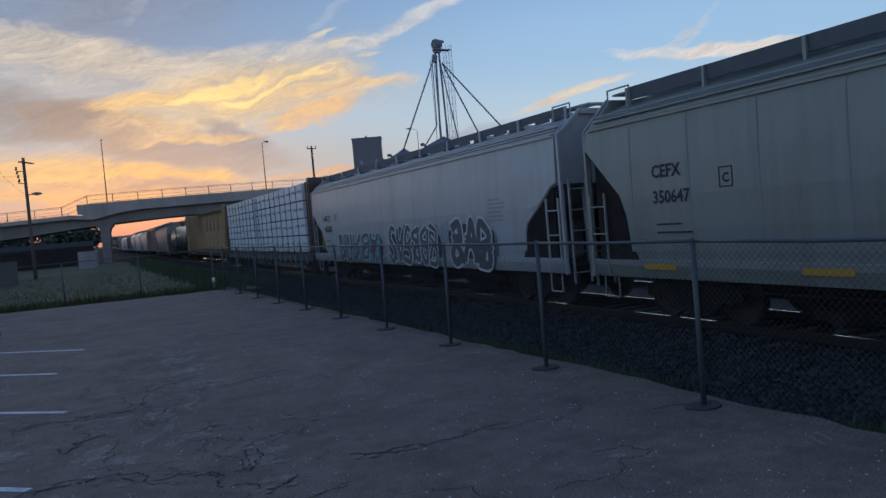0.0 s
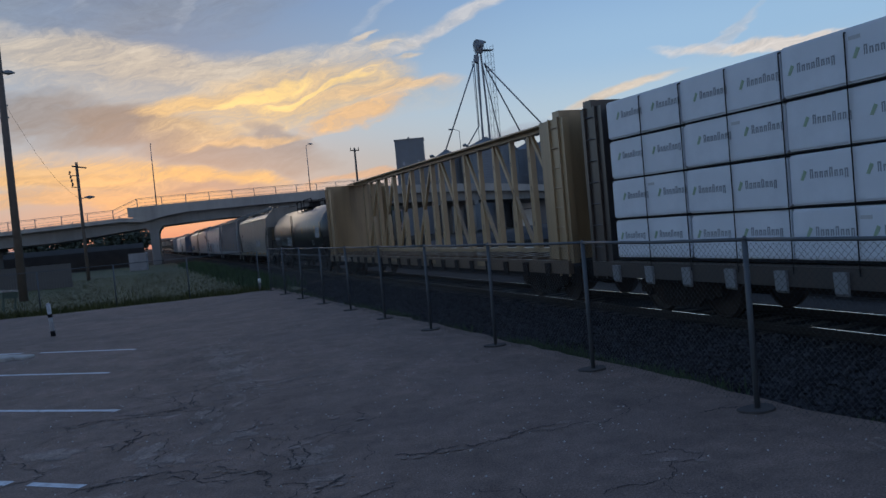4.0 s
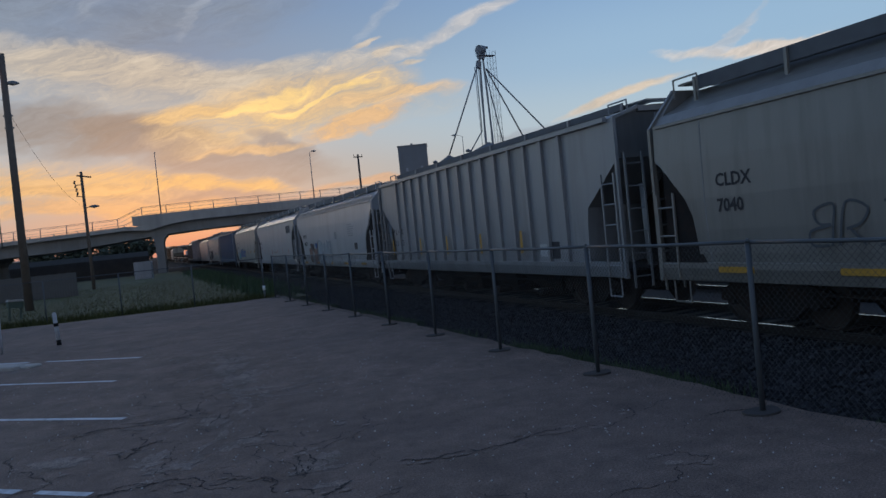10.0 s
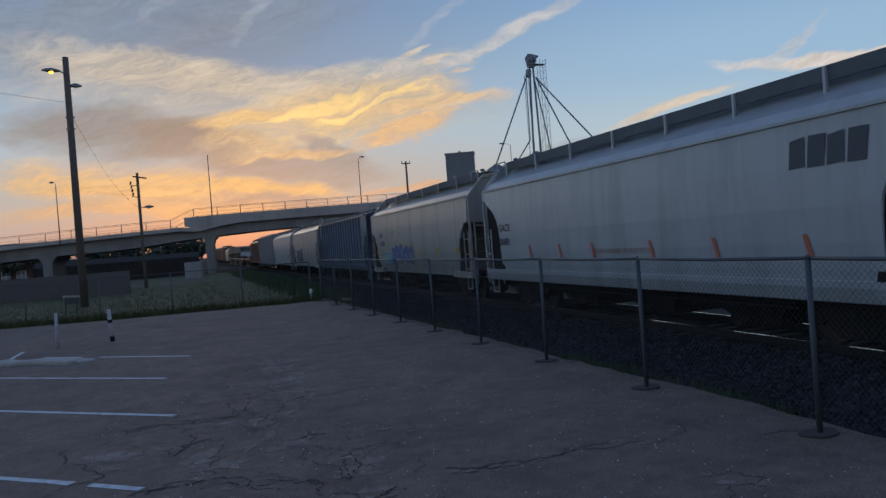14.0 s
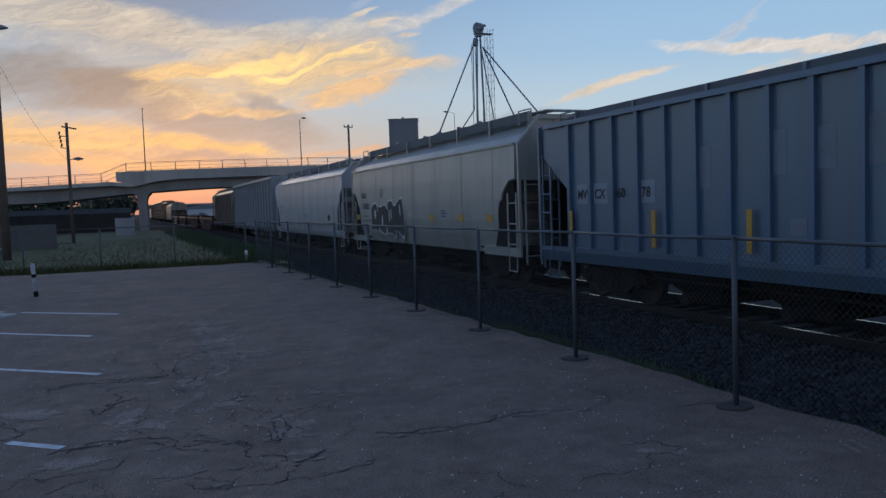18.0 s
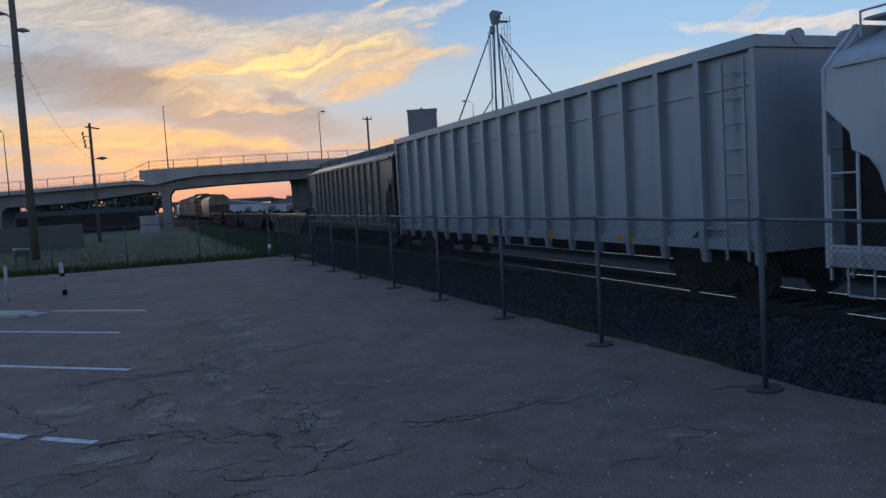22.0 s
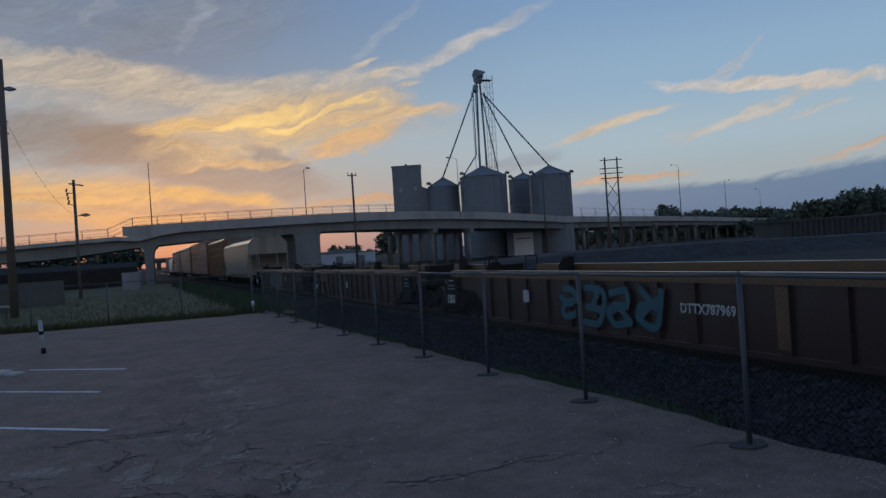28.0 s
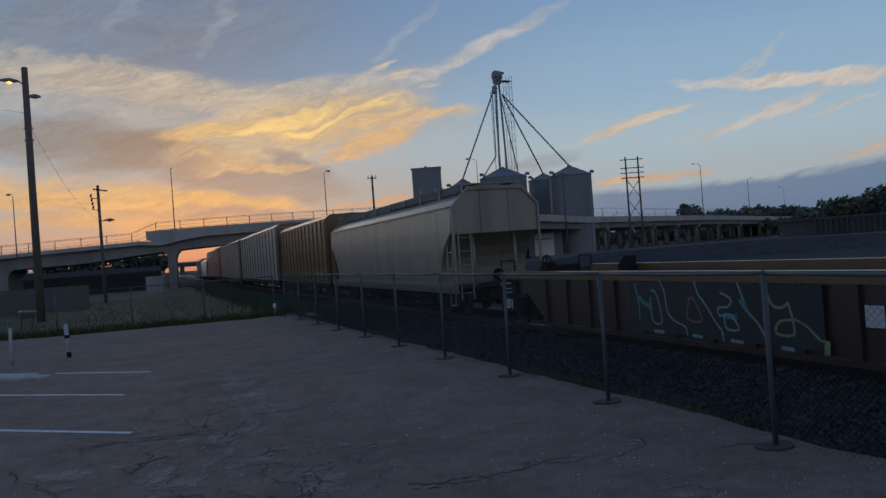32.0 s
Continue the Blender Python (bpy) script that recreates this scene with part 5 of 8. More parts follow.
def ladder(parent, x, y, z0, z1, w, material, along="y", rungs=None, name="ladder"):
    bm = B()
    n = rungs or max(2, int((z1 - z0) / 0.42))
    for s in (-1, 1):
        p = (x, y + s * w / 2) if along == "y" else (x + s * w / 2, y)
        box(bm, p[0] - 0.018, p[0] + 0.018, p[1] - 0.02, p[1] + 0.02, z0, z1)
    for k in range(n):
        z = z0 + (z1 - z0) * (k + 0.5) / n
        if along == "y":
            bar(bm, (x, y - w / 2, z), (x, y + w / 2, z), 0.016, 5)
        else:
            bar(bm, (x - w / 2, y, z), (x + w / 2, y, z), 0.016, 5)
    part(name, bm, material, parent, "steel ladder")


def car_root(name, label, group="cars of the freight train"):
    return empty(name, label, "freight car", group)


VOID_LONG = ((0.15, 3.2), (0.24, 3.15), (0.62, 2.76), (0.68, 2.62), (1.1, 2.38), (1.38, 2.08), (1.47, 1.72), (1.5, 1.05))
VOID_TRI = ((0.05, 3.23), (0.87, 2.61), (1.3, 2.3), (1.36, 1.9), (1.4, 1.05))
VOID_STEEP = ((0.06, 3.2), (0.3, 2.97), (0.53, 2.75), (1.03, 2.27), (1.18, 1.9), (1.22, 1.63), (1.24, 1.05))
VOID_LOW = ((0.14, 2.68), (0.39, 2.58), (0.8, 2.28), (1.15, 2.06), (1.42, 1.87), (1.52, 1.63), (1.55, 1.05))
VOID_ROUND = ((0.1, 3.28), (0.5, 3.05), (0.9, 2.82), (1.1, 2.58), (1.22, 2.3), (1.25, 2.0), (1.27, 1.05))
VOID_OPEN = ((0.12, 2.72), (0.3, 2.66), (0.8, 2.3), (1.1, 1.95), (1.25, 1.6), (1.3, 1.05))
VOID_TAN = ((0.15, 2.95), (0.3, 2.83), (0.6, 2.52), (0.9, 2.2), (1.05, 1.9), (1.1, 1.5), (1.12, 1.05))
VOID_MID = ((0.03, 3.02), (0.22, 2.85), (0.45, 2.64), (0.48, 2.40), (0.72, 2.30), (0.88, 2.1), (0.98, 1.8), (1.02, 1.4), (1.05, 1.0))
VOID_SHORT = ((0.18, 2.70), (0.5, 2.66), (0.70, 2.5), (0.88, 2.34), (0.92, 2.20), (1.08, 2.12), (1.15, 1.92), (1.17, 1.5), (1.19, 1.0))


def hopper_car(label, L, body, ribbed=False, seams=6, eave=3.62, ribs=15, slits=False, top=None, rib_top=4.06, frame_mat=None, beads=0, sill=True, void=VOID_LONG, rib_inset=2.2, rib_mat=None, rib_pitch=0.0, shade_sheets=True):
    """A covered hopper: shell with sloping ends, roof, running board, end frames, outlets, trucks."""
    root = car_root("covered_hopper_car", label)
    roof_z, board_z = (4.28, 4.37) if ribbed else (4.25, 4.33)
    fm = frame_mat or body
    if top:
        roof_z, board_z = top - 0.09, top
    if ribbed:
        void = VOID_TRI
    h = L / 2
    zlow = 0.98 if sill else 0.84
    st = [(-h + d, z) for d, z in void] + [(-h + void[-1][0] + 0.12, zlow)]
    st = st + [(0.0, zlow)] + [(-y, z) for y, z in reversed(st)]
    rings = []
    for y, zb in st:
        if ribbed:
            half = [(-1.5, zb), (-1.5, rib_top), (-1.42, rib_top + 0.06), (-0.85, max(rib_top + 0.1, roof_z - 0.12)), (-0.6, roof_z), (0, roof_z + 0.02)]
        else:
            half = [(-1.50 if sill else -1.44, zb), (-1.552 if sill else -1.535, max(zb + 0.02, 1.3)), (-1.578, max(zb + 0.04, 1.7)), (-1.592, max(zb + 0.06, 2.25)), (-1.586, max(zb + 0.1, 2.9)), (-1.56, eave), (-1.50, eave + 0.02), (-1.36, eave + 0.2), (-1.0, eave + 0.36), (-0.5, roof_z - 0.06), (0, roof_z)]
        rings.append([(x, y, z) for x, z in half] + [(-x, y, z) for x, z in reversed(half[:-1])])
    bm = B()
    loft(bm, rings)
    part("body", bm, body, root, "painted steel hopper body")
    # ribs or panel seams on both sides
    if ribbed:
        bm = B()
        box(bm, -0.08, 0, -0.05, 0.05, 0, rib_top - 1.01)
        rib = mesh("side_rib", bm, rib_mat or body)
        for k in range(ribs):
            y = h - rib_inset - (rib_pitch or (L - 2 * rib_inset) / (ribs - 1)) * k
            part("side_rib", rib, None, root, at=pose(-1.5, y, 1.0))
            part("side_rib", rib, None, root, at=pose(1.5, y, 1.0, 0, 0, 180))
        for sx in (-1, 1):
            bm = B()
            box(bm, min(sx * 1.5, sx * 1.6), max(sx * 1.5, sx * 1.6), -h + 0.3, h - 0.3, rib_top - 0.06, rib_top + 0.04)
            part("top_chord", bm, rib_mat or body, root, "top side rail")
    else:
        # seam strips, coloured dark to draw the shading along each weld
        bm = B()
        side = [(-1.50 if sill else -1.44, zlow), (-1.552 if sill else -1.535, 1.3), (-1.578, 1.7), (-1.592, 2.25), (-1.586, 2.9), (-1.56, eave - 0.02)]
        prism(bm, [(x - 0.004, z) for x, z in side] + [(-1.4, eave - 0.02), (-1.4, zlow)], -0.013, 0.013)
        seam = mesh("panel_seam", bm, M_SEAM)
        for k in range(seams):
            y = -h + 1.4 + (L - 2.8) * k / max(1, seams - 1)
            part("panel_seam", seam, None, root, "welded seam with its shading coloured in", at=pose(0, y, 0))
        for sx in (-1, 1):
            bm = B()
            box(bm, min(sx * 1.54, sx * 1.61), max(sx * 1.54, sx * 1.61), -h + 0.2, h - 0.2, eave - 0.03, eave + 0.02)
            part("eave_rail", bm, body, root, "rolled eave rail")
        for k in range(beads):
            u = 0.04 + 0.2 * k / max(1, beads - 1)
            bm = B()
            x = -1.50 + (u - 0.02) * 0.64
            box(bm, x - 0.035, x + 0.03, -h + 0.2, h - 0.2, eave + u, eave + u + 0.03)
            part("roof_bead", bm, body, root, "long pressed roof bead")
    # side sill
    for sx in (-1, 1):
        a, b = min(sx * 1.47, sx * 1.59), max(sx * 1.47, sx * 1.59)
        if sill:
            bm = B()
            prism(bm, [(sx * 1.47, 1.14), (sx * 1.592, 1.14), (sx * 1.588, 1.04), (sx * 1.52, 0.82), (sx * 1.44, 0.80)], -h + 0.05, h - 0.05)
            part("side_sill", bm, fm, root, "side sill turned in at its foot")
        else:
            for sg in (-1, 1):
                bm = B()
                box(bm, a, b, min(sg * (h - 0.05), sg * (h - 2.0)), max(sg * (h - 0.05), sg * (h - 2.0)), 0.80, 1.02)
                part("side_sill", bm, fm, root, "short side sill")
    # closed end sheets over the open ends, framed by slim posts that bend in under the roof
    zs = void[0][1]
    ze = rib_top if ribbed else eave
    zr = roof_z - 0.05
    for sg in (-1, 1):
        y = sg * (h - 0.02)
        bm = B()
        prism(bm, [(-1.50, zs), (-1.50, ze), (-0.95, zr), (0.95, zr), (1.50, ze), (1.50, zs)], min(sg * (h - 0.15), y - sg * 0.03), max(sg * (h - 0.15), y - sg * 0.03))
        sheet = part("end_sheet", bm, body, root, "upright end sheet above the open end")
        for xx in (-0.5, 0.5):
            bm = B()
            box(bm, xx - 0.03, xx + 0.03, min(y - sg * 0.03, y + sg * 0.01), max(y - sg * 0.03, y + sg * 0.01), zs + 0.02, zr - 0.12)
            part("end_rib", bm, body, sheet, "slim end sheet rib")
        for sx in (-1, 1):
            bm = B()
            box(bm, sx * 1.54 - 0.035, sx * 1.54 + 0.035, y - 0.035, y + 0.035, 0.8, ze)
            beam(bm, (sx * 1.54, y, ze - 0.02), (sx * 0.92, y, zr + 0.02), 0.07, 0.07)
            part("corner_post", bm, fm, root, "slim end post bent in under the roof")
            bm = B()
            bar(bm, (sx * 0.75, sg * (h - 0.3), 1.0), (sx * 0.75, sg * (h - 0.35), 2.7), 0.06, 6)
            part("end_brace", bm, fm, root, "end sheet brace")
            bm = B()
            ya, yb = sg * (h - 0.3), sg * (h - 0.72)
            bar(bm, (sx * 1.5, ya, 0.8), (sx * 1.5, ya, 0.42), 0.018, 5)
            bar(bm, (sx * 1.5, yb, 0.8), (sx * 1.5, yb, 0.42), 0.018, 5)
            bar(bm, (sx * 1.5, ya, 0.42), (sx * 1.5, yb, 0.42), 0.018, 5)
            part("sill_step", bm, fm, root, "stirrup step")
        bm = B()
        box(bm, -0.94, 0.94, y - 0.045, y + 0.045, zr - 0.08, zr + 0.03)
        part("end_beam", bm, fm, root, "end cross beam")
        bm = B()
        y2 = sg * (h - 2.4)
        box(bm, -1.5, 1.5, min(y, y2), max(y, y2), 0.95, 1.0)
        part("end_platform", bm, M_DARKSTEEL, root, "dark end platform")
        bm = B()
        bar(bm, (0.5, sg * (h - 0.8), 1.2), (0.5, sg * (h - 1.5), 1.35), 0.2, 8)
        part("brake_cylinder", bm, M_DARKSTEEL, root, "brake cylinder on the end platform")
        # added dark sheets fill the open ends in place of their shade
        for sx in ((-1.53, 0.0, 1.53) if shade_sheets and not ribbed else ((0.0,) if shade_sheets else ())):
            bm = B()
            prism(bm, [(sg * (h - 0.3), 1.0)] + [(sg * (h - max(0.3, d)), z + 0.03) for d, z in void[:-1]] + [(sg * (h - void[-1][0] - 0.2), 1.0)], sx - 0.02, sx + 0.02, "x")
            part("end_shade_sheet", bm, M_DARKSTEEL, root, "dark sheet standing in for shade under the slope sheet")
        ladder(root, -1.585, sg * (h - 0.34), 0.85, (2.95 if ribbed else 2.4), 0.46, fm)
        ladder(root, -1.2, sg * (h + 0.06), 0.6, zs + 0.1, 0.42, fm, along="x")
        coupler(root, sg * (h - 0.1), sg)
        truck(root, sg * (h - 2.15))
        bm = B()
        bar(bm, (-1.05, sg * (h - 0.2), board_z - 0.3), (-1.05, sg * (h - 0.2), board_z + 0.05), 0.018, 5)
        bar(bm, (-1.05, sg * (h - 0.85), board_z - 0.3), (-1.05, sg * (h - 0.85), board_z + 0.05), 0.018, 5)
        bar(bm, (-1.05, sg * (h - 0.2), board_z + 0.05), (-1.05, sg * (h - 0.85), board_z + 0.05), 0.018, 5)
        part("roof_grab_rail", bm, fm, root, "bent grab rail")
    bm = B()
    box(bm, -0.25, 0.25, -h + 0.3, h - 0.3, 0.62, 0.95)
    part("center_sill", bm, M_DARKSTEEL, root, "centre sill")
    # roof walk: board, dark edge bearer, pale supports, hatch
    for sx in (-1, 1):
        bm = B()
        box(bm, sx * 0.62 - 0.2, sx * 0.62 + 0.2, -h + 0.1, h - 0.1, board_z - 0.03, board_z)
        part("running_board", bm, fm, root, "roof walkway grating")
        n = int(L / 1.9)
        pitch = (L - 1.2) / (n - 1)
        for k in range(n - 1):
            ya = -h + 0.6 + pitch * k
            z0 = board_z - (0.20 if rib_top < 4 or not ribbed else 0.10)
            bm = B()
            if slits:
                box(bm, sx * 0.85 - 0.012, sx * 0.85 + 0.012, ya, ya + pitch, board_z - 0.13, board_z + 0.05)
                box(bm, sx * 0.85 - 0.012, sx * 0.85 + 0.012, ya + 0.7, ya + pitch - 0.7, z0, board_z - 0.13)
            else:
                box(bm, sx * 0.85 - 0.012, sx * 0.85 + 0.012, ya, ya + pitch, z0, board_z + 0.05)
            part("walk_bearer", bm, M_WALK, root, "dark walkway edge bearer")
    for sg in (-1, 1):
        bm = B()
        box(bm, -0.82, 0.82, sg * (h - 0.1) - 0.25, sg * (h - 0.1) + 0.05, board_z - 0.036, board_z - 0.004)
        part("end_walk", bm, fm, root, "cross walkway at the car end")
    bm = B()
    box(bm, -0.05, 0.0, -0.03, 0.03, -0.40, 0.055)
    sup = mesh("walk_support", bm, fm)
    n = int(L / 1.9)
    for k in range(n):
        y = -h + 0.6 + (L - 1.2) * k / (n - 1)
        part("walk_support", sup, None, root, at=pose(-0.865, y, board_z - 0.02))
    for k in range(n - 1):
        ya = -h + 0.6 + pitch * k
        gap = 0.62 if slits else 0.04
        bm = B()
        box(bm, -0.36, 0.36, ya + gap, ya + pitch - gap, roof_z - 0.04, roof_z + 0.07)
        part("roof_hatch", bm, body, root, "trough hatch cover")
    # discharge bays between the trucks, each with a gate and its pipe
    bays = 4 if ribbed else 3
    span = L - 6.6
    for k in range(bays):
        w = span / bays / 2
        y = -span / 2 + w * (2 * k + 1)
        bm = B()
        rings = [[(-1.44, y - w, 1.0), (1.44, y - w, 1.0), (1.44, y + w, 1.0), (-1.44, y + w, 1.0)],
                 [(-1.05, y - w * 0.8, 0.72), (1.05, y - w * 0.8, 0.72), (1.05, y + w * 0.8, 0.72), (-1.05, y + w * 0.8, 0.72)],
                 [(-0.75, y - w * 0.42, 0.34), (0.75, y - w * 0.42, 0.34), (0.75, y + w * 0.42, 0.34), (-0.75, y + w * 0.42, 0.34)],
                 [(-0.75, y - w * 0.42, 0.20), (0.75, y - w * 0.42, 0.20), (0.75, y + w * 0.42, 0.20), (-0.75, y + w * 0.42, 0.20)]]
        loft(bm, rings)
        bay = part("outlet_hopper", bm, M_DARKSTEEL, root, "dark sloping discharge bay")
        bm = B()
        bar(bm, (-1.15, y, 0.28), (1.15, y, 0.28), 0.11, 8)
        part("outlet_pipe", bm, M_DARKSTEEL, bay, "cross discharge pipe")
    for sx in (-1, 1):
        bm = B()
        bar(bm, (sx * 1.2, -h + 3.3, 0.62), (sx * 1.2, h - 3.3, 0.62), 0.025, 5)
        part("brake_pipe", bm, M_DARKSTEEL, root, "long train pipe under the sill")
    return root


def box_hopper_car(label, L, body):
    """A tall flat-topped ribbed car, ribs running past the floor."""
    root = car_root("ribbed_gondola_car", label)
    h = L / 2
    bm = B()
    box(bm, -1.48, 1.48, -h + 0.25, h - 0.25, 0.95, 4.25)
    part("body", bm, body, root, "tall painted steel body")
    for sx in (-1, 1):
        bm = B()
        box(bm, min(sx * 1.46, sx * 1.62), max(sx * 1.46, sx * 1.62), -h + 0.2, h - 0.2, 4.17, 4.36)
        part("top_chord", bm, body, root, "top chord")
    for sg in (-1, 1):
        bm = B()
        box(bm, -1.46, 1.46, min(sg * (h - 0.2), sg * (h - 0.34)), max(sg * (h - 0.2), sg * (h - 0.34)), 4.17, 4.355)
        part("end_chord", bm, body, root, "end chord")
        for x in (-0.75, 0.35):
            bm = B()
            bar(bm, (x, sg * (h - 0.36), 4.34), (x, sg * (h - 0.18), 4.34), 0.13, 10)
            part("end_knob", bm, body, root, "rounded bracket on the end chord")
    bm = B()
    prism(bm, [(-0.14, 3.36), (0, 3.36), (0, -0.12), (-0.09, -0.12), (-0.14, 0.2)], -0.07, 0.07)
    rib = mesh("side_rib", bm, body)
    n = 15
    for k in range(n):
        y = -h + 1.6 + (L - 3.2) * k / (n - 1)
        part("side_rib", rib, None, root, at=pose(-1.48, y, 0.85))
        part("side_rib", rib, None, root, at=pose(1.48, y, 0.85, 0, 0, 180))
    for sx in (-1, 1):
        bm = B()
        box(bm, min(sx * 1.482, sx * 1.55), max(sx * 1.482, sx * 1.55), -h + 0.25, h - 0.25, 0.96, 1.14)
        part("side_sill", bm, body, root, "side sill")
        bm = B()
        box(bm, min(sx * 1.482, sx * 1.515), max(sx * 1.482, sx * 1.515), -h + 0.4, h - 0.4, 3.62, 3.68)
        part("side_belt", bm, body, root, "thin welded belt below the chord")
        for sg in (-1, 1):
            bm = B()
            box(bm, min(sx * 1.482, sx * 1.60), max(sx * 1.482, sx * 1.60), sg * (h - 0.31) - 0.06, sg * (h - 0.31) + 0.06, 0.75, 4.17)
            part("corner_post", bm, body, root, "corner post")
    for sg in (-1, 1):
        ladder(root, -1.62, sg * (h - 0.72), 0.8, 4.05, 0.5, body, rungs=8)
        bm = B()
        prism(bm, [(sg * (h - 1.1), 1.35), (sg * (h - 1.75), 1.35), (sg * (h - 1.95), 1.15), (sg * (h - 1.95), 1.12), (sg * (h - 1.72), 1.3), (sg * (h - 1.1), 1.3)], -1.56, -1.49, "x")
        part("slope_lip", bm, body, root)
        coupler(root, sg * (h - 0.3), sg)
        truck(root, sg * (h - 2.1))
    bm = B()
    box(bm, -0.3, 0.3, -h + 0.3, h - 0.3, 0.55, 0.85)
    part("center_sill", bm, M_DARKSTEEL, root)
    return root


def lumber_pack_mesh(w, d, hgt):
    bm = B()
    box(bm, -d / 2, d / 2, -w / 2, w / 2, 0, hgt)
    bmesh.ops.bevel(bm, geom=bm.edges[:], offset=0.03, segments=2, affect="EDGES")
    return mesh("lumber_pack", bm, M_WRAP)


def center_beam_car(label, L, body, bulk, loaded):
    root = car_root("center_beam_flat_car", label)
    h = L / 2
    if loaded:
        bm = B()
        box(bm, -1.5, 1.5, -h + 0.1, h - 0.1, 0.95, 1.08)
        part("deck", bm, P_BULK, root, "steel deck")
    for sx in (-1, 1):
        bm = B()
        box(bm, min(sx * 1.45, sx * 1.58), max(sx * 1.45, sx * 1.58), -h + 0.1, h - 0.1, 0.76, 1.06)
        part("side_sill", bm, P_BULK if loaded else P_DECK, root, "side sill")
    bm = B()
    box(bm, -0.35, 0.35, -h + 0.1, h - 0.1, 0.5, 0.95)
    part("center_sill", bm, M_DARKSTEEL, root)
    # end bulkheads
    for sg in (-1, 1):
        bm = B()
        y0, y1 = sg * (h - 0.1), sg * (h - (0.75 if loaded else 1.05))
        box(bm, -1.5, 1.5, min(y0, y0 - sg * 0.3), max(y0, y0 - sg * 0.3), 1.08, 4.44)
        part("bulkhead", bm, bulk, root, "tall steel end bulkhead")
        for xx in (-1.42, 1.42):
            bm = B()
            box(bm, xx - 0.08, xx + 0.08, min(y0 - sg * 0.302, y1), max(y0 - sg * 0.302, y1), 1.08, 4.28)
            part("bulkhead_wing", bm, bulk, root, "side wing of the bulkhead")
        for xx in (-1.42, -0.7, 0.7, 1.42):
            bm = B()
            box(bm, xx - 0.08, xx + 0.08, min(y0, y0 + sg * 0.12), max(y0, y0 + sg * 0.12), 1.0, 4.28)
            part("bulkhead_rib", bm, bulk, root, "bulkhead rib")
        ladder(root, -1.53, sg * (h - 0.35), 0.7, 4.3, 0.4, bulk)
        coupler(root, sg * (h - 0.2), sg)
        truck(root, sg * (h - 2.2))
    # centre beam truss
    for z0, z1, w, nm in ((4.35, 4.46, 0.30, "top_chord"), (1.08, 1.22, 0.3, "bottom_chord")):
        bm = B()
        box(bm, -w / 2, w / 2, -h + 0.75, h - 0.75, z0, z1)
        part(nm, bm, body, root, "painted truss chord")
    bm = B()
    box(bm, -0.42, 0.42, -h + 0.2, h - 0.2, 4.46, 4.50)
    part("top_walk", bm, body, root, "top plate")
    bm = B()
    prism(bm, [(-0.135, 1.08), (-0.12, 1.6), (-0.07, 4.37), (0.07, 4.37), (0.12, 1.6), (0.135, 1.08)], -0.08, 0.08, "x")
    full = mesh("truss_post", bm, body)
    bm = B()
    prism(bm, [(-0.15, 1.08), (-0.135, 2.45), (-0.06, 2.72), (-0.06, 4.37), (0.06, 4.37), (0.06, 2.72), (0.135, 2.45), (0.15, 1.08)], -0.07, 0.07, "x")
    mid = mesh("truss_post", bm, body)
    bm = B()
    box(bm, -0.004, 0.0, -0.022, 0.022, -0.07, 0.07)
    slot = mesh("post_slot", bm, M_PATCH)
    ys = [0.42 + 1.15 * k for k in range(9)]
    for sg in (-1, 1):
        for k, y in enumerate(ys):
            p = part("truss_post", mid if k % 2 else full, None, root, "broad-footed middle post" if k % 2 else "", at=pose(0, sg * y, 0))
            for z in (1.9, 2.9, 3.7):
                part("post_slot", slot, None, p, "small pale slot", at=pose(-0.082 if k % 2 == 0 else -0.072, 0.0, z))
        for k in range(2, 9, 2):
            bm = B()
            beam(bm, (0, sg * (ys[k] - 0.12), 1.15), (0, sg * (ys[k - 2] + 0.12), 4.34), 0.09, 0.11)
            part("truss_diagonal", bm, body, root, "diagonal brace rising to the middle")
    # deck planks and side winches
    n2 = 20
    for k in range(n2):
        y = -h + 1.0 + (L - 2.0) * k / (n2 - 1)
        bm = B()
        prism(bm, [(-1.64, 1.0), (-1.58, 1.0), (-1.58, 0.66), (-1.62, 0.70)], y - 0.11, y + 0.11)
        part("winch", bm, M_DARKSTEEL if not loaded else P_RIBGREY, root, "strap winch bracket")
    if not loaded:
        for k in range(27):
            y = -h + 1.0 + (L - 2.0) * k / 26
            bm = B()
            box(bm, -1.5, 1.5, y - 0.13, y + 0.13, 1.02, 1.12)
            part("deck_plank", bm, P_DECK, root, "dirty deck cross plank")
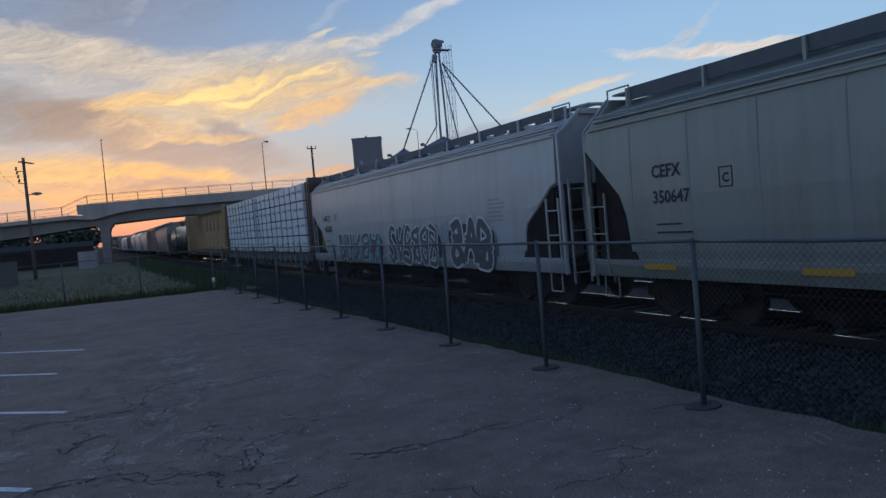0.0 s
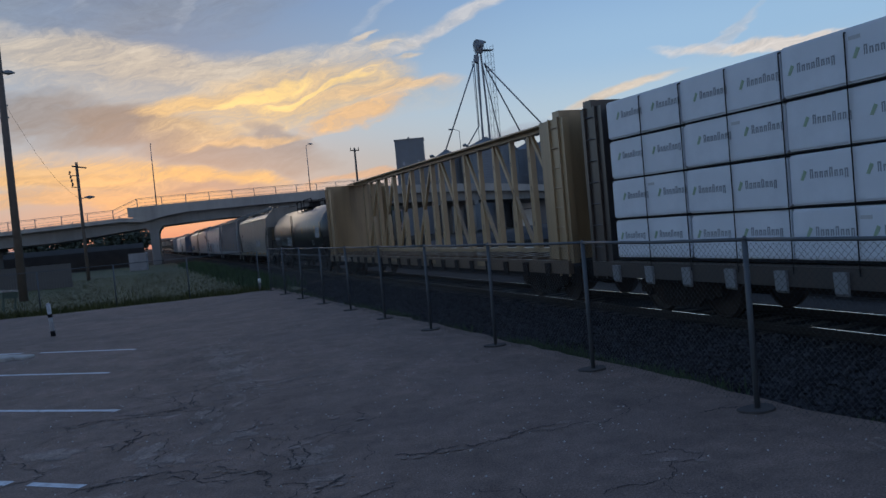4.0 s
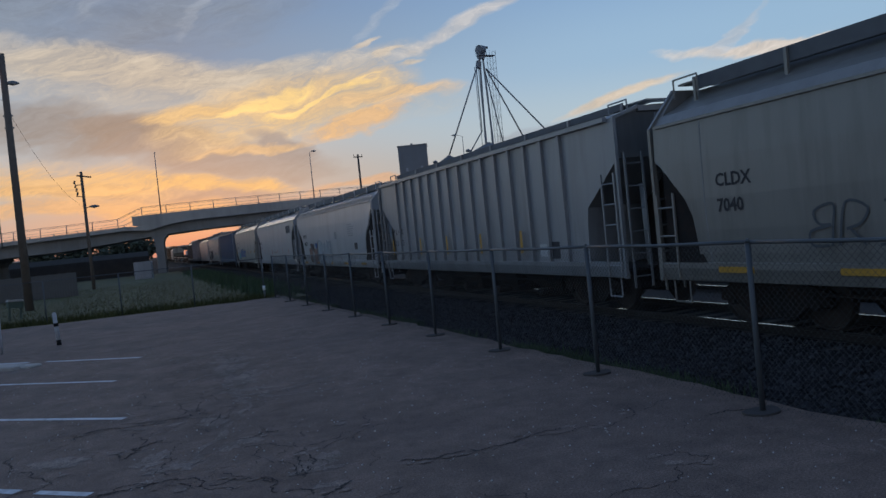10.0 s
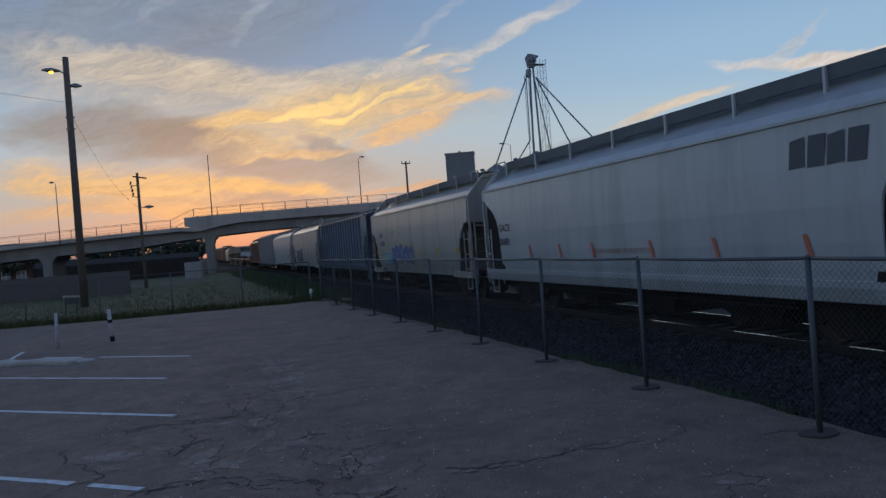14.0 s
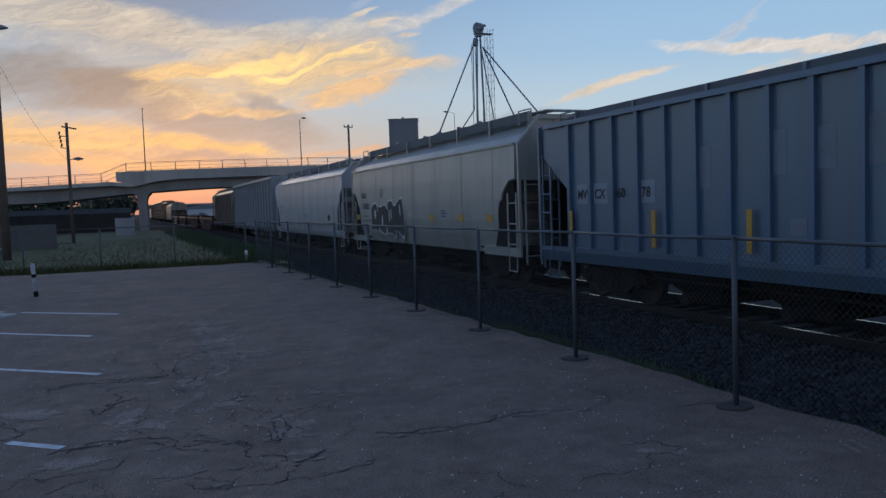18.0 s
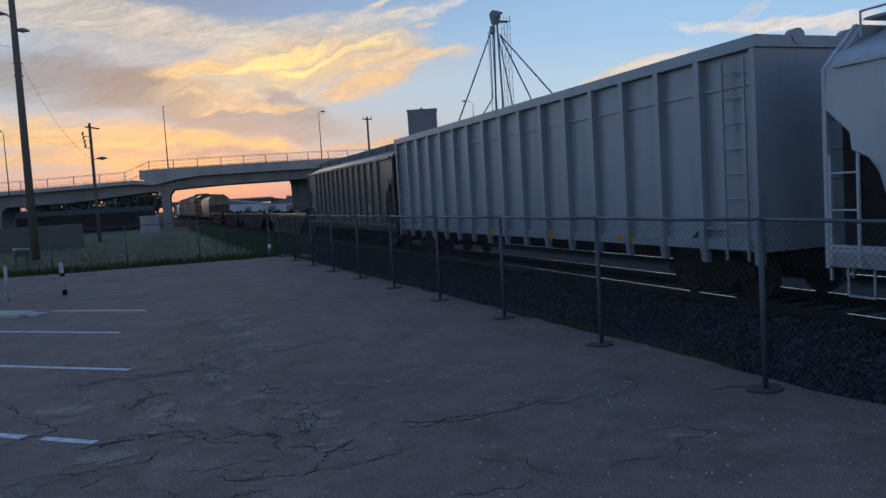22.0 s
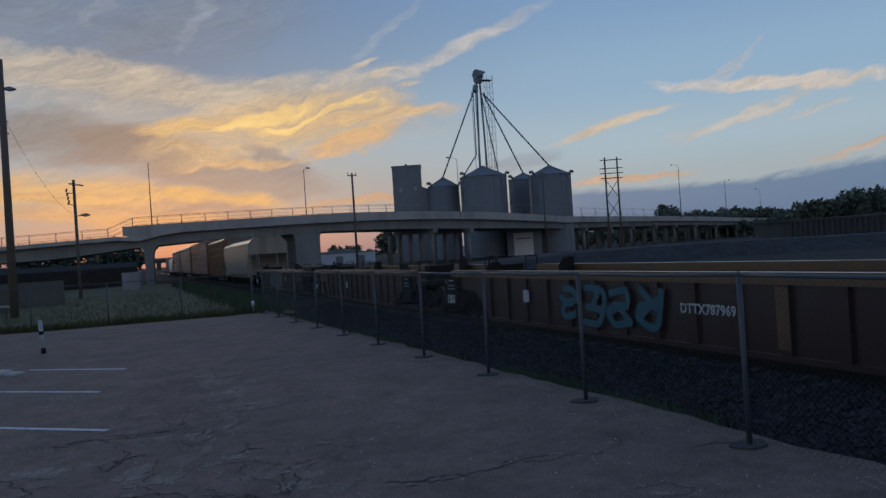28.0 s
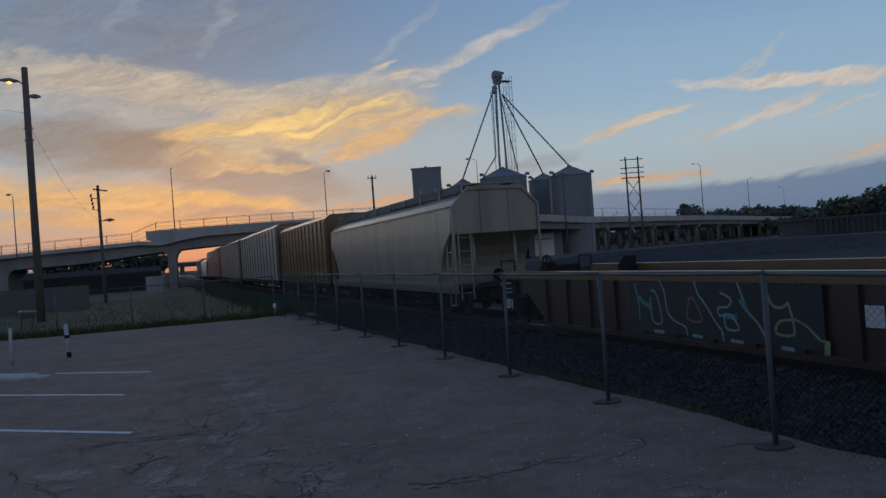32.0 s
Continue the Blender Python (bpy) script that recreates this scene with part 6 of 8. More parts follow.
    if loaded:
        nx, nz = 9, 4
        w = (L - 2.0) / nx
        hh = (4.26 - 1.12) / nz
        pk = lumber_pack_mesh(w - 0.014, 1.28, hh - 0.045)
        rnd = random.Random(4)
        bm = B()
        box(bm, -0.045, 0.045, -0.04, 0.04, 0, 0.07)
        for k in range(nx):
            for j in range(nz):
                y = -h + 1.0 + w * (k + 0.5)
                z = 1.12 + hh * j
                for sx in (-1, 1):
                    p = part("lumber_pack", pk, None, root, "white plastic wrapped bundle of lumber", at=pose(sx * (0.92 + rnd.uniform(-0.02, 0.02)), y, z + 0.04 + rnd.uniform(-0.006, 0.006), rnd.uniform(-0.35, 0.35), rnd.uniform(-0.7, 0.7), rnd.uniform(-0.5, 0.5)))
                    if sx < 0:
                        # the maker's mark printed again and again along the wrap, as plain bars
                        zc = (hh - 0.07) * rnd.uniform(0.52, 0.60)
                        n0 = rnd.uniform(0.0, 0.25)
                        for rpt in range(2):
                            top = w / 2 - 0.12 - n0 - rpt * w * 0.48
                            q = B()
                            for c, tall in enumerate((0.13, 0.09, 0.09, 0.09, 0.13, 0.09, 0.09, 0.10)):
                                cy = top - 0.2 - c * 0.083
                                low = -0.03 if c == 7 else 0.0
                                for e in ((-0.026, -0.010), (0.010, 0.026)):
                                    box(q, -0.646, -0.642, cy + e[0], cy + e[1], zc - 0.05 + low, zc - 0.05 + tall)
                                box(q, -0.646, -0.642, cy - 0.009, cy + 0.009, zc - 0.05 + tall - 0.02, zc - 0.05 + tall)
                            tagged(part("printed_mark", q, M_PRINT, p, "grey printed word as plain bars"), kind="stuff")
                            q = B()
                            prism(q, [(top, zc - 0.06), (top - 0.05, zc - 0.07), (top - 0.12, zc + 0.05), (top - 0.07, zc + 0.08)], -0.646, -0.642, "x")
                            part("printed_logo", q, M_GREEN, p, "small green slanted mark")
                        if (k + j) % 3 == 0:
                            q = B()
                            box(q, -0.646, -0.642, -w * 0.1, -w * 0.1 + 0.18, hh * 0.72, hh * 0.72 + 0.05)
                            part("pack_ticket", q, M_WHITEINK, p, "small white pack ticket")
        bm.free()
        bm = B()
        for j in range(nz):
            box(bm, -1.53, -0.3, -h + 1.0, h - 1.0, 1.12 + hh * j, 1.12 + hh * j + 0.036)
        part("dunnage", bm, M_BLACK, root, "dark spacer boards between the layers")
        for k in range(1, nx * 2):
            bm = B()
            y = -h + 1.0 + w * k / 2
            bar(bm, (-1.60, y - (0.55 if k == 9 else 0.0), 0.95), (-1.585, y, 4.2), 0.012, 4)
            bar(bm, (-1.585, y, 4.2), (-0.2, y, 4.5), 0.012, 4)
            part("tie_down_cable", bm, M_BLACK, root, "tie-down cable")
        bm = B()
        box(bm, -1.592, -1.586, 0.45, 0.85, 1.14, 4.15)
        part("wrap_band", bm, M_BAND, root, "grey-blue upright band over the side of the load")
    return root


def tank_car(label, L, body):
    root = car_root("tank_car", label)
    h = L / 2
    zc, r = 2.36, 1.46
    bm = B()
    rings = []
    n = 40
    prof = [(-h + 0.55, 0.05), (-h + 0.6, 0.7), (-h + 0.75, 1.15), (-h + 1.0, 1.4), (-h + 1.25, r)]
    prof = prof + [(-y, q) for y, q in reversed(prof)]
    for y, q in prof:
        rings.append([(q * math.cos(6.28319 * i / n), y, zc + q * math.sin(6.28319 * i / n)) for i in range(n)])
    loft(bm, rings, smooth=True)
    part("tank", bm, body, root, "glossy black cylindrical tank")
    for y in (-h + 1.3, -h / 2.2, 0, h / 2.2, h - 1.3):
        bm = B()
        loft(bm, [[((r + 0.015) * math.cos(6.28319 * i / n), y + d, zc + (r + 0.015) * math.sin(6.28319 * i / n)) for i in range(n)] for d in (-0.05, 0.05)], caps=False)
        part("weld_band", bm, body, root)
    bm = B()
    box(bm, -0.45, 0.45, -h + 0.1, h - 0.1, 0.62, 0.95)
    part("center_sill", bm, M_DARKSTEEL, root)
    for sg in (-1, 1):
        bm = B()
        prism(bm, [(-1.3, 1.55), (-1.0, 0.95), (1.0, 0.95), (1.3, 1.55)], sg * (h - 2.3) - 0.35, sg * (h - 2.3) + 0.35)
        part("saddle", bm, body, root, "tank saddle")
        bm = B()
        box(bm, -1.55, 1.55, sg * (h - 0.25) - 0.35, sg * (h - 0.25) + 0.15, 0.9, 0.98)
        part("end_platform", bm, M_DARKSTEEL, root)
        bm = B()
        for sx in (-1, 1):
            bar(bm, (sx * 1.5, sg * (h - 0.2), 0.95), (sx * 1.5, sg * (h - 0.2), 1.95), 0.02, 5)
            bar(bm, (sx * 1.5, sg * (h - 0.2), 0.95), (sx * 1.5, sg * (h - 0.2), 0.4), 0.02, 5)
        bar(bm, (-1.5, sg * (h - 0.2), 1.95), (1.5, sg * (h - 0.2), 1.95), 0.02, 5)
        part("hand_rail", bm, M_DARKSTEEL, root)
        coupler(root, sg * (h - 0.1), sg)
        truck(root, sg * (h - 2.1))
    # side walkway rail
    bm = B()
    bar(bm, (-1.58, -h + 0.6, 1.02), (-1.58, h - 0.6, 1.02), 0.022, 6)
    for y in np.arange(-h + 1.5, h - 1, 2.2):
        bar(bm, (-1.58, y, 1.02), (-1.1, y, 0.95), 0.018, 5)
    part("side_hand_rail", bm, M_STEELGREY, root, "long grab rail")
    # top platform
    bm = B()
    box(bm, -0.85, 0.85, -2.0, 1.3, zc + r - 0.02, zc + r + 0.04)
    part("top_platform", bm, M_DARKSTEEL, root, "grated top platform")
    bm = B()
    zt = zc + r + 0.1
    bm.free()
    for x, a, b, top in ((-0.75, -2.6, -0.3, 0.36), (-0.75, 0.5, 1.8, 0.34), (0.3, -1.6, 0.4, 0.36), (0.75, 0.5, 1.8, 0.34)):
        bm = B()
        pts = [(a, -0.4), (a, top - 0.12), (a + 0.12, top), (b - 0.12, top), (b, top - 0.12), (b, -0.4)]
        for (ya, za), (yb, zb) in zip(pts, pts[1:]):
            bar(bm, (x, ya, zt + za), (x, yb, zt + zb), 0.028, 6)
        part("platform_railing", bm, M_DARKSTEEL, root, "bent pipe railing")
    bm = B()
    bar(bm, (0, 0, zt - 0.2), (0, 0, zt + 0.2), 0.36, 14)
    bar(bm, (0, 0, zt + 0.2), (0, 0, zt + 0.25), 0.4, 14)
    part("manway", bm, M_DARKSTEEL, root, "round manway housing")
    ladder(root, -1.56, 0.0, 0.9, 3.4, 0.45, M_DARKSTEEL)
    return root


def well_car(label, L, body, chord, ribs=13):
    """A low container well car unit: deep open sides on end trucks."""
    root = car_root("well_car", label)
    h = L / 2
    for sx in (-1, 1):
        bm = B()
        x0, x1 = (-1.5, -1.44) if sx < 0 else (1.44, 1.5)
        prism(bm, [(-h + 0.5, 1.33), (h - 0.5, 1.33), (h - 0.5, 1.0), (h - 2.0, 0.92), (h - 2.9, 0.25), (-h + 2.9, 0.25), (-h + 2.0, 0.92), (-h + 0.5, 1.0)], x0, x1, "x")
        part("side_panel", bm, body, root, "deep painted side panel")
        bm = B()
        c0, c1 = (-1.58, -1.38) if sx < 0 else (1.38, 1.58)
        box(bm, c0, c1, -h + 0.45, h - 0.45, 1.33, 1.52)
        part("top_chord", bm, chord, root, "top side chord")
        bm = B()
        c0, c1 = (-1.56, -1.3) if sx < 0 else (1.3, 1.56)
        box(bm, c0, c1, -h + 2.9, h - 2.9, 0.17, 0.26)
        part("bottom_chord", bm, body, root, "bottom chord")
    bm = B()
    prism(bm, [(-0.07, 0.26), (0, 0.26), (0, 1.33), (-0.07, 1.33)], -0.10, 0.10)
    rib = mesh("side_rib", bm, body)
    for k in range(ribs):
        y = -h + 3.0 + (L - 6.0) * k / (ribs - 1)
        part("side_rib", rib, None, root, at=pose(-1.5, y, 0))
    for sg in (-1, 1):
        bm = B()
        y0, y1 = sg * (h - 0.25), sg * (h - 2.8)
        box(bm, -1.44, 1.44, min(y0, y1), max(y0, y1), 1.0, 1.12)
        box(bm, -0.5, 0.5, min(y0, y1), max(y0, y1), 0.6, 1.0)
        part("end_platform", bm, M_DARKSTEEL, root, "dark steel end platform")
        bm = B()
        box(bm, -1.44, 1.44, sg * (h - 2.85) - 0.05, sg * (h - 2.85) + 0.05, 0.25, 1.0)
        part("well_end", bm, body, root, "well end wall")
        for sx in (-1, 1):
            bm = B()
            bar(bm, (sx * 1.45, sg * (h - 0.35), 1.50), (sx * 1.45, sg * (h - 0.35), 1.8), 0.018, 5)
            bar(bm, (sx * 1.05, sg * (h - 0.35), 1.10), (sx * 1.05, sg * (h - 0.35), 1.8), 0.018, 5)
            bar(bm, (sx * 1.45, sg * (h - 0.35), 1.8), (sx * 1.05, sg * (h - 0.35), 1.8), 0.018, 5)
            part("grab_rail", bm, M_DARKSTEEL, root, "thin bent grab rail")
        for sx in (-1, 1):
            bm = B()
            prism(bm, [(sg * (h - 2.3), 1.1), (sg * (h - 2.8), 1.1), (sg * (h - 2.8), 1.74), (sg * (h - 2.62), 1.74), (sg * (h - 2.3), 1.5)], sx * 1.2 - 0.12, sx * 1.2 + 0.12, "x")
            part("corner_guide", bm, M_DARKSTEEL, root, "stubby container guide")
        bm = B()
        box(bm, -0.7, 0.2, min(sg * (h - 1.25), sg * (h - 1.8)), max(sg * (h - 1.25), sg * (h - 1.8)), 1.12, 1.62)
        bar(bm, (-0.9, sg * (h - 1.0), 1.2), (-0.3, sg * (h - 1.0), 1.2), 0.16, 10)
        part("brake_gear", bm, M_DARKSTEEL, root, "brake reservoir and valve box")
        if sg > 0:
            bm = B()
            ring = [(-0.95, h - 2.1 + 0.28 * math.cos(a), 1.62 + 0.28 * math.sin(a)) for a in np.arange(0, 6.3, 0.3927)]
            for a, b in zip(ring, ring[1:]):
                bar(bm, a, b, 0.022, 5)
            bar(bm, (-0.95, h - 2.1, 1.34), (-0.95, h - 2.1, 1.9), 0.016, 5)
            bar(bm, (-0.95, h - 2.38, 1.62), (-0.95, h - 1.82, 1.62), 0.016, 5)
            bar(bm, (-0.95, h - 2.1, 1.62), (-0.7, h - 2.1, 1.62), 0.05, 8)
            part("hand_brake_wheel", bm, M_DARKSTEEL, root, "spoked hand brake wheel")
        ladder(root, -1.53, sg * (h - 0.75), 0.45, 1.35, 0.42, M_DARKSTEEL)
        coupler(root, sg * (h - 0.2), sg)
        truck(root, sg * (h - 1.1))
    for k in range(5):
        y = -h + 3.4 + (L - 6.8) * k / 4
        bm = B()
        box(bm, -1.44, 1.44, y - 0.15, y + 0.15, 0.2, 0.3)
        part("floor_beam", bm, M_DARKSTEEL, root, "well floor beam")
    return root


def auto_rack(label, L, body, end_mat, H=5.0):
    """A tall enclosed car of perforated panels."""
    root = car_root("auto_rack_car", label)
    h = L / 2
    bm = B()
    box(bm, -1.45, 1.45, -h + 0.3, h - 0.3, 0.9, H - 0.25)
    part("body", bm, body, root, "tall panelled sides")
    bm = B()
    prism(bm, [(-1.5, H - 0.25), (1.5, H - 0.25), (1.2, H - 0.02), (0, H + 0.03), (-1.2, H - 0.02)], -h + 0.28, h - 0.28)
    part("roof", bm, end_mat, root, "low arched roof")
    n = 14
    bm = B()
    box(bm, -0.06, 0, -0.05, 0.05, 0, H - 1.2)
    post = mesh("side_post", bm, end_mat)
    for k in range(n):
        part("side_post", post, None, root, at=pose(-1.45, -h + 0.5 + (L - 1.0) * k / (n - 1), 0.9))
    for j in range(4):
        bm = B()
        z = 1.5 + j * (H - 2.2) / 3.4
        box(bm, -1.49, -1.452, -h + 0.4, h - 0.4, z, z + 0.09)
        part("side_rail", bm, body, root)
    for sg in (-1, 1):
        ladder(root, -1.5, sg * (h - 0.5), 0.7, H - 0.4, 0.4, end_mat)
        bm = B()
        box(bm, -1.43, 1.43, sg * (h - 0.26) - 0.04, sg * (h - 0.26) + 0.04, 0.95, H - 0.3)
        part("end_door", bm, end_mat, root, "end door")
        coupler(root, sg * (h - 0.2), sg)
        truck(root, sg * (h - 2.2))
    bm = B()
    box(bm, -1.48, 1.48, -h + 0.25, h - 0.25, 0.62, 0.9)
    part("underframe", bm, M_DARKSTEEL, root)
    return root


TRAIN = []      # (thing, middle of the car along the track at the start)


def couple(car, s0, s1):
    TRAIN.append((car, (s0 + s1) / 2))
    return car


def build_train():
    XS = -1.597       # just proud of a smooth hopper's side
    def reflectors(car, L, n, x, z=0.98, m=None):
        for k in range(n):
            y = -L / 2 + 2.0 + (L - 4.0) * k / (n - 1)
            patch(car, y - 0.4, y + 0.4, z, z + 0.1, x, m or M_YELSTRIPE, "reflector_strip", "yellow reflective strip")

    def at_(a0, a1):
        mid = (a0 + a1) / 2
        return lambda a: a - mid

    def text(car, Y, a, z, words, ink, size=0.30, x=XS, bold=0.008, gap=1.0, what="stencilled lettering"):
        return lettering(words, size, ink, car, Y(a), z, x, what, bold, gap)

    # grey-green hopper
    a0, a1 = -17.0, 0.3
    Y = at_(a0, a1)
    c = couple(hopper_car("grey-green covered hopper car with black stencilled numbers", a1 - a0, P_OLIVE, seams=11, beads=3, void=VOID_STEEP), a0, a1)
    text(c, Y, -1.65, 2.57, "CEFX", M_BLACKINK)
    text(c, Y, -1.65, 2.13, "350647", M_BLACKINK)
    framed_mark(c, Y(-3.2), 2.3, 0.28, 0.32, XS, M_BLACKINK)
    text(c, Y, -3.27, 2.38, "C", M_BLACKINK, 0.2)
    print_lines(c, Y(-1.7), 1.75, 0.9, XS, M_BLACKINK, 2, 0.14)
    reflectors(c, a1 - a0, 5, -1.596)
    # white hopper with large graffiti
    a0, a1 = 1.2, 20.4
    Y = at_(a0, a1)
    c = couple(hopper_car("white covered hopper car with large graffiti along its side", a1 - a0, P_WHITE, seams=0, eave=3.7, beads=4, slits=True, void=VOID_LOW), a0, a1)
    text(c, Y, 18.69, 2.43, "AMCX", M_BLACKINK, 0.33, gap=1.08)
    text(c, Y, 18.6, 2.0, "463332", M_BLACKINK, 0.33, gap=1.05)
    framed_mark(c, Y(17.1), 2.42, 0.3, 0.26, XS, M_BLACKINK)
    text(c, Y, 17.02, 2.47, "C", M_BLACKINK, 0.2)
    print_lines(c, Y(18.5), 1.62, 0.9, XS, M_BLACKINK, 1)
    patch(c, Y(19.05), Y(18.97), 1.3, 2.1, XS, M_YELSTRIPE, "reflector_strip", "yellow reflective strip")
    graffiti(c, Y(16.6), Y(12.2), 0.98, 1.72, -1.604, 6, G_LTCYAN, G_CYAN, 13, inner=False, ring=0.05)
    tag_letters(c, Y(16.7), Y(12.3), 0.95, 1.82, -1.616, 5, G_DKGREY, G_WHITE, 13, 0.17, 0.035)
    graffiti(c, Y(11.3), Y(7.3), 0.95, 1.95, -1.596, 6, G_BLACK, G_GREYB, 15, inner=False, ring=0.03)
    graffiti(c, Y(6.65), Y(4.2), 0.95, 2.0, -1.596, 3, G_BLACK, G_GREYB, 16, inner=False, ring=0.03)
    tag_letters(c, Y(11.25), Y(7.44), 0.92, 2.0, -1.612, 6, G_DKGREY, G_WHITE, 11, 0.15, 0.05)
    tag_letters(c, Y(6.58), Y(4.2), 0.92, 2.06, -1.612, 3, G_DKGREY, G_WHITE, 12, 0.22, 0.06)
    tag_letters(c, Y(7.4), Y(6.7), 1.5, 2.05, -1.60, 2, None, G_GREYB, 14, 0.0, 0.04)
    print_lines(c, Y(4.4), 2.5, 0.9, XS, M_GREYINK, 6, 0.1, 0.045)
    # loaded centre beam car, then an empty one
    couple(center_beam_car("loaded center beam flat car stacked with white wrapped lumber", 22.3, P_BULK, P_BULK, True), 20.8, 43.1)
    a0, a1 = 43.9, 67.1
    Y = at_(a0, a1)
    c = couple(center_beam_car("empty yellow center beam flat car with open truss", a1 - a0, P_YELLOW, P_YELLOW, False), a0, a1)
    text(c, Y, 64.7, 0.82, "TTZX", M_WHITEINK, 0.27, -1.584)
    text(c, Y, 63.5, 0.82, "864485", M_WHITEINK, 0.27, -1.584, gap=1.25)
    for a in (60.2, 57.0, 53.0, 49.0):
        patch(c, Y(a), Y(a - 0.7), 0.86, 0.98, -1.584, P_YELLOW, "reflector_strip", "yellow reflective strip")
    # tank
    a0, a1 = 68.0, 85.0
    Y = at_(a0, a1)
    c = couple(tank_car("dull black tank car with white stencils and a top platform", a1 - a0, P_TANK), a0, a1)
    text(c, Y, 83.3, 1.95, "NATX 990033", M_WHITEINK, 0.25, -1.475)
    scrawl(c, Y(80.8), Y(79.4), 1.54, 1.88, -1.475, 9, G_PALE, 6, 0.016)
    print_lines(c, Y(83.2), 1.76, 1.5, -1.475, M_GREYINK, 2, 0.13, 0.035)
    framed_mark(c, Y(80.93), 1.94, 0.22, 0.23, -1.475, M_WHITEINK, 0.015)
    tag_letters(c, Y(78.93), Y(77.4), 1.56, 2.05, -1.475, 4, None, G_WHITE, 5, 0.0, 0.032)
    patch(c, Y(70.5), Y(69.5), 1.98, 2.52, -1.475, M_GREYINK, "data_panel", "grey data panel")
    print_lines(c, Y(70.44), 2.42, 0.9, -1.4756, M_BLACKINK, 5, 0.095, 0.025)
    framed_mark(c, Y(71.42), 1.58, 0.46, 0.26, -1.475, M_WHITEINK)
    patch(c, Y(71.2), Y(71.18), 1.6, 1.82, -1.475, M_WHITEINK, "stencil_line")
    for a, zz in ((69.4, 2.0), (70.7, 2.22), (74.13, 2.22), (77.52, 2.21), (81.06, 2.21), (84.43, 2.0)):
        patch(c, Y(a) - 0.045, Y(a) + 0.045, zz, zz + (0.8 if a < 70 or a > 84 else 0.4), -1.46, M_YELSTRIPE, "reflector_strip", "yellow reflective strip")
    # tan hopper
    a0, a1 = 86.4, 102.5
    Y = at_(a0, a1)
    c = couple(hopper_car("dirty tan covered hopper car with faded graffiti", a1 - a0, P_TAN, seams=4, top=4.43, void=VOID_TAN), a0, a1)
    text(c, Y, 100.8, 2.42, "CLDX", M_BLACKINK)
    text(c, Y, 100.8, 2.0, "7040", M_BLACKINK)
    patch(c, Y(92.3), Y(90.0), 1.55, 2.05, XS, G_FADEPANEL, "paint_patch", "pale repainted patch")
    tag_letters(c, Y(91.9), Y(91.2), 1.65, 2.0, XS - 0.006, 1, None, M_BLACKINK, 23, 0.0, 0.025)
    tag_letters(c, Y(99.0), Y(94.4), 1.35, 2.0, XS, 8, None, G_DKGREY, 22, 0.0, 0.02)
    tag_letters(c, Y(96.4), Y(93.0), 1.3, 1.9, XS - 0.004, 5, None, G_FADED, 24, 0.0, 0.03)
    reflectors(c, a1 - a0, 6, -1.596)
    # grey ribbed
    a0, a1 = 103.6, 120.0
    Y = at_(a0, a1)
    c = couple(hopper_car("weathered grey ribbed covered hopper car", a1 - a0, P_RIBGREY, ribbed=True), a0, a1)
    text(c, Y, 118.7, 2.1, "PLCX", M_BLACKINK, 0.3, -1.504, gap=1.9)
    text(c, Y, 118.6, 1.68, "21 43", M_BLACKINK, 0.3, -1.504, gap=1.6)
    for a in (118.6, 115.55, 113.1, 110.5, 108.0):
        patch(c, Y(a) - 0.06, Y(a) + 0.06, 1.35, 1.92, -1.59, M_YELSTRIPE, "reflector_strip", "yellow reflective strip")
    patch(c, -4.6, -4.95, 1.25, 1.55, -1.505, M_WHITEINK, "placard", "small white data panel")
    patch(c, -5.2, -5.55, 1.2, 1.6, -1.505, M_BLACKINK, "placard", "small black data panel")
    print_lines(c, Y(112.4), 2.1, 0.7, -1.504, M_GREYINK, 4, 0.12, 0.05)
    # white with painted shapes
    a0, a1 = 121.1, 137.5
    Y = at_(a0, a1)
    c = couple(hopper_car("white covered hopper car with coloured graffiti low on its side", a1 - a0, P_WHITE, seams=0, beads=4), a0, a1)
    text(c, Y, 135.8, 2.36, "MWCX", M_BLACKINK)
    text(c, Y, 135.6, 1.94, "480858", M_BLACKINK)
    for k, (a, b, z0, z1, f) in enumerate(((134.27, 133.65, 1.0, 1.95, G_SKIN), (133.6, 133.2, 1.15, 1.5, G_GREYB), (133.4, 133.1, 1.6, 2.0, G_BLACK), (133.01, 132.4, 1.0, 1.8, G_SKIN), (133.9, 133.5, 1.7, 2.05, G_BLACK), (132.6, 132.2, 1.75, 2.05, G_BLUE))):
        graffiti(c, Y(a), Y(b), z0, z1, XS - 0.002 * k, 1, f, G_RED, 31 + k, ring=0.02, inner=k % 2 == 0)
    tag_letters(c, Y(134.2), Y(132.0), 1.0, 1.3, XS - 0.014, 4, None, G_BLACK, 38, 0.0, 0.02)
    tag_letters(c, Y(131.9), Y(129.0), 1.0, 2.05, XS, 4, G_GREYB, G_FADED, 33, 0.2, 0.04)
    framed_mark(c, Y(128.0), 2.2, 0.3, 0.3, XS, M_BLACKINK)
    print_lines(c, Y(125.4), 2.75, 1.2, XS, M_GREYINK, 6, 0.1, 0.045)
    patch(c, Y(124.35), Y(123.85), 1.62, 1.92, XS, M_BLACKINK, "placard", "black data panel")
    reflectors(c, a1 - a0, 5, -1.596, 0.93)
    # white with a large company mark
    a0, a1 = 138.6, 154.9
    Y = at_(a0, a1)
    c = couple(hopper_car("clean white covered hopper car with a large dark company mark", a1 - a0, P_WHITE, seams=0, beads=0, top=4.43, void=VOID_ROUND), a0, a1)
    text(c, Y, 153.6, 2.3, "GACX", M_BLACKINK)
    text(c, Y, 153.6, 1.88, "31691", M_BLACKINK)
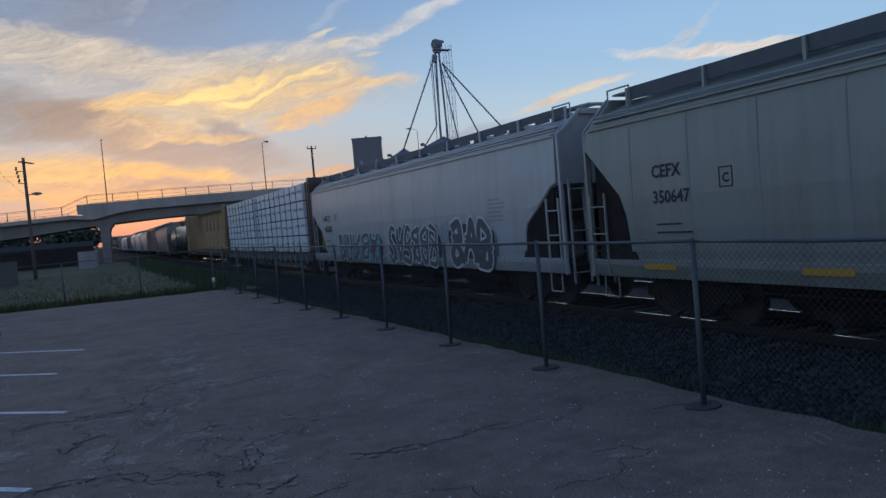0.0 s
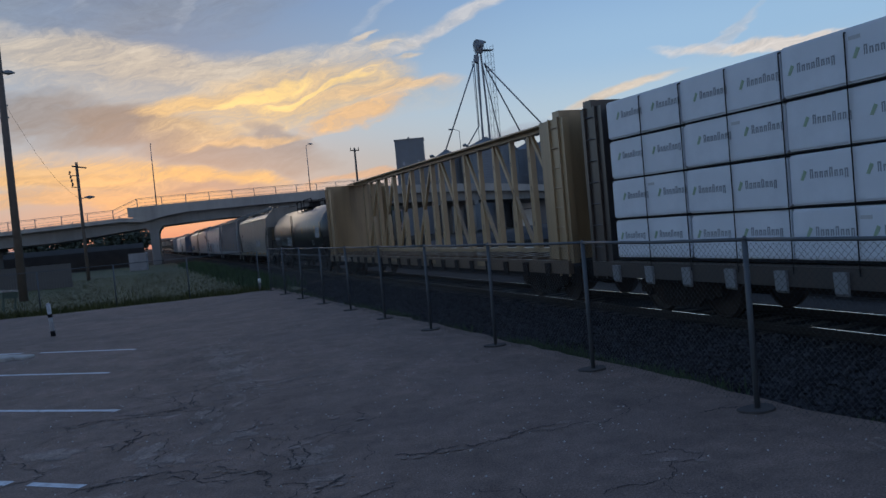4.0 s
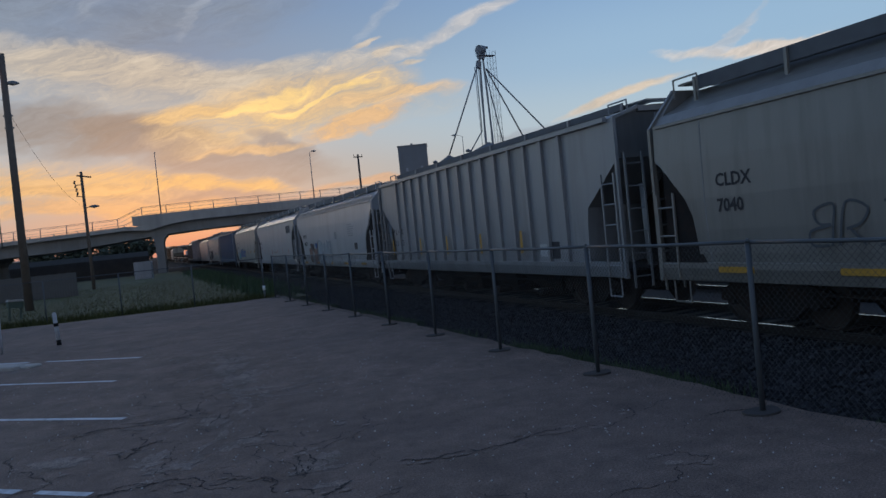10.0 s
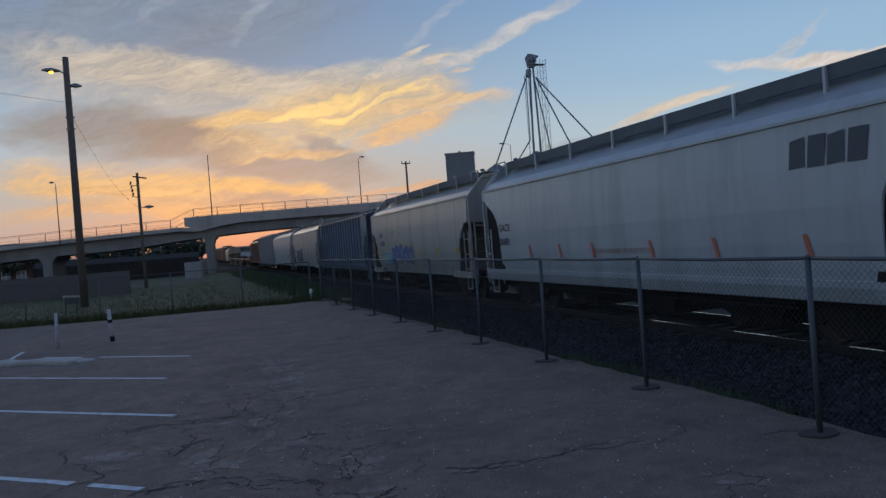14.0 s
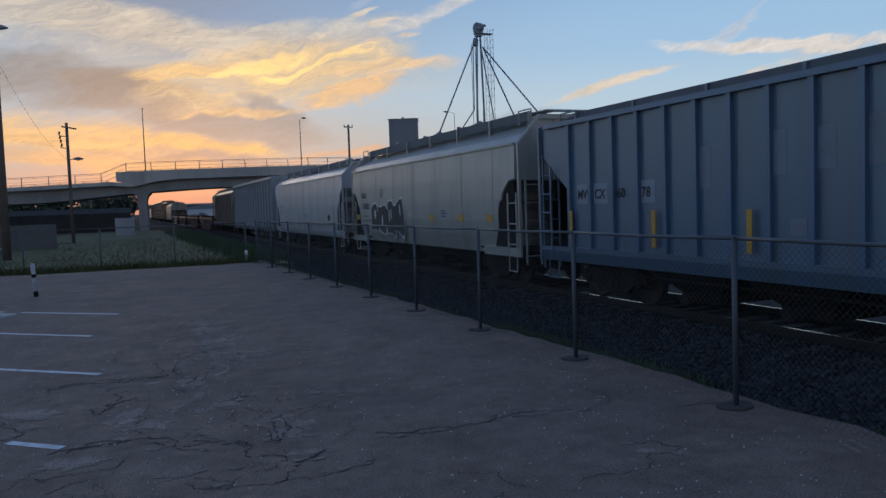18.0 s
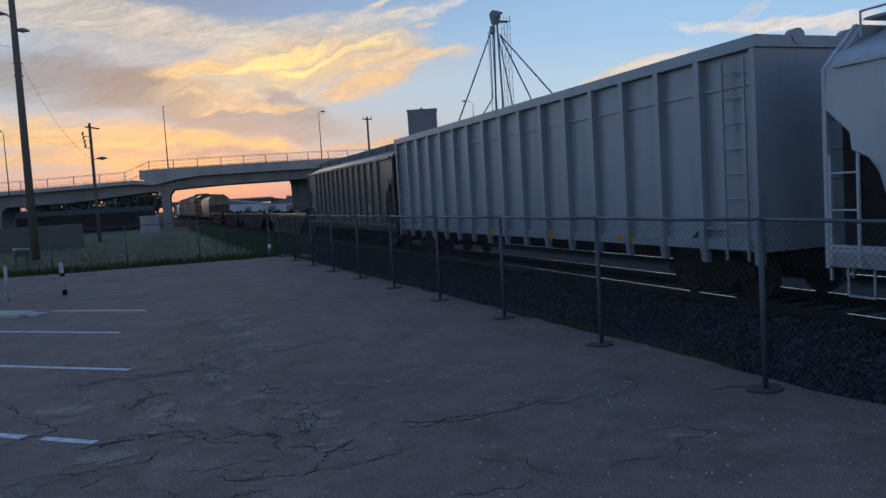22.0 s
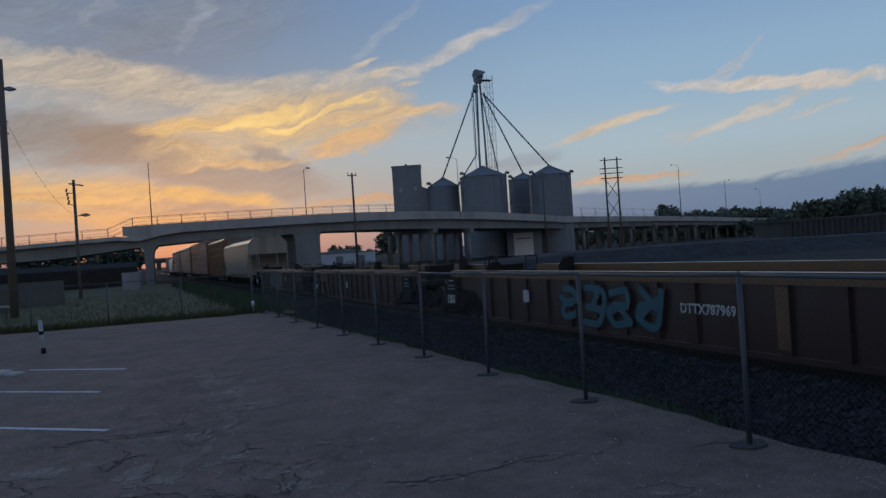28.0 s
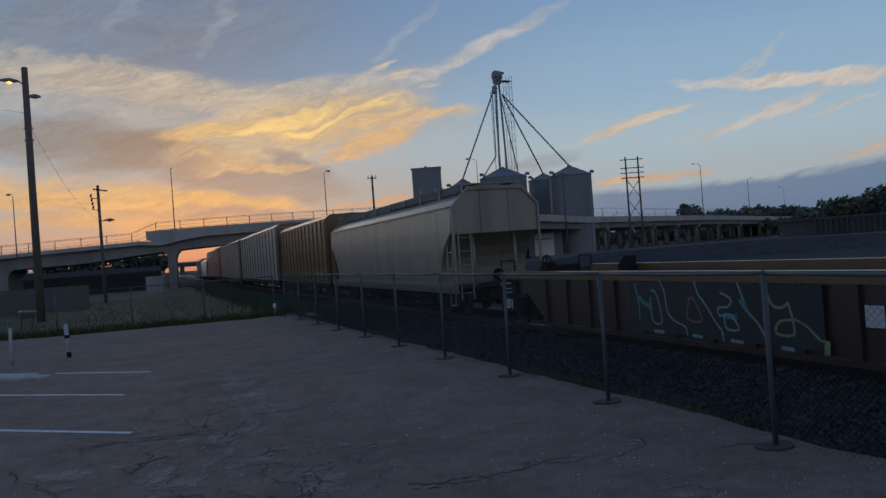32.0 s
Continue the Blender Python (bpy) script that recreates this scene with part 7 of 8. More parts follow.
    for k in range(4):
        y = Y(141.5 - 0.38 * k)
        bm = B()
        prism(bm, [(y, 2.86), (y - 0.33, 2.86), (y - 0.39, 3.34), (y - 0.06, 3.34)] if k % 2 else [(y, 2.86), (y - 0.33, 2.88), (y - 0.35, 3.34), (y - 0.06, 3.3)], XS, XS + 0.004, "x")
        part("company_mark", bm, M_MARK, c, "plain dark slanted block of the company mark")
    for a in (151.44, 149.6, 147.9, 145.45, 143.4, 141.2):
        y = Y(a)
        bm = B()
        prism(bm, [(y, 1.5), (y - 0.09, 1.5), (y + 0.02, 1.85), (y + 0.11, 1.85)], XS - 0.004, XS, "x")
        part("marker_strip", bm, M_REDSTRIPE, c, "red slanted marker strip")
    text(c, Y, 147.9, 1.6, "DO NOT HAMMER ON SIDES OF CAR", M_DULLRED, 0.15, bold=0.0, what="black warning words")
    # cream with blue graffiti
    a0, a1 = 156.3, 171.2
    Y = at_(a0, a1)
    c = couple(hopper_car("cream covered hopper car with blue bubble graffiti", a1 - a0, P_CREAM, seams=7, sill=False, void=VOID_SHORT, top=4.43), a0, a1)
    text(c, Y, 169.4, 2.52, "IARX", M_BLACKINK)
    text(c, Y, 169.35, 2.1, "160785", M_BLACKINK)
    print_lines(c, Y(169.3), 1.8, 0.9, XS, M_BLACKINK, 2, 0.16)
    framed_mark(c, Y(167.0), 2.5, 0.28, 0.26, XS, M_BLACKINK)
    graffiti(c, Y(167.1), Y(163.5), 1.25, 2.1, XS, 5, G_BLUE, G_YEL, 41, ring=0.035)
    graffiti(c, Y(168.4), Y(167.2), 1.2, 1.75, XS, 2, G_LTCYAN, G_BLUE, 42, inner=False, ring=0.03)
    for a in (170.1, 162.6, 160.2, 157.8):
        patch(c, Y(a), Y(a - 0.32), 1.68, 1.86, XS, M_YELSTRIPE, "reflector_square", "orange reflective square")
    # blue-grey ribbed
    a0, a1 = 172.4, 188.6
    Y = at_(a0, a1)
    L = a1 - a0
    c = couple(hopper_car("faded blue-grey ribbed covered hopper car with yellow strips", L, P_BLUE, ribbed=True, ribs=17, rib_inset=1.3, rib_pitch=0.805, rib_top=3.86, top=4.12, rib_mat=P_BLUERIB), a0, a1)
    # the mark and number, painted in four bays on pale panels
    for a, b, words, pale in ((187.06, 186.6, "MW", True), (186.42, 185.93, "CX", True), (185.76, 185.27, "460", False), (184.98, 184.42, "578", True)):
        if pale:
            patch(c, Y(a), Y(b), 2.08, 2.50, -1.505, G_FADEPANEL, "paint_patch", "pale repainted panel")
        text(c, Y, a - 0.03, 2.19, words, M_BLACKINK, 0.27, -1.510, 0.008, 1.0, "stencilled mark and number")
    for a, b, z0, z1 in ((181.82, 181.36, 2.45, 3.12), (180.94, 180.5, 2.5, 3.1), (180.04, 179.54, 2.52, 3.17), (179.13, 178.63, 2.5, 3.18), (178.26, 177.8, 2.29, 3.17), (181.3, 181.0, 1.55, 1.8), (179.1, 178.7, 1.5, 1.9), (183.3, 182.95, 2.3, 3.0), (175.9, 175.4, 1.6, 2.1)):
        patch(c, Y(a), Y(b), z0, z1, -1.504, G_FADED, "paint_patch", "pale faded patch")
    for a in (187.2, 184.38, 182.03, 179.34, 176.87, 174.2):
        patch(c, Y(a) - 0.055, Y(a) + 0.055, 1.25, 1.94, -1.59, M_YELSTRIPE, "reflector_strip", "yellow reflective strip")
    # cream with black graffiti
    a0, a1 = 189.6, 204.5
    Y = at_(a0, a1)
    c = couple(hopper_car("cream covered hopper car with black bubble graffiti", a1 - a0, P_CREAM, seams=7, sill=False, void=VOID_SHORT, top=4.43), a0, a1)
    text(c, Y, 203.05, 2.5, "IARX", M_BLACKINK, 0.31)
    text(c, Y, 202.95, 2.08, "160582", M_BLACKINK, 0.31)
    print_lines(c, Y(202.8), 1.78, 0.9, XS, M_BLACKINK, 2, 0.16)
    framed_mark(c, Y(200.6), 2.5, 0.28, 0.3, XS, M_BLACKINK)
    text(c, Y, 200.53, 2.57, "C", M_BLACKINK, 0.2)
    graffiti(c, Y(201.75), Y(198.0), 1.15, 2.26, XS, 4, G_BLACK, G_WHITE, 51, ring=0.05)
    for a in (203.75, 195.6, 193.3, 191.4):
        patch(c, Y(a), Y(a - 0.34), 1.66, 1.86, XS, M_YELSTRIPE, "reflector_square", "orange reflective square")
    patch(c, Y(197.6), Y(197.25), 1.8, 1.92, XS, M_WHITEINK, "placard", "small white sticker")
    print_lines(c, Y(194.6), 1.95, 0.45, XS, G_BLUE, 3, 0.08, 0.035)
    print_lines(c, Y(192.9), 1.9, 0.5, XS, M_GREYINK, 3, 0.12, 0.04)
    # plain white
    a0, a1 = 206.1, 222.2
    Y = at_(a0, a1)
    c = couple(hopper_car("plain white covered hopper car streaked with dirt", a1 - a0, P_WHITE2, seams=9, void=VOID_MID), a0, a1)
    patch(c, Y(208.82), Y(208.37), 1.55, 1.85, XS, M_BLACK, "placard", "black data panel")
    framed_mark(c, Y(208.82), 1.55, 0.43, 0.3, XS - 0.004, M_WHITEINK, 0.02)
    patch(c, Y(208.60), Y(208.58), 1.57, 1.83, XS - 0.004, M_WHITEINK, "stencil_line")
    patch(c, Y(213.9), Y(213.15), 1.62, 1.9, XS, G_GREYB, "placard", "grey data panel")
    for a, w, z0, z1 in ((207.65, 0.11, 1.2, 2.30), (210.38, 0.09, 1.2, 1.75), (212.9, 0.08, 1.2, 1.7), (215.4, 0.08, 1.2, 1.7), (218.2, 0.08, 1.2, 1.7)):
        patch(c, Y(a) - w / 2, Y(a) + w / 2, z0, z1, XS, M_YELSTRIPE, "reflector_strip", "yellow reflective strip")
    lettering("WWLX", 0.34, M_GREYINK, c, Y(220.65), 2.22, XS, "faded reporting mark", 0.008)
    lettering("961220", 0.34, M_GREYINK, c, Y(220.6), 1.87, XS, "faded car number", 0.008)
    # light ribbed gondola
    a0, a1 = 223.2, 242.3
    Y = at_(a0, a1)
    c = couple(box_hopper_car("light grey-blue tall ribbed gondola car", a1 - a0, P_LIGHTBLUE), a0, a1)
    text(c, Y, 241.4, 2.9, "HK RX", M_GREYINK, 0.28, -1.484, gap=1.9)
    text(c, Y, 241.3, 2.42, "70 101", M_GREYINK, 0.28, -1.484, gap=1.6)
    for y in (7.8, 4.5, 1.0, -2.4, -5.6):
        patch(c, y - 0.3, y + 0.3, 1.0, 1.12, -1.556, M_YELSTRIPE, "reflector_strip", "faded yellow reflective strip")
    patch(c, Y(237.6), Y(237.2), 1.8, 2.0, -1.486, M_WHITEINK, "placard", "small white data panel")
    # dark ribbed hopper
    a0, a1 = 242.7, 259.6
    c = couple(hopper_car("dark brown sooty ribbed covered hopper car", a1 - a0, P_BROWN, ribbed=True, ribs=13, rib_top=3.78), a0, a1)
    patch(c, -4.4, -4.75, 1.6, 1.92, -1.505, M_GREYINK, "placard", "small pale data panel")
    for y in (-6.4, -3.0, 0.8, 4.2):
        patch(c, y - 0.06, y + 0.06, 1.05, 1.5, -1.59, M_YELSTRIPE, "reflector_strip", "yellow reflective strip")
    # well cars
    XW = -1.578

    def number_panel(car, y, digits):
        patch(car, y + 0.12, y - 0.85, 0.42, 1.30, XW, M_BLACK, "number_panel", "black painted number panel")
        if digits:
            lettering(digits, 0.32, M_WHITEINK, car, y, 0.55, XW - 0.004, "white stencilled number", 0.02)
            lettering("53", 0.15, M_WHITEINK, car, y + 0.1, 1.13, XW - 0.004, "small white number")
        print_lines(car, y - 0.2, 1.2, 0.5, XW - 0.004, M_WHITEINK, 1, 0.1, 0.025)
        print_lines(car, y - 0.1, 1.05, 0.5, XW - 0.004, M_GREYINK, 2, 0.1, 0.03, 2)

    a0, a1 = 260.7, 277.3
    Y = at_(a0, a1)
    c = couple(well_car("rusty orange low container well car, empty", a1 - a0, P_WELLORANGE, P_ORANGE, 9), a0, a1)
    patch(c, Y(273.95), Y(271.2), 0.74, 1.10, XW, M_BLACK, "number_panel", "black painted number panel")
    text(c, Y, 273.8, 0.84, "DTTX", M_WHITEINK, 0.26, XW - 0.004)
    text(c, Y, 272.5, 0.84, "455851", M_WHITEINK, 0.26, XW - 0.004)
    patch(c, Y(271.9), Y(270.6), 1.14, 1.28, XW, M_YELSTRIPE, "reflector_strip", "orange reflective strip")
    a0, a1 = 279.2, 297.5
    Y = at_(a0, a1)
    c = couple(well_car("oxide brown low container well car with cyan graffiti", a1 - a0, P_WELLBROWN, P_ORANGE), a0, a1)
    text(c, Y, 286.6, 0.80, "DTTX", M_WHITEINK, 0.24, XW)
    text(c, Y, 285.95, 0.80, "787969", M_WHITEINK, 0.24, XW)
    tag_letters(c, Y(290.8), Y(287.0), 0.42, 1.2, XW, 4, G_TEAL, G_BLACK, 65, 0.15, 0.025)
    framed_mark(c, Y(282.4), 0.5, 0.6, 0.42, XW, M_WHITEINK, 0.025)
    patch(c, Y(282.15), Y(282.12), 0.52, 0.9, XW, M_WHITEINK, "stencil_line")
    patch(c, Y(292.5), Y(292.2), 0.75, 1.05, XW, M_WHITEINK, "placard", "white square panel")
    patch(c, Y(284.4), Y(284.15), 0.35, 1.3, XW, P_ORANGE, "end_stripe", "faded yellow upright stripe")
    number_panel(c, Y(297.47), "1251")
    a0, a1 = 299.8, 316.0
    Y = at_(a0, a1)
    c = couple(well_car("dark oxide brown low container well car", a1 - a0, P_WELLBROWN, P_ORANGE), a0, a1)
    number_panel(c, Y(315.79), "1251")
    number_panel(c, Y(301.6), "")
    patch(c, Y(314.3), Y(314.0), 0.35, 1.3, XW, P_ORANGE, "end_stripe", "faded yellow upright stripe")
    patch(c, Y(309.5), Y(309.2), 0.7, 1.0, XW, M_WHITEINK, "placard", "white square panel")
    a0, a1 = 318.6, 336.6
    Y = at_(a0, a1)
    c = couple(well_car("oxide brown low container well car with pale graffiti", a1 - a0, P_WELLBROWN, P_ORANGE), a0, a1)
    number_panel(c, Y(319.9), "")
    patch(c, Y(329.95), Y(325.1), 0.34, 1.31, XW + 0.004, G_BLACK, "graffiti_ground", "black sprayed ground of the graffiti")
    # loose pale strokes
    for k, (paint, w, pts) in enumerate((
        (G_PALE, 0.014, ((0.27, 1.26), (0.38, 0.88), (0.38, 0.58))),
        (G_CYAN, 0.05, ((0.41, 1.00), (0.58, 0.89), (0.74, 0.84))),
        (G_PALE, 0.018, ((0.81, 1.15), (0.97, 1.08), (1.10, 0.57), (0.81, 0.56), (0.77, 1.01))),
        (G_PALE, 0.035, ((0.86, 0.36), (1.12, 0.36))),
        (G_PALE, 0.018, ((1.06, 1.36), (1.22, 1.16), (1.29, 0.76), (1.50, 0.59), (1.78, 0.51), (1.82, 0.36))),
        (G_SKIN, 0.022, ((1.89, 0.99), (2.04, 1.03), (2.24, 0.65), (1.86, 0.66), (1.92, 0.99))),
        (G_PALE, 0.03, ((1.98, 0.36), (2.21, 0.35))),
        (G_PALE, 0.02, ((2.10, 1.33), (2.19, 1.11), (2.33, 0.97), (2.61, 0.63), (2.74, 0.50), (2.77, 0.34))),
        (G_PALE, 0.02, ((2.77, 1.15), (3.01, 1.05), (2.93, 0.92), (2.69, 0.89), (2.72, 0.76), (2.98, 0.78), (3.16, 0.56), (2.88, 0.54), (2.82, 0.73))),
        (G_CYAN, 0.05, ((2.85, 0.76), (3.09, 0.75))),
        (G_PALE, 0.03, ((2.96, 0.35), (3.21, 0.34))),
        (G_PALE, 0.02, ((3.16, 1.37), (3.27, 1.12), (3.39, 0.86), (3.59, 0.68), (3.78, 0.41))),
        (G_CYAN, 0.05, ((3.25, 1.03), (3.34, 0.91))),
        (G_LIME, 0.025, ((3.85, 1.14), (3.92, 0.99), (4.10, 0.95), (4.25, 1.03))),
        (G_LIME, 0.022, ((4.25, 1.03), (4.32, 0.80), (4.32, 0.55), (3.98, 0.55), (4.05, 0.73), (4.32, 0.78))),
        (G_LIME, 0.018, ((4.32, 0.80), (4.57, 0.70), (4.80, 0.52), (4.94, 0.48))),
        (G_LIME, 0.05, ((4.94, 0.47), (4.92, 0.33))),
        (G_PALE, 0.03, ((4.07, 0.33), (4.29, 0.32))),
    )):
        bm = B()
        ribbon(bm, [(Y(330.0 - u), v) for u, v in pts], w, XW - 0.0015 * (k % 5))
        part("graffiti_stroke", bm, paint, c, "spray painted stroke")
    patch(c, Y(324.4), Y(324.1), 0.75, 1.05, XW, M_WHITEINK, "placard", "white square panel")
    number_panel(c, Y(336.0), "1251")
    # tail
    L = 17.9
    c = couple(hopper_car("dirty cream covered hopper car behind the empty well cars", L, P_DIRTYCREAM, seams=6, void=VOID_OPEN, shade_sheets=False), 339.5, 357.4)
    couple(auto_rack("orange-brown box car with open end framing", 17.0, P_ORANGE, P_ORANGE, 4.75), 358.6, 375.6)
    couple(auto_rack("silver and brown auto rack car", 27.0, P_RACK, P_ORANGE, 5.3), 377.0, 404.0)
    couple(auto_rack("silver and brown auto rack car", 27.0, P_RACK, P_ORANGE, 5.3), 405.4, 432.4)
    couple(auto_rack("silver and brown auto rack car", 27.0, P_RACK, P_ORANGE, 5.3), 433.8, 460.8)
    couple(hopper_car("white covered hopper car far down the train", 17.0, P_WHITE2, seams=0), 462.0, 479.0)
    couple(hopper_car("grey covered hopper car far down the train", 17.0, P_RIBGREY, ribbed=True), 480.2, 497.2)


def motions():
    for car, s in TRAIN:
        walk(car, [(t, track_pose(s - SPEED * t, 0, RAIL_Z)) for t in (0.0, 8.0, 16.0, 24.0, 32.0)])

# ---------------------------------------------------------------- markings, cracks and wear on the lot
def stripe(parent, a, b, w, material, name, wob=0.01, seed=0, label=""):
    """A hand-painted line on the ground with uneven edges."""
    r = random.Random(seed)
    a, b = Vector((*a, 0)), Vector((*b, 0))
    d = b - a
    n = max(2, int(d.length / 0.35))
    q = Vector((-d.y, d.x, 0)).normalized()
    bm = B()
    lo, hi = [], []
    for k in range(n + 1):
        p = a + d * k / n
        lo.append(bm.verts.new(p - q * (w / 2 + r.uniform(-wob, wob)) + Vector((0, 0, 0.004))))
        hi.append(bm.verts.new(p + q * (w / 2 + r.uniform(-wob, wob)) + Vector((0, 0, 0.004))))
    for k in range(n):
        bm.faces.new((lo[k], lo[k + 1], hi[k + 1], hi[k]))
    return part(name, bm, material, parent, label) if parent else solid(name, bm, material, label or "painted line on the lot", "painted line", kind="structure")


def build_lot_details():
    root = empty("parking_lines", "freshly painted white parking stall lines on the asphalt", "parking line")
    for i, ((x, y), L, g0, g1) in enumerate((((-1.26, 19.38), 4.9, 2.9, 3.5), ((-1.80, 16.2), 7.0, 0, 0), ((-1.66, 12.25), 7.0, 0, 0), ((-2.0, 8.58), 7.0, 0.72, 0.98), ((-1.3, 23.4), 0.01, 0, 0))):
        if L < 0.1:
            continue
        d = Vector((-0.733, 0.68))
        a = Vector((x, y))
        if g1:
            stripe(root, a, a + d * g0, 0.11, M_PAINTW, "stall_line", 0.008, i)
            stripe(root, a + d * g1, a + d * L, 0.11, M_PAINTW, "stall_line", 0.012, i + 20)
        else:
            stripe(root, a, a + d * L, 0.11, M_PAINTW, "stall_line", 0.008, i)
    stripe(root, (-5.73, 21.9), (-5.69, 25.0), 0.11, M_PAINTW, "stall_line", 0.01, 40)
    for k in range(3):
        stripe(root, (4.26 + 0.14 * k, 8.04 + 0.05 * k), (4.36 + 0.14 * k, 8.2 + 0.05 * k), 0.05, M_PATCH, "paint_dash", 0.012, 50 + k)
        stripe(root, (4.24 + 0.15 * k, 4.62 + 0.06 * k), (4.34 + 0.15 * k, 4.86 + 0.06 * k), 0.04, M_PATCH, "paint_dash", 0.02, 60 + k)
    # cracks: wandering grooves between two ends
    def crack(bm, a, b, w, seed, depth=3):
        r = random.Random(seed)
        pts = [Vector((*a, 0)), Vector((*b, 0))]
        for lv in range(depth + 3):
            out = [pts[0]]
            for p, q in zip(pts, pts[1:]):
                d = q - p
                out += [(p + q) / 2 + Vector((-d.y, d.x, 0)) * r.uniform(-0.26, 0.26), q]
            pts = out
        lo, hi = [], []
        for k, p in enumerate(pts):
            d = (pts[min(k + 1, len(pts) - 1)] - pts[max(k - 1, 0)])
            q = Vector((-d.y, d.x, 0)).normalized()
            ww = w * 0.55 * r.uniform(0.25, 1.0) * (0.35 if k in (0, len(pts) - 1) else 1)
            lo.append(bm.verts.new(p - q * ww + Vector((0, 0, 0.005))))
            hi.append(bm.verts.new(p + q * ww + Vector((0, 0, 0.005))))
        skip = 0
        for k in range(len(pts) - 1):
            if skip == 0 and r.random() < 0.02:
                skip = r.randrange(2, 6)
            if skip:
                skip -= 1
                continue
            bm.faces.new((lo[k], lo[k + 1], hi[k + 1], hi[k]))

    bm = B()
    main = [((1.16, 7.3), (2.35, 7.24), 0.016), ((2.35, 7.24), (3.17, 7.02), 0.02), ((3.17, 7.02), (3.74, 7.55), 0.02), ((4.1, 6.63), (4.62, 6.42), 0.035),
            ((-2.3, 11.55), (-0.4, 10.8), 0.03), ((-2.13, 8.4), (-1.36, 8.47), 0.035), ((-1.36, 8.47), (-0.7, 7.7), 0.03), ((1.9, 5.3), (3.2, 5.58), 0.016), ((3.2, 5.58), (2.85, 5.95), 0.02),
            ((-2.95, 11.0), (-2.4, 9.3), 0.03), ((-0.1, 7.75), (0.62, 8.8), 0.03), ((-1.6, 9.9), (-0.9, 11.8), 0.03), ((-3.3, 29.8), (2.85, 26.7), 0.06), ((1.8, 26.1), (4.9, 24.8), 0.05),
            ((-0.42, 12.7), (1.5, 12.2), 0.02), ((-1.2, 8.3), (-0.1, 7.0), 0.028), ((-0.6, 10.8), (0.4, 13.6), 0.03), ((-1.0, 6.9), (0.6, 6.6), 0.02), ((0.3, 13.8), (0.6, 16.9), 0.03),
            ((-0.9, 11.7), (-0.5, 15.0), 0.025), ((-2.4, 9.3), (-3.6, 8.2), 0.03), ((0.6, 8.8), (1.2, 9.6), 0.02), ((-6.5, 24.0), (-3.0, 22.6), 0.06), ((-5.0, 30.5), (-3.3, 29.8), 0.05), ((0.6, 16.9), (2.6, 19.8), 0.02)]
    main += [((-2.34, 11.62), (-1.7, 11.57), 0.05), ((-1.7, 11.57), (-1.19, 11.43), 0.04), ((-1.19, 11.43), (-0.6, 12.0), 0.03), ((-1.74, 9.75), (-1.16, 10.4), 0.05), ((-1.97, 8.36), (-1.39, 8.49), 0.06),
             ((-0.74, 8.34), (-0.37, 7.69), 0.03), ((-0.05, 8.1), (-0.04, 7.67), 0.025), ((0.88, 7.42), (1.66, 7.17), 0.045), ((1.66, 7.17), (2.7, 7.31), 0.03), ((-0.44, 9.63), (0.11, 9.71), 0.045), ((0.17, 8.36), (-0.04, 7.67), 0.03), ((-0.07, 6.85), (0.31, 7.17), 0.05)]
    for i, (a, b, w) in enumerate(main):
        crack(bm, a, b, w * 0.8, 100 + i)
    r = random.Random(77)
    for k in range(150):
        # a web of fine cracks along the broken seam down the lot
        y = r.uniform(4.5, 19)
        x = -0.75 + 0.07 * (y - 8) + r.gauss(0, 0.75 if y < 13 else 0.5)
        a = r.uniform(0, 6.28)
        ln = r.uniform(0.15, 0.8)
        crack(bm, (x, y), (x + ln * math.cos(a), y + ln * math.sin(a) * 1.3), r.uniform(0.005, 0.02), 300 + k, 2)
    for k in range(60):
        x, y = r.uniform(-9, 4.4), r.uniform(4, 33)
        a = r.uniform(0, 6.28)
        ln = r.uniform(0.4, 1.6)
        crack(bm, (x, y), (x + ln * math.cos(a), y + ln * math.sin(a)), r.uniform(0.004, 0.014), 700 + k, 2)
    tagged(new("asphalt_cracks", mesh("asphalt_cracks", bm, M_CRACK)), "dark branching cracks in the asphalt", "cracks", kind="stuff")

    # pale ravelled margins beside the wider cracks
    bm = B()
    for i, (a, b, w) in enumerate(main):
        q = random.Random(900 + i)
        d = Vector((b[0] - a[0], b[1] - a[1]))
        n = max(6, int(d.length / 0.12))
        sd = Vector((-d.y, d.x)).normalized()
        off = q.choice((-1, 1)) * 0.05
        for k in range(n):
            if q.random() < 0.7:
                continue
            p = Vector(a) + d * ((k + q.random()) / n) + sd * (off + q.gauss(0, 0.10))
            s0 = q.uniform(0.02, 0.07)
            vs = []
            for m in range(9):
                an = 6.28319 * m / 9
                rr = s0 * q.uniform(0.55, 1.25)
                vs.append(bm.verts.new((p.x + rr * 1.5 * math.cos(an), p.y + rr * math.sin(an), 0.0032 + 0.000004 * (k + 40 * i))))
            bm.faces.new(vs)
    tagged(new("ravelled_margins", mesh("ravelled_margins", bm, M_PATCH)), "pale ravelled margins beside the cracks", "worn asphalt", kind="stuff")

    # worn pale patches and small holes
    def ragged(bm, x, y, rx, ry, seed, z):
        q = random.Random(seed)
        ph = [q.uniform(0, 6.28) for _ in range(4)]
        n = 34
        turn = q.uniform(-0.6, 0.6)
        vs = []
        for i in range(n):
            a = 6.28319 * i / n
            k = 1 + 0.25 * math.sin(2 * a + ph[0]) + 0.18 * math.sin(5 * a + ph[1]) + 0.14 * math.sin(9 * a + ph[2]) + q.uniform(-0.08, 0.08)
            u, v = rx * k * math.cos(a), ry * k * math.sin(a)
            vs.append(bm.verts.new((x + u * math.cos(turn) - v * math.sin(turn), y + u * math.sin(turn) + v * math.cos(turn), z)))
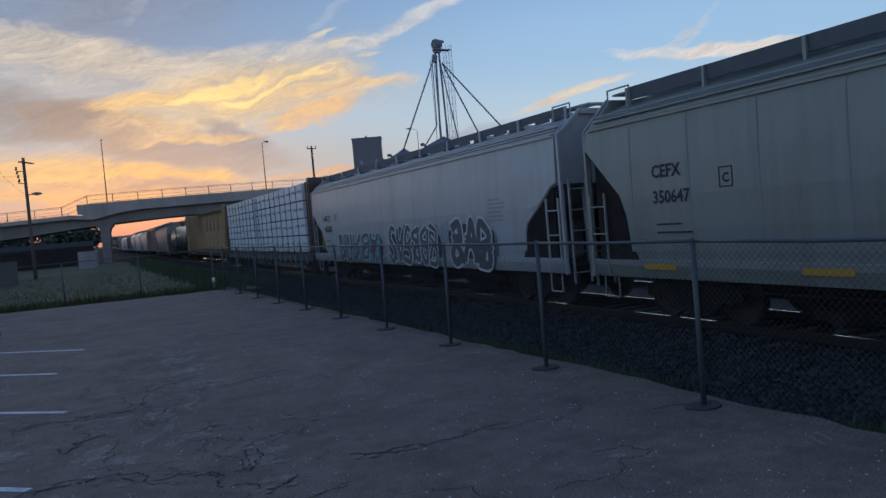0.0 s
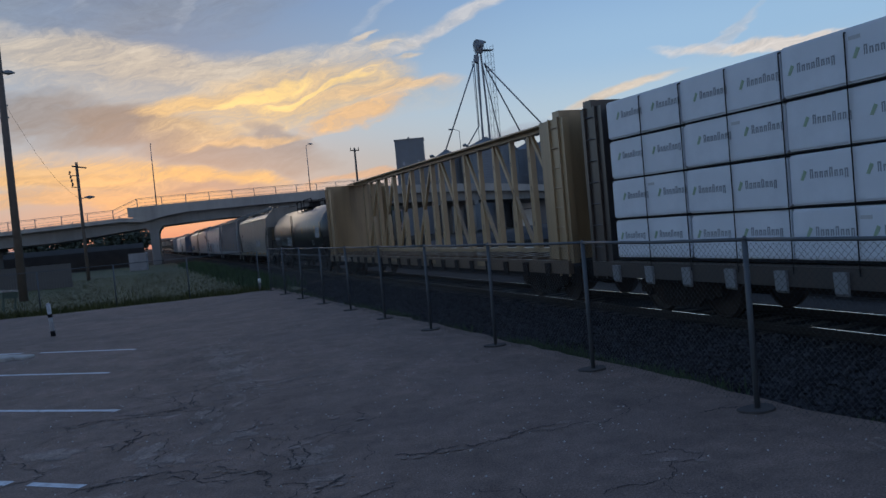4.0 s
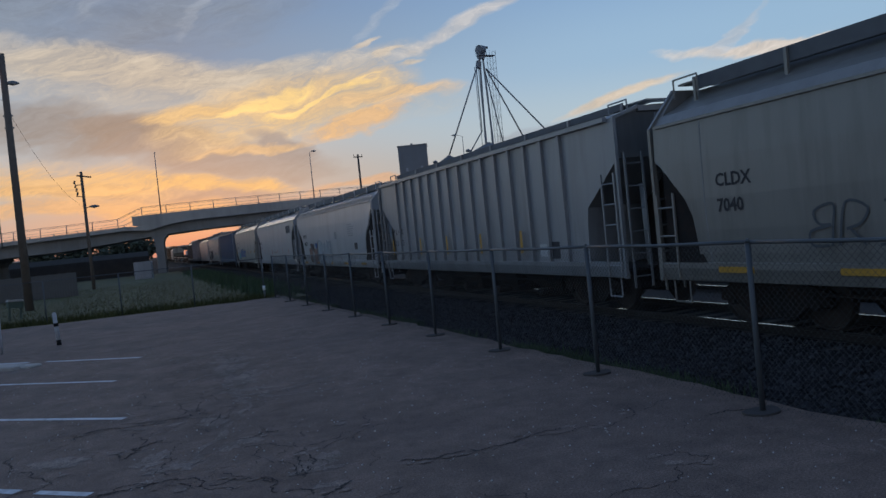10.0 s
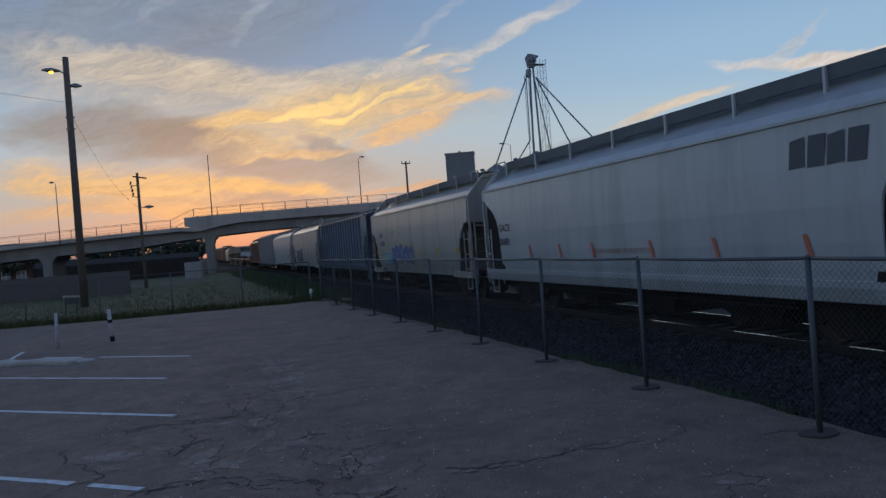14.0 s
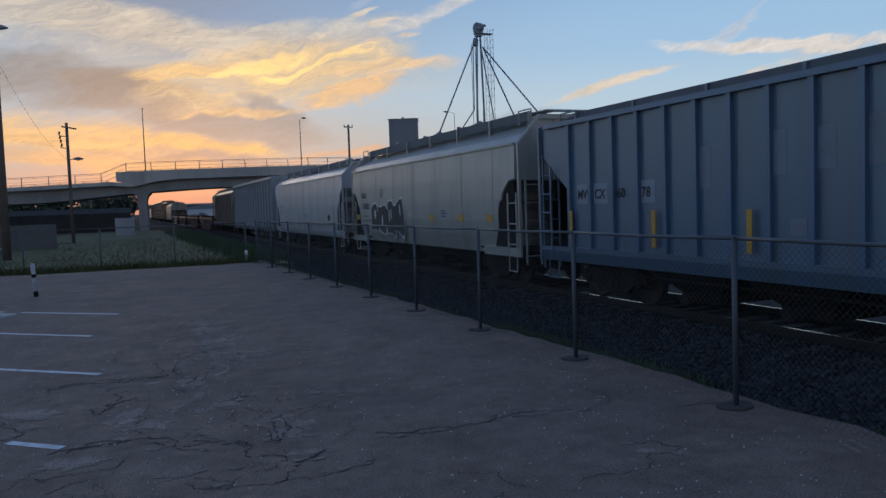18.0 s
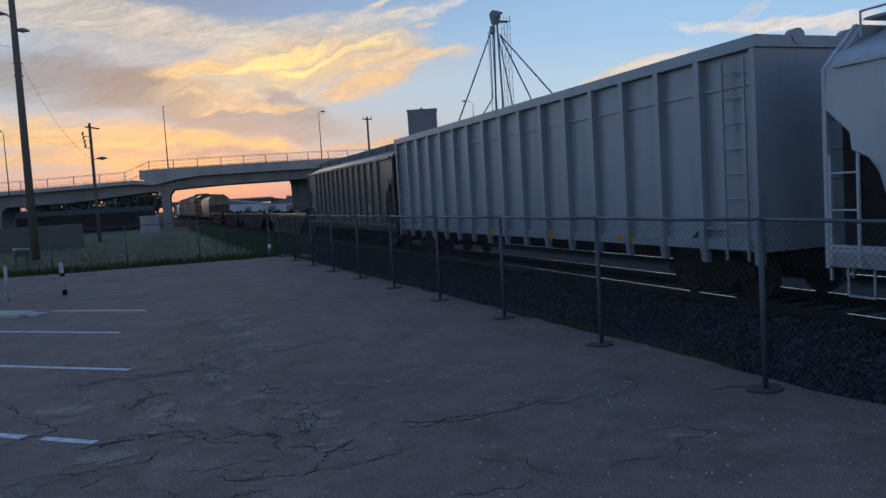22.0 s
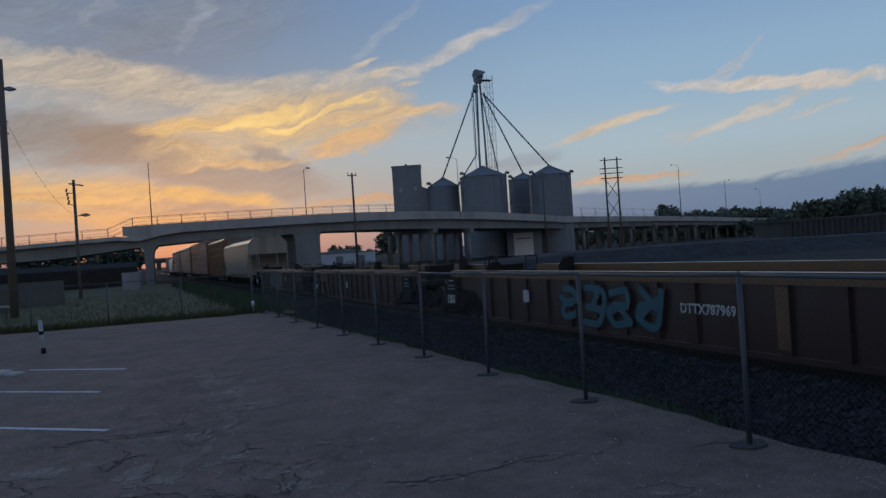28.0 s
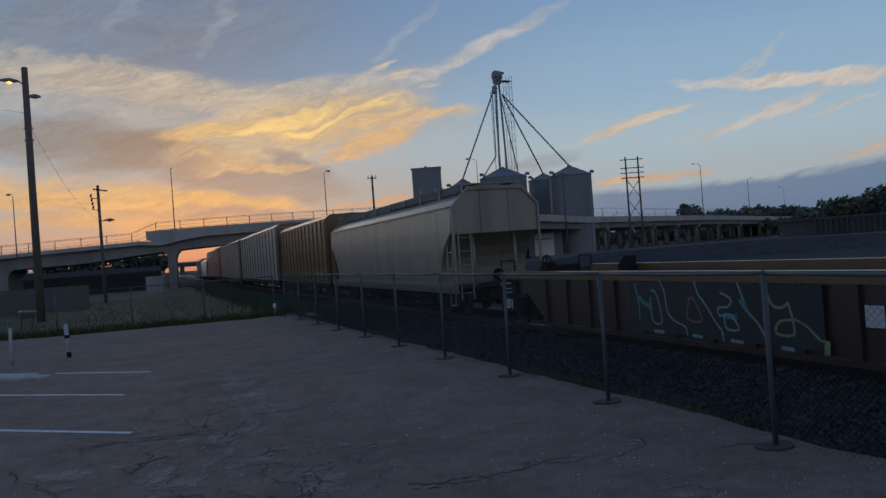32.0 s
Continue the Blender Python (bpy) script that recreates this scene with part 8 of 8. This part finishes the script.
        bm.faces.new(vs)

    # old joints filled with pale dust
    bm = B()
    for i, (a, b, w) in enumerate((((-0.16, 18.4), (0.31, 17.4), 0.10), ((0.31, 17.4), (0.11, 14.7), 0.17), ((0.11, 14.7), (-0.03, 12.7), 0.15), ((-0.03, 12.7), (0.48, 11.95), 0.13), ((0.48, 11.95), (1.48, 11.7), 0.06), ((1.48, 11.7), (2.67, 11.65), 0.03), ((-0.03, 12.7), (0.07, 11.6), 0.10), ((0.07, 11.6), (-0.45, 10.5), 0.07), ((-0.45, 10.5), (-1.1, 8.75), 0.09), ((-1.38, 9.76), (-1.47, 9.0), 0.07), ((-0.95, 9.05), (-0.53, 9.5), 0.08))):
        q = random.Random(1200 + i)
        a, b = Vector((*a, 0)), Vector((*b, 0))
        d = b - a
        sd = Vector((-d.y, d.x, 0)).normalized()
        n = max(10, int(d.length / 0.07))
        ph = [q.uniform(0, 6.28) for _ in range(3)]
        lo, hi = [], []
        for k in range(n + 1):
            u = k / n
            mid = a + d * u + sd * 0.07 * (math.sin(5 * u + ph[0]) + 0.6 * math.sin(13 * u + ph[1])) * math.sin(math.pi * u)
            for edge, sgn in ((lo, -1), (hi, 1)):
                ww = w * (0.45 + 0.35 * math.sin(9 * u + ph[2] + sgn) + q.uniform(-0.25, 0.25))
                edge.append(bm.verts.new(mid + sd * sgn * max(0.008, ww) + Vector((0, 0, 0.0026 + 0.00001 * i))))
        for k in range(n):
            bm.faces.new((lo[k], lo[k + 1], hi[k + 1], hi[k]))
    tagged(new("dusty_joints", mesh("dusty_joints", bm, M_PATCH)), "old asphalt joints filled with pale dust", "worn asphalt", kind="stuff")
    bm = B()
    for i, (x, y, rx, ry) in enumerate(((0.26, 8.05, 0.22, 0.3), (0.2, 7.75, 0.2, 0.1), (-1.38, 9.5, 0.2, 0.35), (-0.53, 9.4, 0.2, 0.2), (0.36, 14.1, 0.35, 0.7), (0.45, 16.6, 0.45, 0.5), (0.3, 15.4, 0.3, 0.7), (0.03, 7.9, 0.22, 0.2), (0.12, 7.2, 0.2, 0.12), (-2.4, 10.2, 0.4, 0.3), (-0.55, 10.9, 0.25, 0.4), (0.15, 12.9, 0.6, 0.16), (-1.2, 9.0, 0.3, 0.22), (-1.9, 8.0, 0.35, 0.22), (1.2, 12.6, 0.9, 0.08), (-0.3, 9.5, 0.22, 0.18), (-2.7, 7.4, 0.3, 0.3), (-1.0, 7.2, 0.3, 0.14))):
        ragged(bm, x, y, rx * 0.8, ry * 0.8, 20 + i, 0.003 + 0.00006 * i)
    tagged(new("worn_asphalt_patches", mesh("worn_asphalt_patches", bm, M_PATCH)), "pale worn patches where the asphalt has ravelled", "worn asphalt", kind="stuff")
    bm = B()
    for k in range(1500):
        x, y = r.uniform(-7, 4.8), 4 + 18 * r.random() ** 1.4
        s = r.uniform(0.003, 0.009)
        m = pose(x, y, s * 0.4, r.uniform(0, 90), r.uniform(0, 90), r.uniform(0, 360))
        box(bm, -s, s, -s, s, -s * 0.6, s * 0.6, m)
    tagged(new("pavement_grit", mesh("pavement_grit", bm, M_GRIT, False)), "scattered pale grit on the asphalt", "grit", kind="stuff")

    # bollards
    for x, y, r0, h, lean, lab in ((-3.35, 25.4, 0.058, 0.95, -3.0, "white steel bollard with a dark scuffed band"), (-4.8, 25.0, 0.045, 1.0, 1.0, "thin grey steel bollard post")):
        rt = empty("bollard", lab, "bollard", m=pose(x, y, 0, 0, lean, 0))
        bm = B()
        bar(bm, (0, 0, -0.1), (0, 0, h), r0, 14)
        bar(bm, (0, 0, h), (0, 0, h + 0.03), r0, 14, r0 * 0.6)
        part("post", bm, M_POSTPAINT, rt)
        if h < 1:
            bm = B()
            bar(bm, (0, 0, 0.56), (0, 0, 0.66), r0 + 0.006, 14)
            bar(bm, (0, 0, -0.02), (0, 0, 0.16), r0 + 0.006, 14)
            part("band", bm, M_BLACK, rt, "dark painted band")
    # broken concrete edge by the far stalls
    rt = empty("broken_kerb_mound", "low broken concrete kerb end with dirt beside the stall line", "kerb")
    rr = random.Random(6)
    for k in range(7):
        bm = B()
        s = rr.uniform(0.2, 0.38)
        box(bm, -s * 1.4, s * 1.4, -s * 0.6, s * 0.6, -0.05, rr.uniform(0.05, 0.11))
        bmesh.ops.bevel(bm, geom=bm.edges[:], offset=0.03, segments=1, affect="EDGES")
        part("kerb_piece", bm, M_CONC, rt, at=pose(-5.5 + 0.26 * k + rr.uniform(-0.1, 0.1), 22.0 - 0.2 * k + rr.uniform(-0.1, 0.1), 0, 0, 0, rr.uniform(-60, 10)))


# ---------------------------------------------------------------- plants
def blades(name, label, spots, hgt, material, seed, cat="grass"):
    r = np.random.default_rng(seed)
    n = len(spots)
    spots = np.asarray(spots, float)
    a = r.random(n) * 6.28
    h = hgt * (0.5 + 0.8 * r.random(n))
    w = 0.012 + 0.02 * r.random(n) * (hgt / 0.3)
    lean = (r.random((n, 2)) - 0.5) * h[:, None] * 0.9
    c, s = np.cos(a) * w, np.sin(a) * w
    p0 = np.stack([spots[:, 0] - c, spots[:, 1] - s, spots[:, 2]], 1)
    p1 = np.stack([spots[:, 0] + c, spots[:, 1] + s, spots[:, 2]], 1)
    p2 = np.stack([spots[:, 0] + lean[:, 0], spots[:, 1] + lean[:, 1], spots[:, 2] + h], 1)
    v = np.stack([p0, p1, p2], 1).reshape(-1, 3)
    f = np.arange(3 * n).reshape(-1, 3)
    tagged(new(name, raw(name, v.tolist(), f.tolist(), material)), label, cat, kind="stuff")


M_WEED = mat("green_weeds", (0.045, 0.075, 0.03), 0.8, var=0.4, scale=2.0, island=True)


def build_grass():
    bm = B()
    box(bm, -60, 6.2, 34.0, 118, -0.9, -0.1)
    solid("grass_verge", bm, M_GROUNDGRASS, "rough grass verge between the lot and the overpass", "grass", kind="structure")
    rng = np.random.default_rng(12)
    n = 26000
    y = 35.2 + 45 * rng.random(n) ** 1.8
    x = 5.8 - (16 + 0.15 * y) * rng.random(n)
    blades("grass_blades", "uneven mown grass on the verge", np.stack([x, y, np.full(n, -0.1)], 1), 0.09, M_GRASS, 1)
    n = 5200
    t = rng.random(n)
    x = 4.6 - 26 * t + rng.normal(0, 0.25, n)
    y = 35.6 + 0.16 * np.abs(26 * t) ** 1.05 + rng.normal(0, 0.35, n)
    blades("tall_weeds", "tall weeds along the far fence", np.stack([x, y, np.full(n, -0.1)], 1), 0.3, M_GRASS, 2, "weeds")
    n = 16000
    y = 4.0 + 31 * rng.random(n) ** 1.3
    keep = np.sin(y * 1.7) + np.sin(y * 0.63 + 1) + rng.normal(0, 0.6, n) > 0.1
    y = y[keep]
    x = 5.04 + np.abs(rng.normal(0, 0.2, len(y)))
    blades("edge_weeds", "low weeds growing along the broken asphalt edge", np.stack([x, y, np.full(len(y), -0.2)], 1), 0.20, M_WEED, 3, "weeds")
    # bushy weeds at the end of the fence beside the track
    n = 6000
    y = 36 + 60 * rng.random(n)
    x = 5.4 + (y - 36) * 0.02 + rng.normal(0, 0.6, n)
    blades("trackside_weeds", "bushy weeds beside the track", np.stack([x, y, np.full(n, -0.2)], 1), 0.6, M_WEED, 4, "weeds")


def tree(name, label, x, y, z, h, spread, seed, leaves=1400, leaf=0.28, trunk=0.22, crown0=0.3, group=""):
    r = random.Random(seed)
    root = empty(name, label, "tree", group, m=pose(x, y, z))
    bm = B()
    bar(bm, (0, 0, 0), (0, 0, h * 0.55), trunk, 8, trunk * 0.6)
    tips = []
    for k in range(9):
        a = 6.28 * k / 9 + r.uniform(-0.3, 0.3)
        z0 = h * r.uniform(0.25, 0.5)
        e = Vector((math.cos(a) * spread * r.uniform(0.35, 0.75), math.sin(a) * spread * r.uniform(0.35, 0.75), h * r.uniform(0.5, 0.85)))
        bar(bm, (0, 0, z0), e, trunk * 0.4, 5, trunk * 0.1)
        tips.append(e)
    part("trunk", bm, M_BARK, root, "branching trunk")
    rng = np.random.default_rng(seed)
    centers = [t for t in tips] + [Vector((r.uniform(-0.5, 0.5) * spread, r.uniform(-0.5, 0.5) * spread, h * r.uniform(crown0 + 0.1, 0.95))) for _ in range(10)]
    cen = np.array([list(c) for c in centers])
    idx = rng.integers(0, len(cen), leaves)
    off = rng.normal(0, 1, (leaves, 3))
    off /= np.linalg.norm(off, axis=1)[:, None]
    off *= (rng.random(leaves)[:, None] ** 0.4) * np.array([spread * 0.36, spread * 0.36, h * 0.16])
    c = cen[idx] + off
    c[:, 2] = np.maximum(c[:, 2], h * crown0 * 0.8)
    s = leaf * (0.6 + 0.8 * rng.random(leaves))
    u = rng.normal(0, 1, (leaves, 3))
    u /= np.linalg.norm(u, axis=1)[:, None]
    v = np.cross(u, rng.normal(0, 1, (leaves, 3)))
    v /= np.linalg.norm(v, axis=1)[:, None]
    P = np.stack([c - u * s[:, None], c - v * s[:, None] * 0.6, c + u * s[:, None], c + v * s[:, None] * 0.6], 1).reshape(-1, 3)
    F = np.arange(4 * leaves).reshape(-1, 4)
    part("crown", raw("crown", P.tolist(), F.tolist(), M_LEAF), None, root, "ragged leafy crown")
    return root


AZ0, AZ1 = 40.5, 60.0      # stretch of the skyline with trees, degrees right of +y


def build_far_things():
    # trees under and behind the overpass
    for i, (x, y, h, s) in enumerate(((-14, 150, 7.0, 4.2), (-8, 149, 6.6, 4.0), (-2.5, 147, 7.2, 4.2), (2.5, 146, 6.2, 3.2), (-21, 152, 6.5, 4.2), (-28, 154, 7.0, 4.5))):
        tree("broadleaf_tree", "dark leafy tree behind the overpass", x, y, -0.3, h, s, 30 + i, 1500, 0.32, group="trees behind the overpass")
    tree("broadleaf_tree", "dark leafy tree beside the grain elevator", 66, 190, -0.3, 8.0, 4.4, 51, 1800, 0.34)
    tree("small_bush", "dense rounded tree standing behind the bridge railing", 162.5, 195.0, -0.3, 11.6, 4.6, 52, 2400, 0.42, crown0=0.4)
    k = 60
    # tree line on the skyline: far beyond the overpass, then nearer on the embankment
    rr = random.Random(5)
    for az in range(0, 34):
        t = az / 33
        a = radians(AZ0 + (AZ1 - AZ0) * t + rr.uniform(-0.15, 0.15))
        near = t > 0.345
        dist = rr.uniform(212, 240) if near else rr.uniform(415, 450)
        top = (8.2 + 3.6 * min(1.0, max(0.0, (t - 0.40) / 0.10)) if near else 14.0 - 1.2 * t)
        h = top * rr.uniform(0.86, 1.02)
        tree("horizon_tree", "dark distant tree on the skyline", dist * math.sin(a), dist * math.cos(a), -0.5, h, (5.5 if near else 9.0) * rr.uniform(0.8, 1.1), k + az, 800, 0.6 if near else 1.1, crown0=0.05, group="trees along the skyline")
    for i in range(8):
        tree("horizon_tree", "dark distant tree on the skyline", 52 + 6 * i, 262 - 2 * i, -0.5, 5.5 + 1.5 * math.sin(i * 2.2), 4.0, 120 + i, 500, 0.5, group="trees along the skyline")
    for i in range(26):
        a = radians(32.5 + 0.56 * i + rr.uniform(-0.2, 0.2))
        dist = rr.uniform(300, 345)
        tree("horizon_tree", "dark distant tree beyond the approach spans", dist * math.sin(a), dist * math.cos(a), -0.5, rr.uniform(4.6, 6.6), rr.uniform(4.0, 6.0), 160 + i, 420, 0.75, crown0=0.02, group="trees along the skyline")
    # hedge and dark bank under the left spans
    bm = B()
    prism(bm, [(136.0, -0.4), (144.0, -0.4), (143.0, 3.0), (139.0, 3.4), (137.2, 2.6)], -22, 3.2, "x")
    solid("earth_bank", bm, mat("bank_soil", (0.06, 0.05, 0.04), 0.95, var=0.4, scale=0.8, bump=0.8, bscale=4), "dark overgrown earth bank behind the overpass", "bank", kind="structure")
    # brick building with pale window frames
    rt = empty("brick_building", "dark brick two storey building with pale framed windows", "building", m=pose(-36, 158, -0.3, 0, 0, -22))
    bm = B()
    box(bm, -14, 12, 0, 10, 0, 7.2)
    part("wall", bm, M_BRICK, rt, "dark brick wall")
    bm = B()
    box(bm, -14.2, 12.2, -0.2, 10.2, 7.2, 7.6)
    part("roof", bm, M_CONCD, rt, "flat parapet roof")
    for row in range(2):
        for kx in range(9):
            x = -13.0 + kx * 2.8
            z = 0.9 + row * 3.0
            bm = B()
            for a, b in ((x, x + 0.14), (x + 0.85, x + 0.97), (x + 1.68, x + 1.82)):
                box(bm, a, b, -0.1, 0.05, z, z + 1.9)
            for a, b in ((z, z + 0.14), (z + 0.95, z + 1.05), (z + 1.78, z + 1.9)):
                box(bm, x + 0.14, x + 1.68, -0.096, 0.046, a, b)
            w = part("window_frame", bm, M_WHITE, rt, "white sash frame")
            bm = B()
            box(bm, x + 0.14, x + 1.68, -0.02, 0.03, z + 0.14, z + 1.78)
            part("pane", bm, M_GLASS, w, "pale reflecting pane")
    # cabinet, board fence and pedestal on the grass
    rt = empty("utility_cabinet", "pale grey steel utility cabinet on the grass", "cabinet", m=pose(1.05, 95.4, -0.1, 0, 0, -12))
    bm = B()
    box(bm, -0.95, 0.95, -0.5, 0.5, 0, 1.85)
    part("body", bm, M_CABINET, rt)
    bm = B()
    prism(bm, [(-1.02, 1.85), (1.02, 1.85), (0.9, 2.0), (-0.9, 2.0)], -0.55, 0.55)
    part("roof", bm, M_CABINET, rt, "sloped lid")
    for sx in (-0.47, 0.47):
        bm = B()
        box(bm, sx - 0.42, sx + 0.42, -0.53, -0.505, 0.12, 1.75)
        d = part("door", bm, M_CABINET, rt)
        bm = B()
        box(bm, sx * 0.4 - 0.03, sx * 0.4 + 0.03, -0.56, -0.53, 0.9, 1.1)
        part("handle", bm, M_STEELGREY, d, "small steel handle")
    rt = empty("board_fence", "weathered grey board fence beyond the grass", "fence")
    bm = B()
    box(bm, 0, 0.18, -0.02, 0.02, -0.2, 1.75)
    bd = mesh("board", bm, mat("grey_board", (0.115, 0.11, 0.105), 0.9, var=0.25, scale=4))
    a, b = Vector((-20.0, 71.5, 0)), Vector((-4.6, 66.0, 0))
    n = 82
    ang = math.degrees(math.atan2(b.y - a.y, b.x - a.x))
    for k in range(n):
        p = a + (b - a) * k / n
        part("board", bd, None, rt, at=pose(p.x, p.y, 0.02 * math.sin(k * 1.7), 0, 0, ang))
    rt = empty("utility_pedestal", "small dull green utility pedestal with a pale cap in the weeds", "utility pedestal", m=pose(-6.45, 43.5, 0.22, 0, 4, 20))
    bm = B()
    for sx in (-0.26, 0.26):
        box(bm, sx - 0.04, sx + 0.04, -0.05, 0.05, -0.35, 0.6)
    box(bm, -0.34, 0.34, -0.16, 0.16, 0.26, 0.58)
    part("box", bm, mat("dull_green_paint", (0.07, 0.10, 0.075), 0.7), rt, "dull green metal box on legs")
    bm = B()
    prism(bm, [(-0.38, 0.58), (0.38, 0.58), (0.32, 0.68), (-0.32, 0.68)], -0.2, 0.2)
    part("cap", bm, M_CONC, rt, "pale weathered cap")
    # second overpass in the distance
    rt = empty("distant_overpass", "second concrete overpass far down the line", "bridge")
    bm = B()
    box(bm, -150, 112, 640, 652, 5.3, 8.2)
    prism(bm, [(112, -0.5), (112, 8.2), (164, 0.6), (164, -0.5)], 640, 652)
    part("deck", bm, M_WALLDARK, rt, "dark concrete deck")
    bm = B()
    box(bm, -150, 112, 639.6, 640, 8.2, 9.2)
    part("parapet", bm, M_CONC, rt, "pale concrete parapet")
    for x, w in ((-87, 3), (-56, 3), (-25, 3), (5.5, 3), (36.5, 3), (67.5, 4.6), (98, 3)):
        bm = B()
        box(bm, x - w / 2, x + w / 2, 641, 651, -0.5, 5.3)
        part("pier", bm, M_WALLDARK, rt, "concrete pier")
    # pale warehouses
    for (x, y, w, d, h, rot) in ((47, 241, 16, 14, 3.9, -20), (64, 226, 19, 16, 4.2, -22), (36, 300, 26, 14, 5.0, -18), (92, 215, 14, 10, 4.0, -25)):
        rt = empty("warehouse", "low pale metal clad warehouse beyond the overpass", "building", "warehouses beyond the tracks", m=pose(x, y, -0.3, 0, 0, rot))
        bm = B()
        box(bm, -w / 2, w / 2, -d / 2, d / 2, 0, h * 0.72)
        part("wall", bm, M_WHITEWALL, rt, "pale metal wall")
        bm = B()
        prism(bm, [(-w / 2 - 0.2, h * 0.72), (w / 2 + 0.2, h * 0.72), (0, h * 1.05)], -d / 2 - 0.2, d / 2 + 0.2)
        part("roof", bm, M_BIN, rt, "low pitched metal roof")
        for kx in range(3):
            bm = B()
            box(bm, -w / 2 + 2 + kx * w / 3, -w / 2 + 4.2 + kx * w / 3, -d / 2 - 0.06, -d / 2 + 0.02, 0, 2.3)
            part("door", bm, M_STEELGREY, rt, "grey loading door")
    # railway signal
    rt = empty("railway_signal", "tall railway signal mast with a dark head", "railway signal", m=pose(34.8, 169, -0.3))
    bm = B()
    bar(bm, (0, 0, 0), (0, 0, 4.6), 0.12, 8)
    part("mast", bm, M_STEELGREY, rt)
    bm = B()
    box(bm, -0.3, 0.3, -0.1, 0.1, 3.9, 5.2)
    part("signal_head", bm, M_BLACK, rt, "dark signal head")
    # gravel ramp and ribbed retaining wall on the far side of the yard
    bm = B()
    rings = []
    for x, y, h in ((28, 73.5, 0.1), (42, 68, 0.95), (55, 62.4, 1.15), (73, 55, 0.9), (110, 39, 0.7)):
        rings.append([(x - 2.2, y - 5, -0.4), (x, y, h), (x + 6, y + 14, h), (x + 7, y + 18, -0.4)])
    loft(bm, rings)
    solid("gravel_ramp", bm, mat("ramp_gravel", (0.042, 0.041, 0.042), 0.95, var=0.5, scale=0.7, bump=1.0, bscale=4, stain=(0.035, 0.034, 0.036), stain_amt=0.9, stain_scale=0.25, spec=0.2, mottle=0.3), "long low grey gravel ramp across the yard", "ramp", kind="structure")
    rt = empty("retaining_wall", "dark ribbed retaining wall of the overpass approach", "retaining wall", m=pose(91.5, 91.0, -0.4, 0, 0, -74))
    bm = B()
    box(bm, 0, 60, 0, 1.0, 0, 3.35)
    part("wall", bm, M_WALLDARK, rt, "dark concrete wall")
    bm = B()
    box(bm, -0.10, 0.10, -0.3, 0.0, 0, 3.35)
    rb = mesh("wall_rib", bm, M_WALLDARK)
    for k in range(70):
        part("wall_rib", rb, None, rt, at=pose(6.0 + 0.77 * k, 0, 0))
    bm = B()
    box(bm, -0.2, 60.2, -0.35, 1.2, 3.35, 3.65)
    part("coping", bm, M_WALLDARK, rt, "weathered coping")
    bm = B()
    prism(bm, [(0.5, -0.2), (1.2, 3.55), (60.0, 4.3), (66.0, -0.2)], 0, 60, "x")
    solid("approach_embankment", bm, M_EARTH, "dark earth embankment behind the retaining wall", "embankment", kind="structure").matrix_basis = pose(91.5, 91.0, -0.4, 0, 0, -74)
    # scrap branches at the end of the wall
    r = random.Random(14)
    rt = empty("brush_pile", "heap of pale cut branches and scrap by the wall", "brush pile", m=pose(91.6, 89.6, -0.3))
    for k in range(22):
        bm = B()
        a, b = r.uniform(0, 6.28), r.uniform(0.2, 1.2)
        bar(bm, (r.uniform(-1.2, 1.2), r.uniform(-0.8, 0.8), 0.1), (math.cos(a) * 2.0, math.sin(a) * 1.2, b * 2.2), 0.06, 5, 0.02)
        part("branch", bm, M_WOODPOLE if k % 3 else M_CONC, rt, "cut branch")


def close_behind():
    """A plain low building and trees behind the viewpoint close the place."""
    rt = empty("lot_building", "plain pale block building behind the lot", "building", m=pose(-24, -30, 0))
    bm = B()
    box(bm, -20, 20, -8, 0, -0.3, 5.0)
    part("wall", bm, M_CONC, rt, "pale block wall")

build_ground()
build_stones()
build_track("main_track", 0.0, -372, 520, RAIL_Z, "main railway track with polished rails on wooden ties")
for off in (5.2, 9.6, 14.0, 18.6, 23.2, 27.8):
    build_track("yard_track", off, -20, 420, -0.12, "parallel yard track with worn rails", ties=False, head=0.034)
build_fence()
far_fence()
build_bridge()
build_elevator()
build_poles()
build_train()
build_lot_details()
build_grass()
build_far_things()
close_behind()
motions()
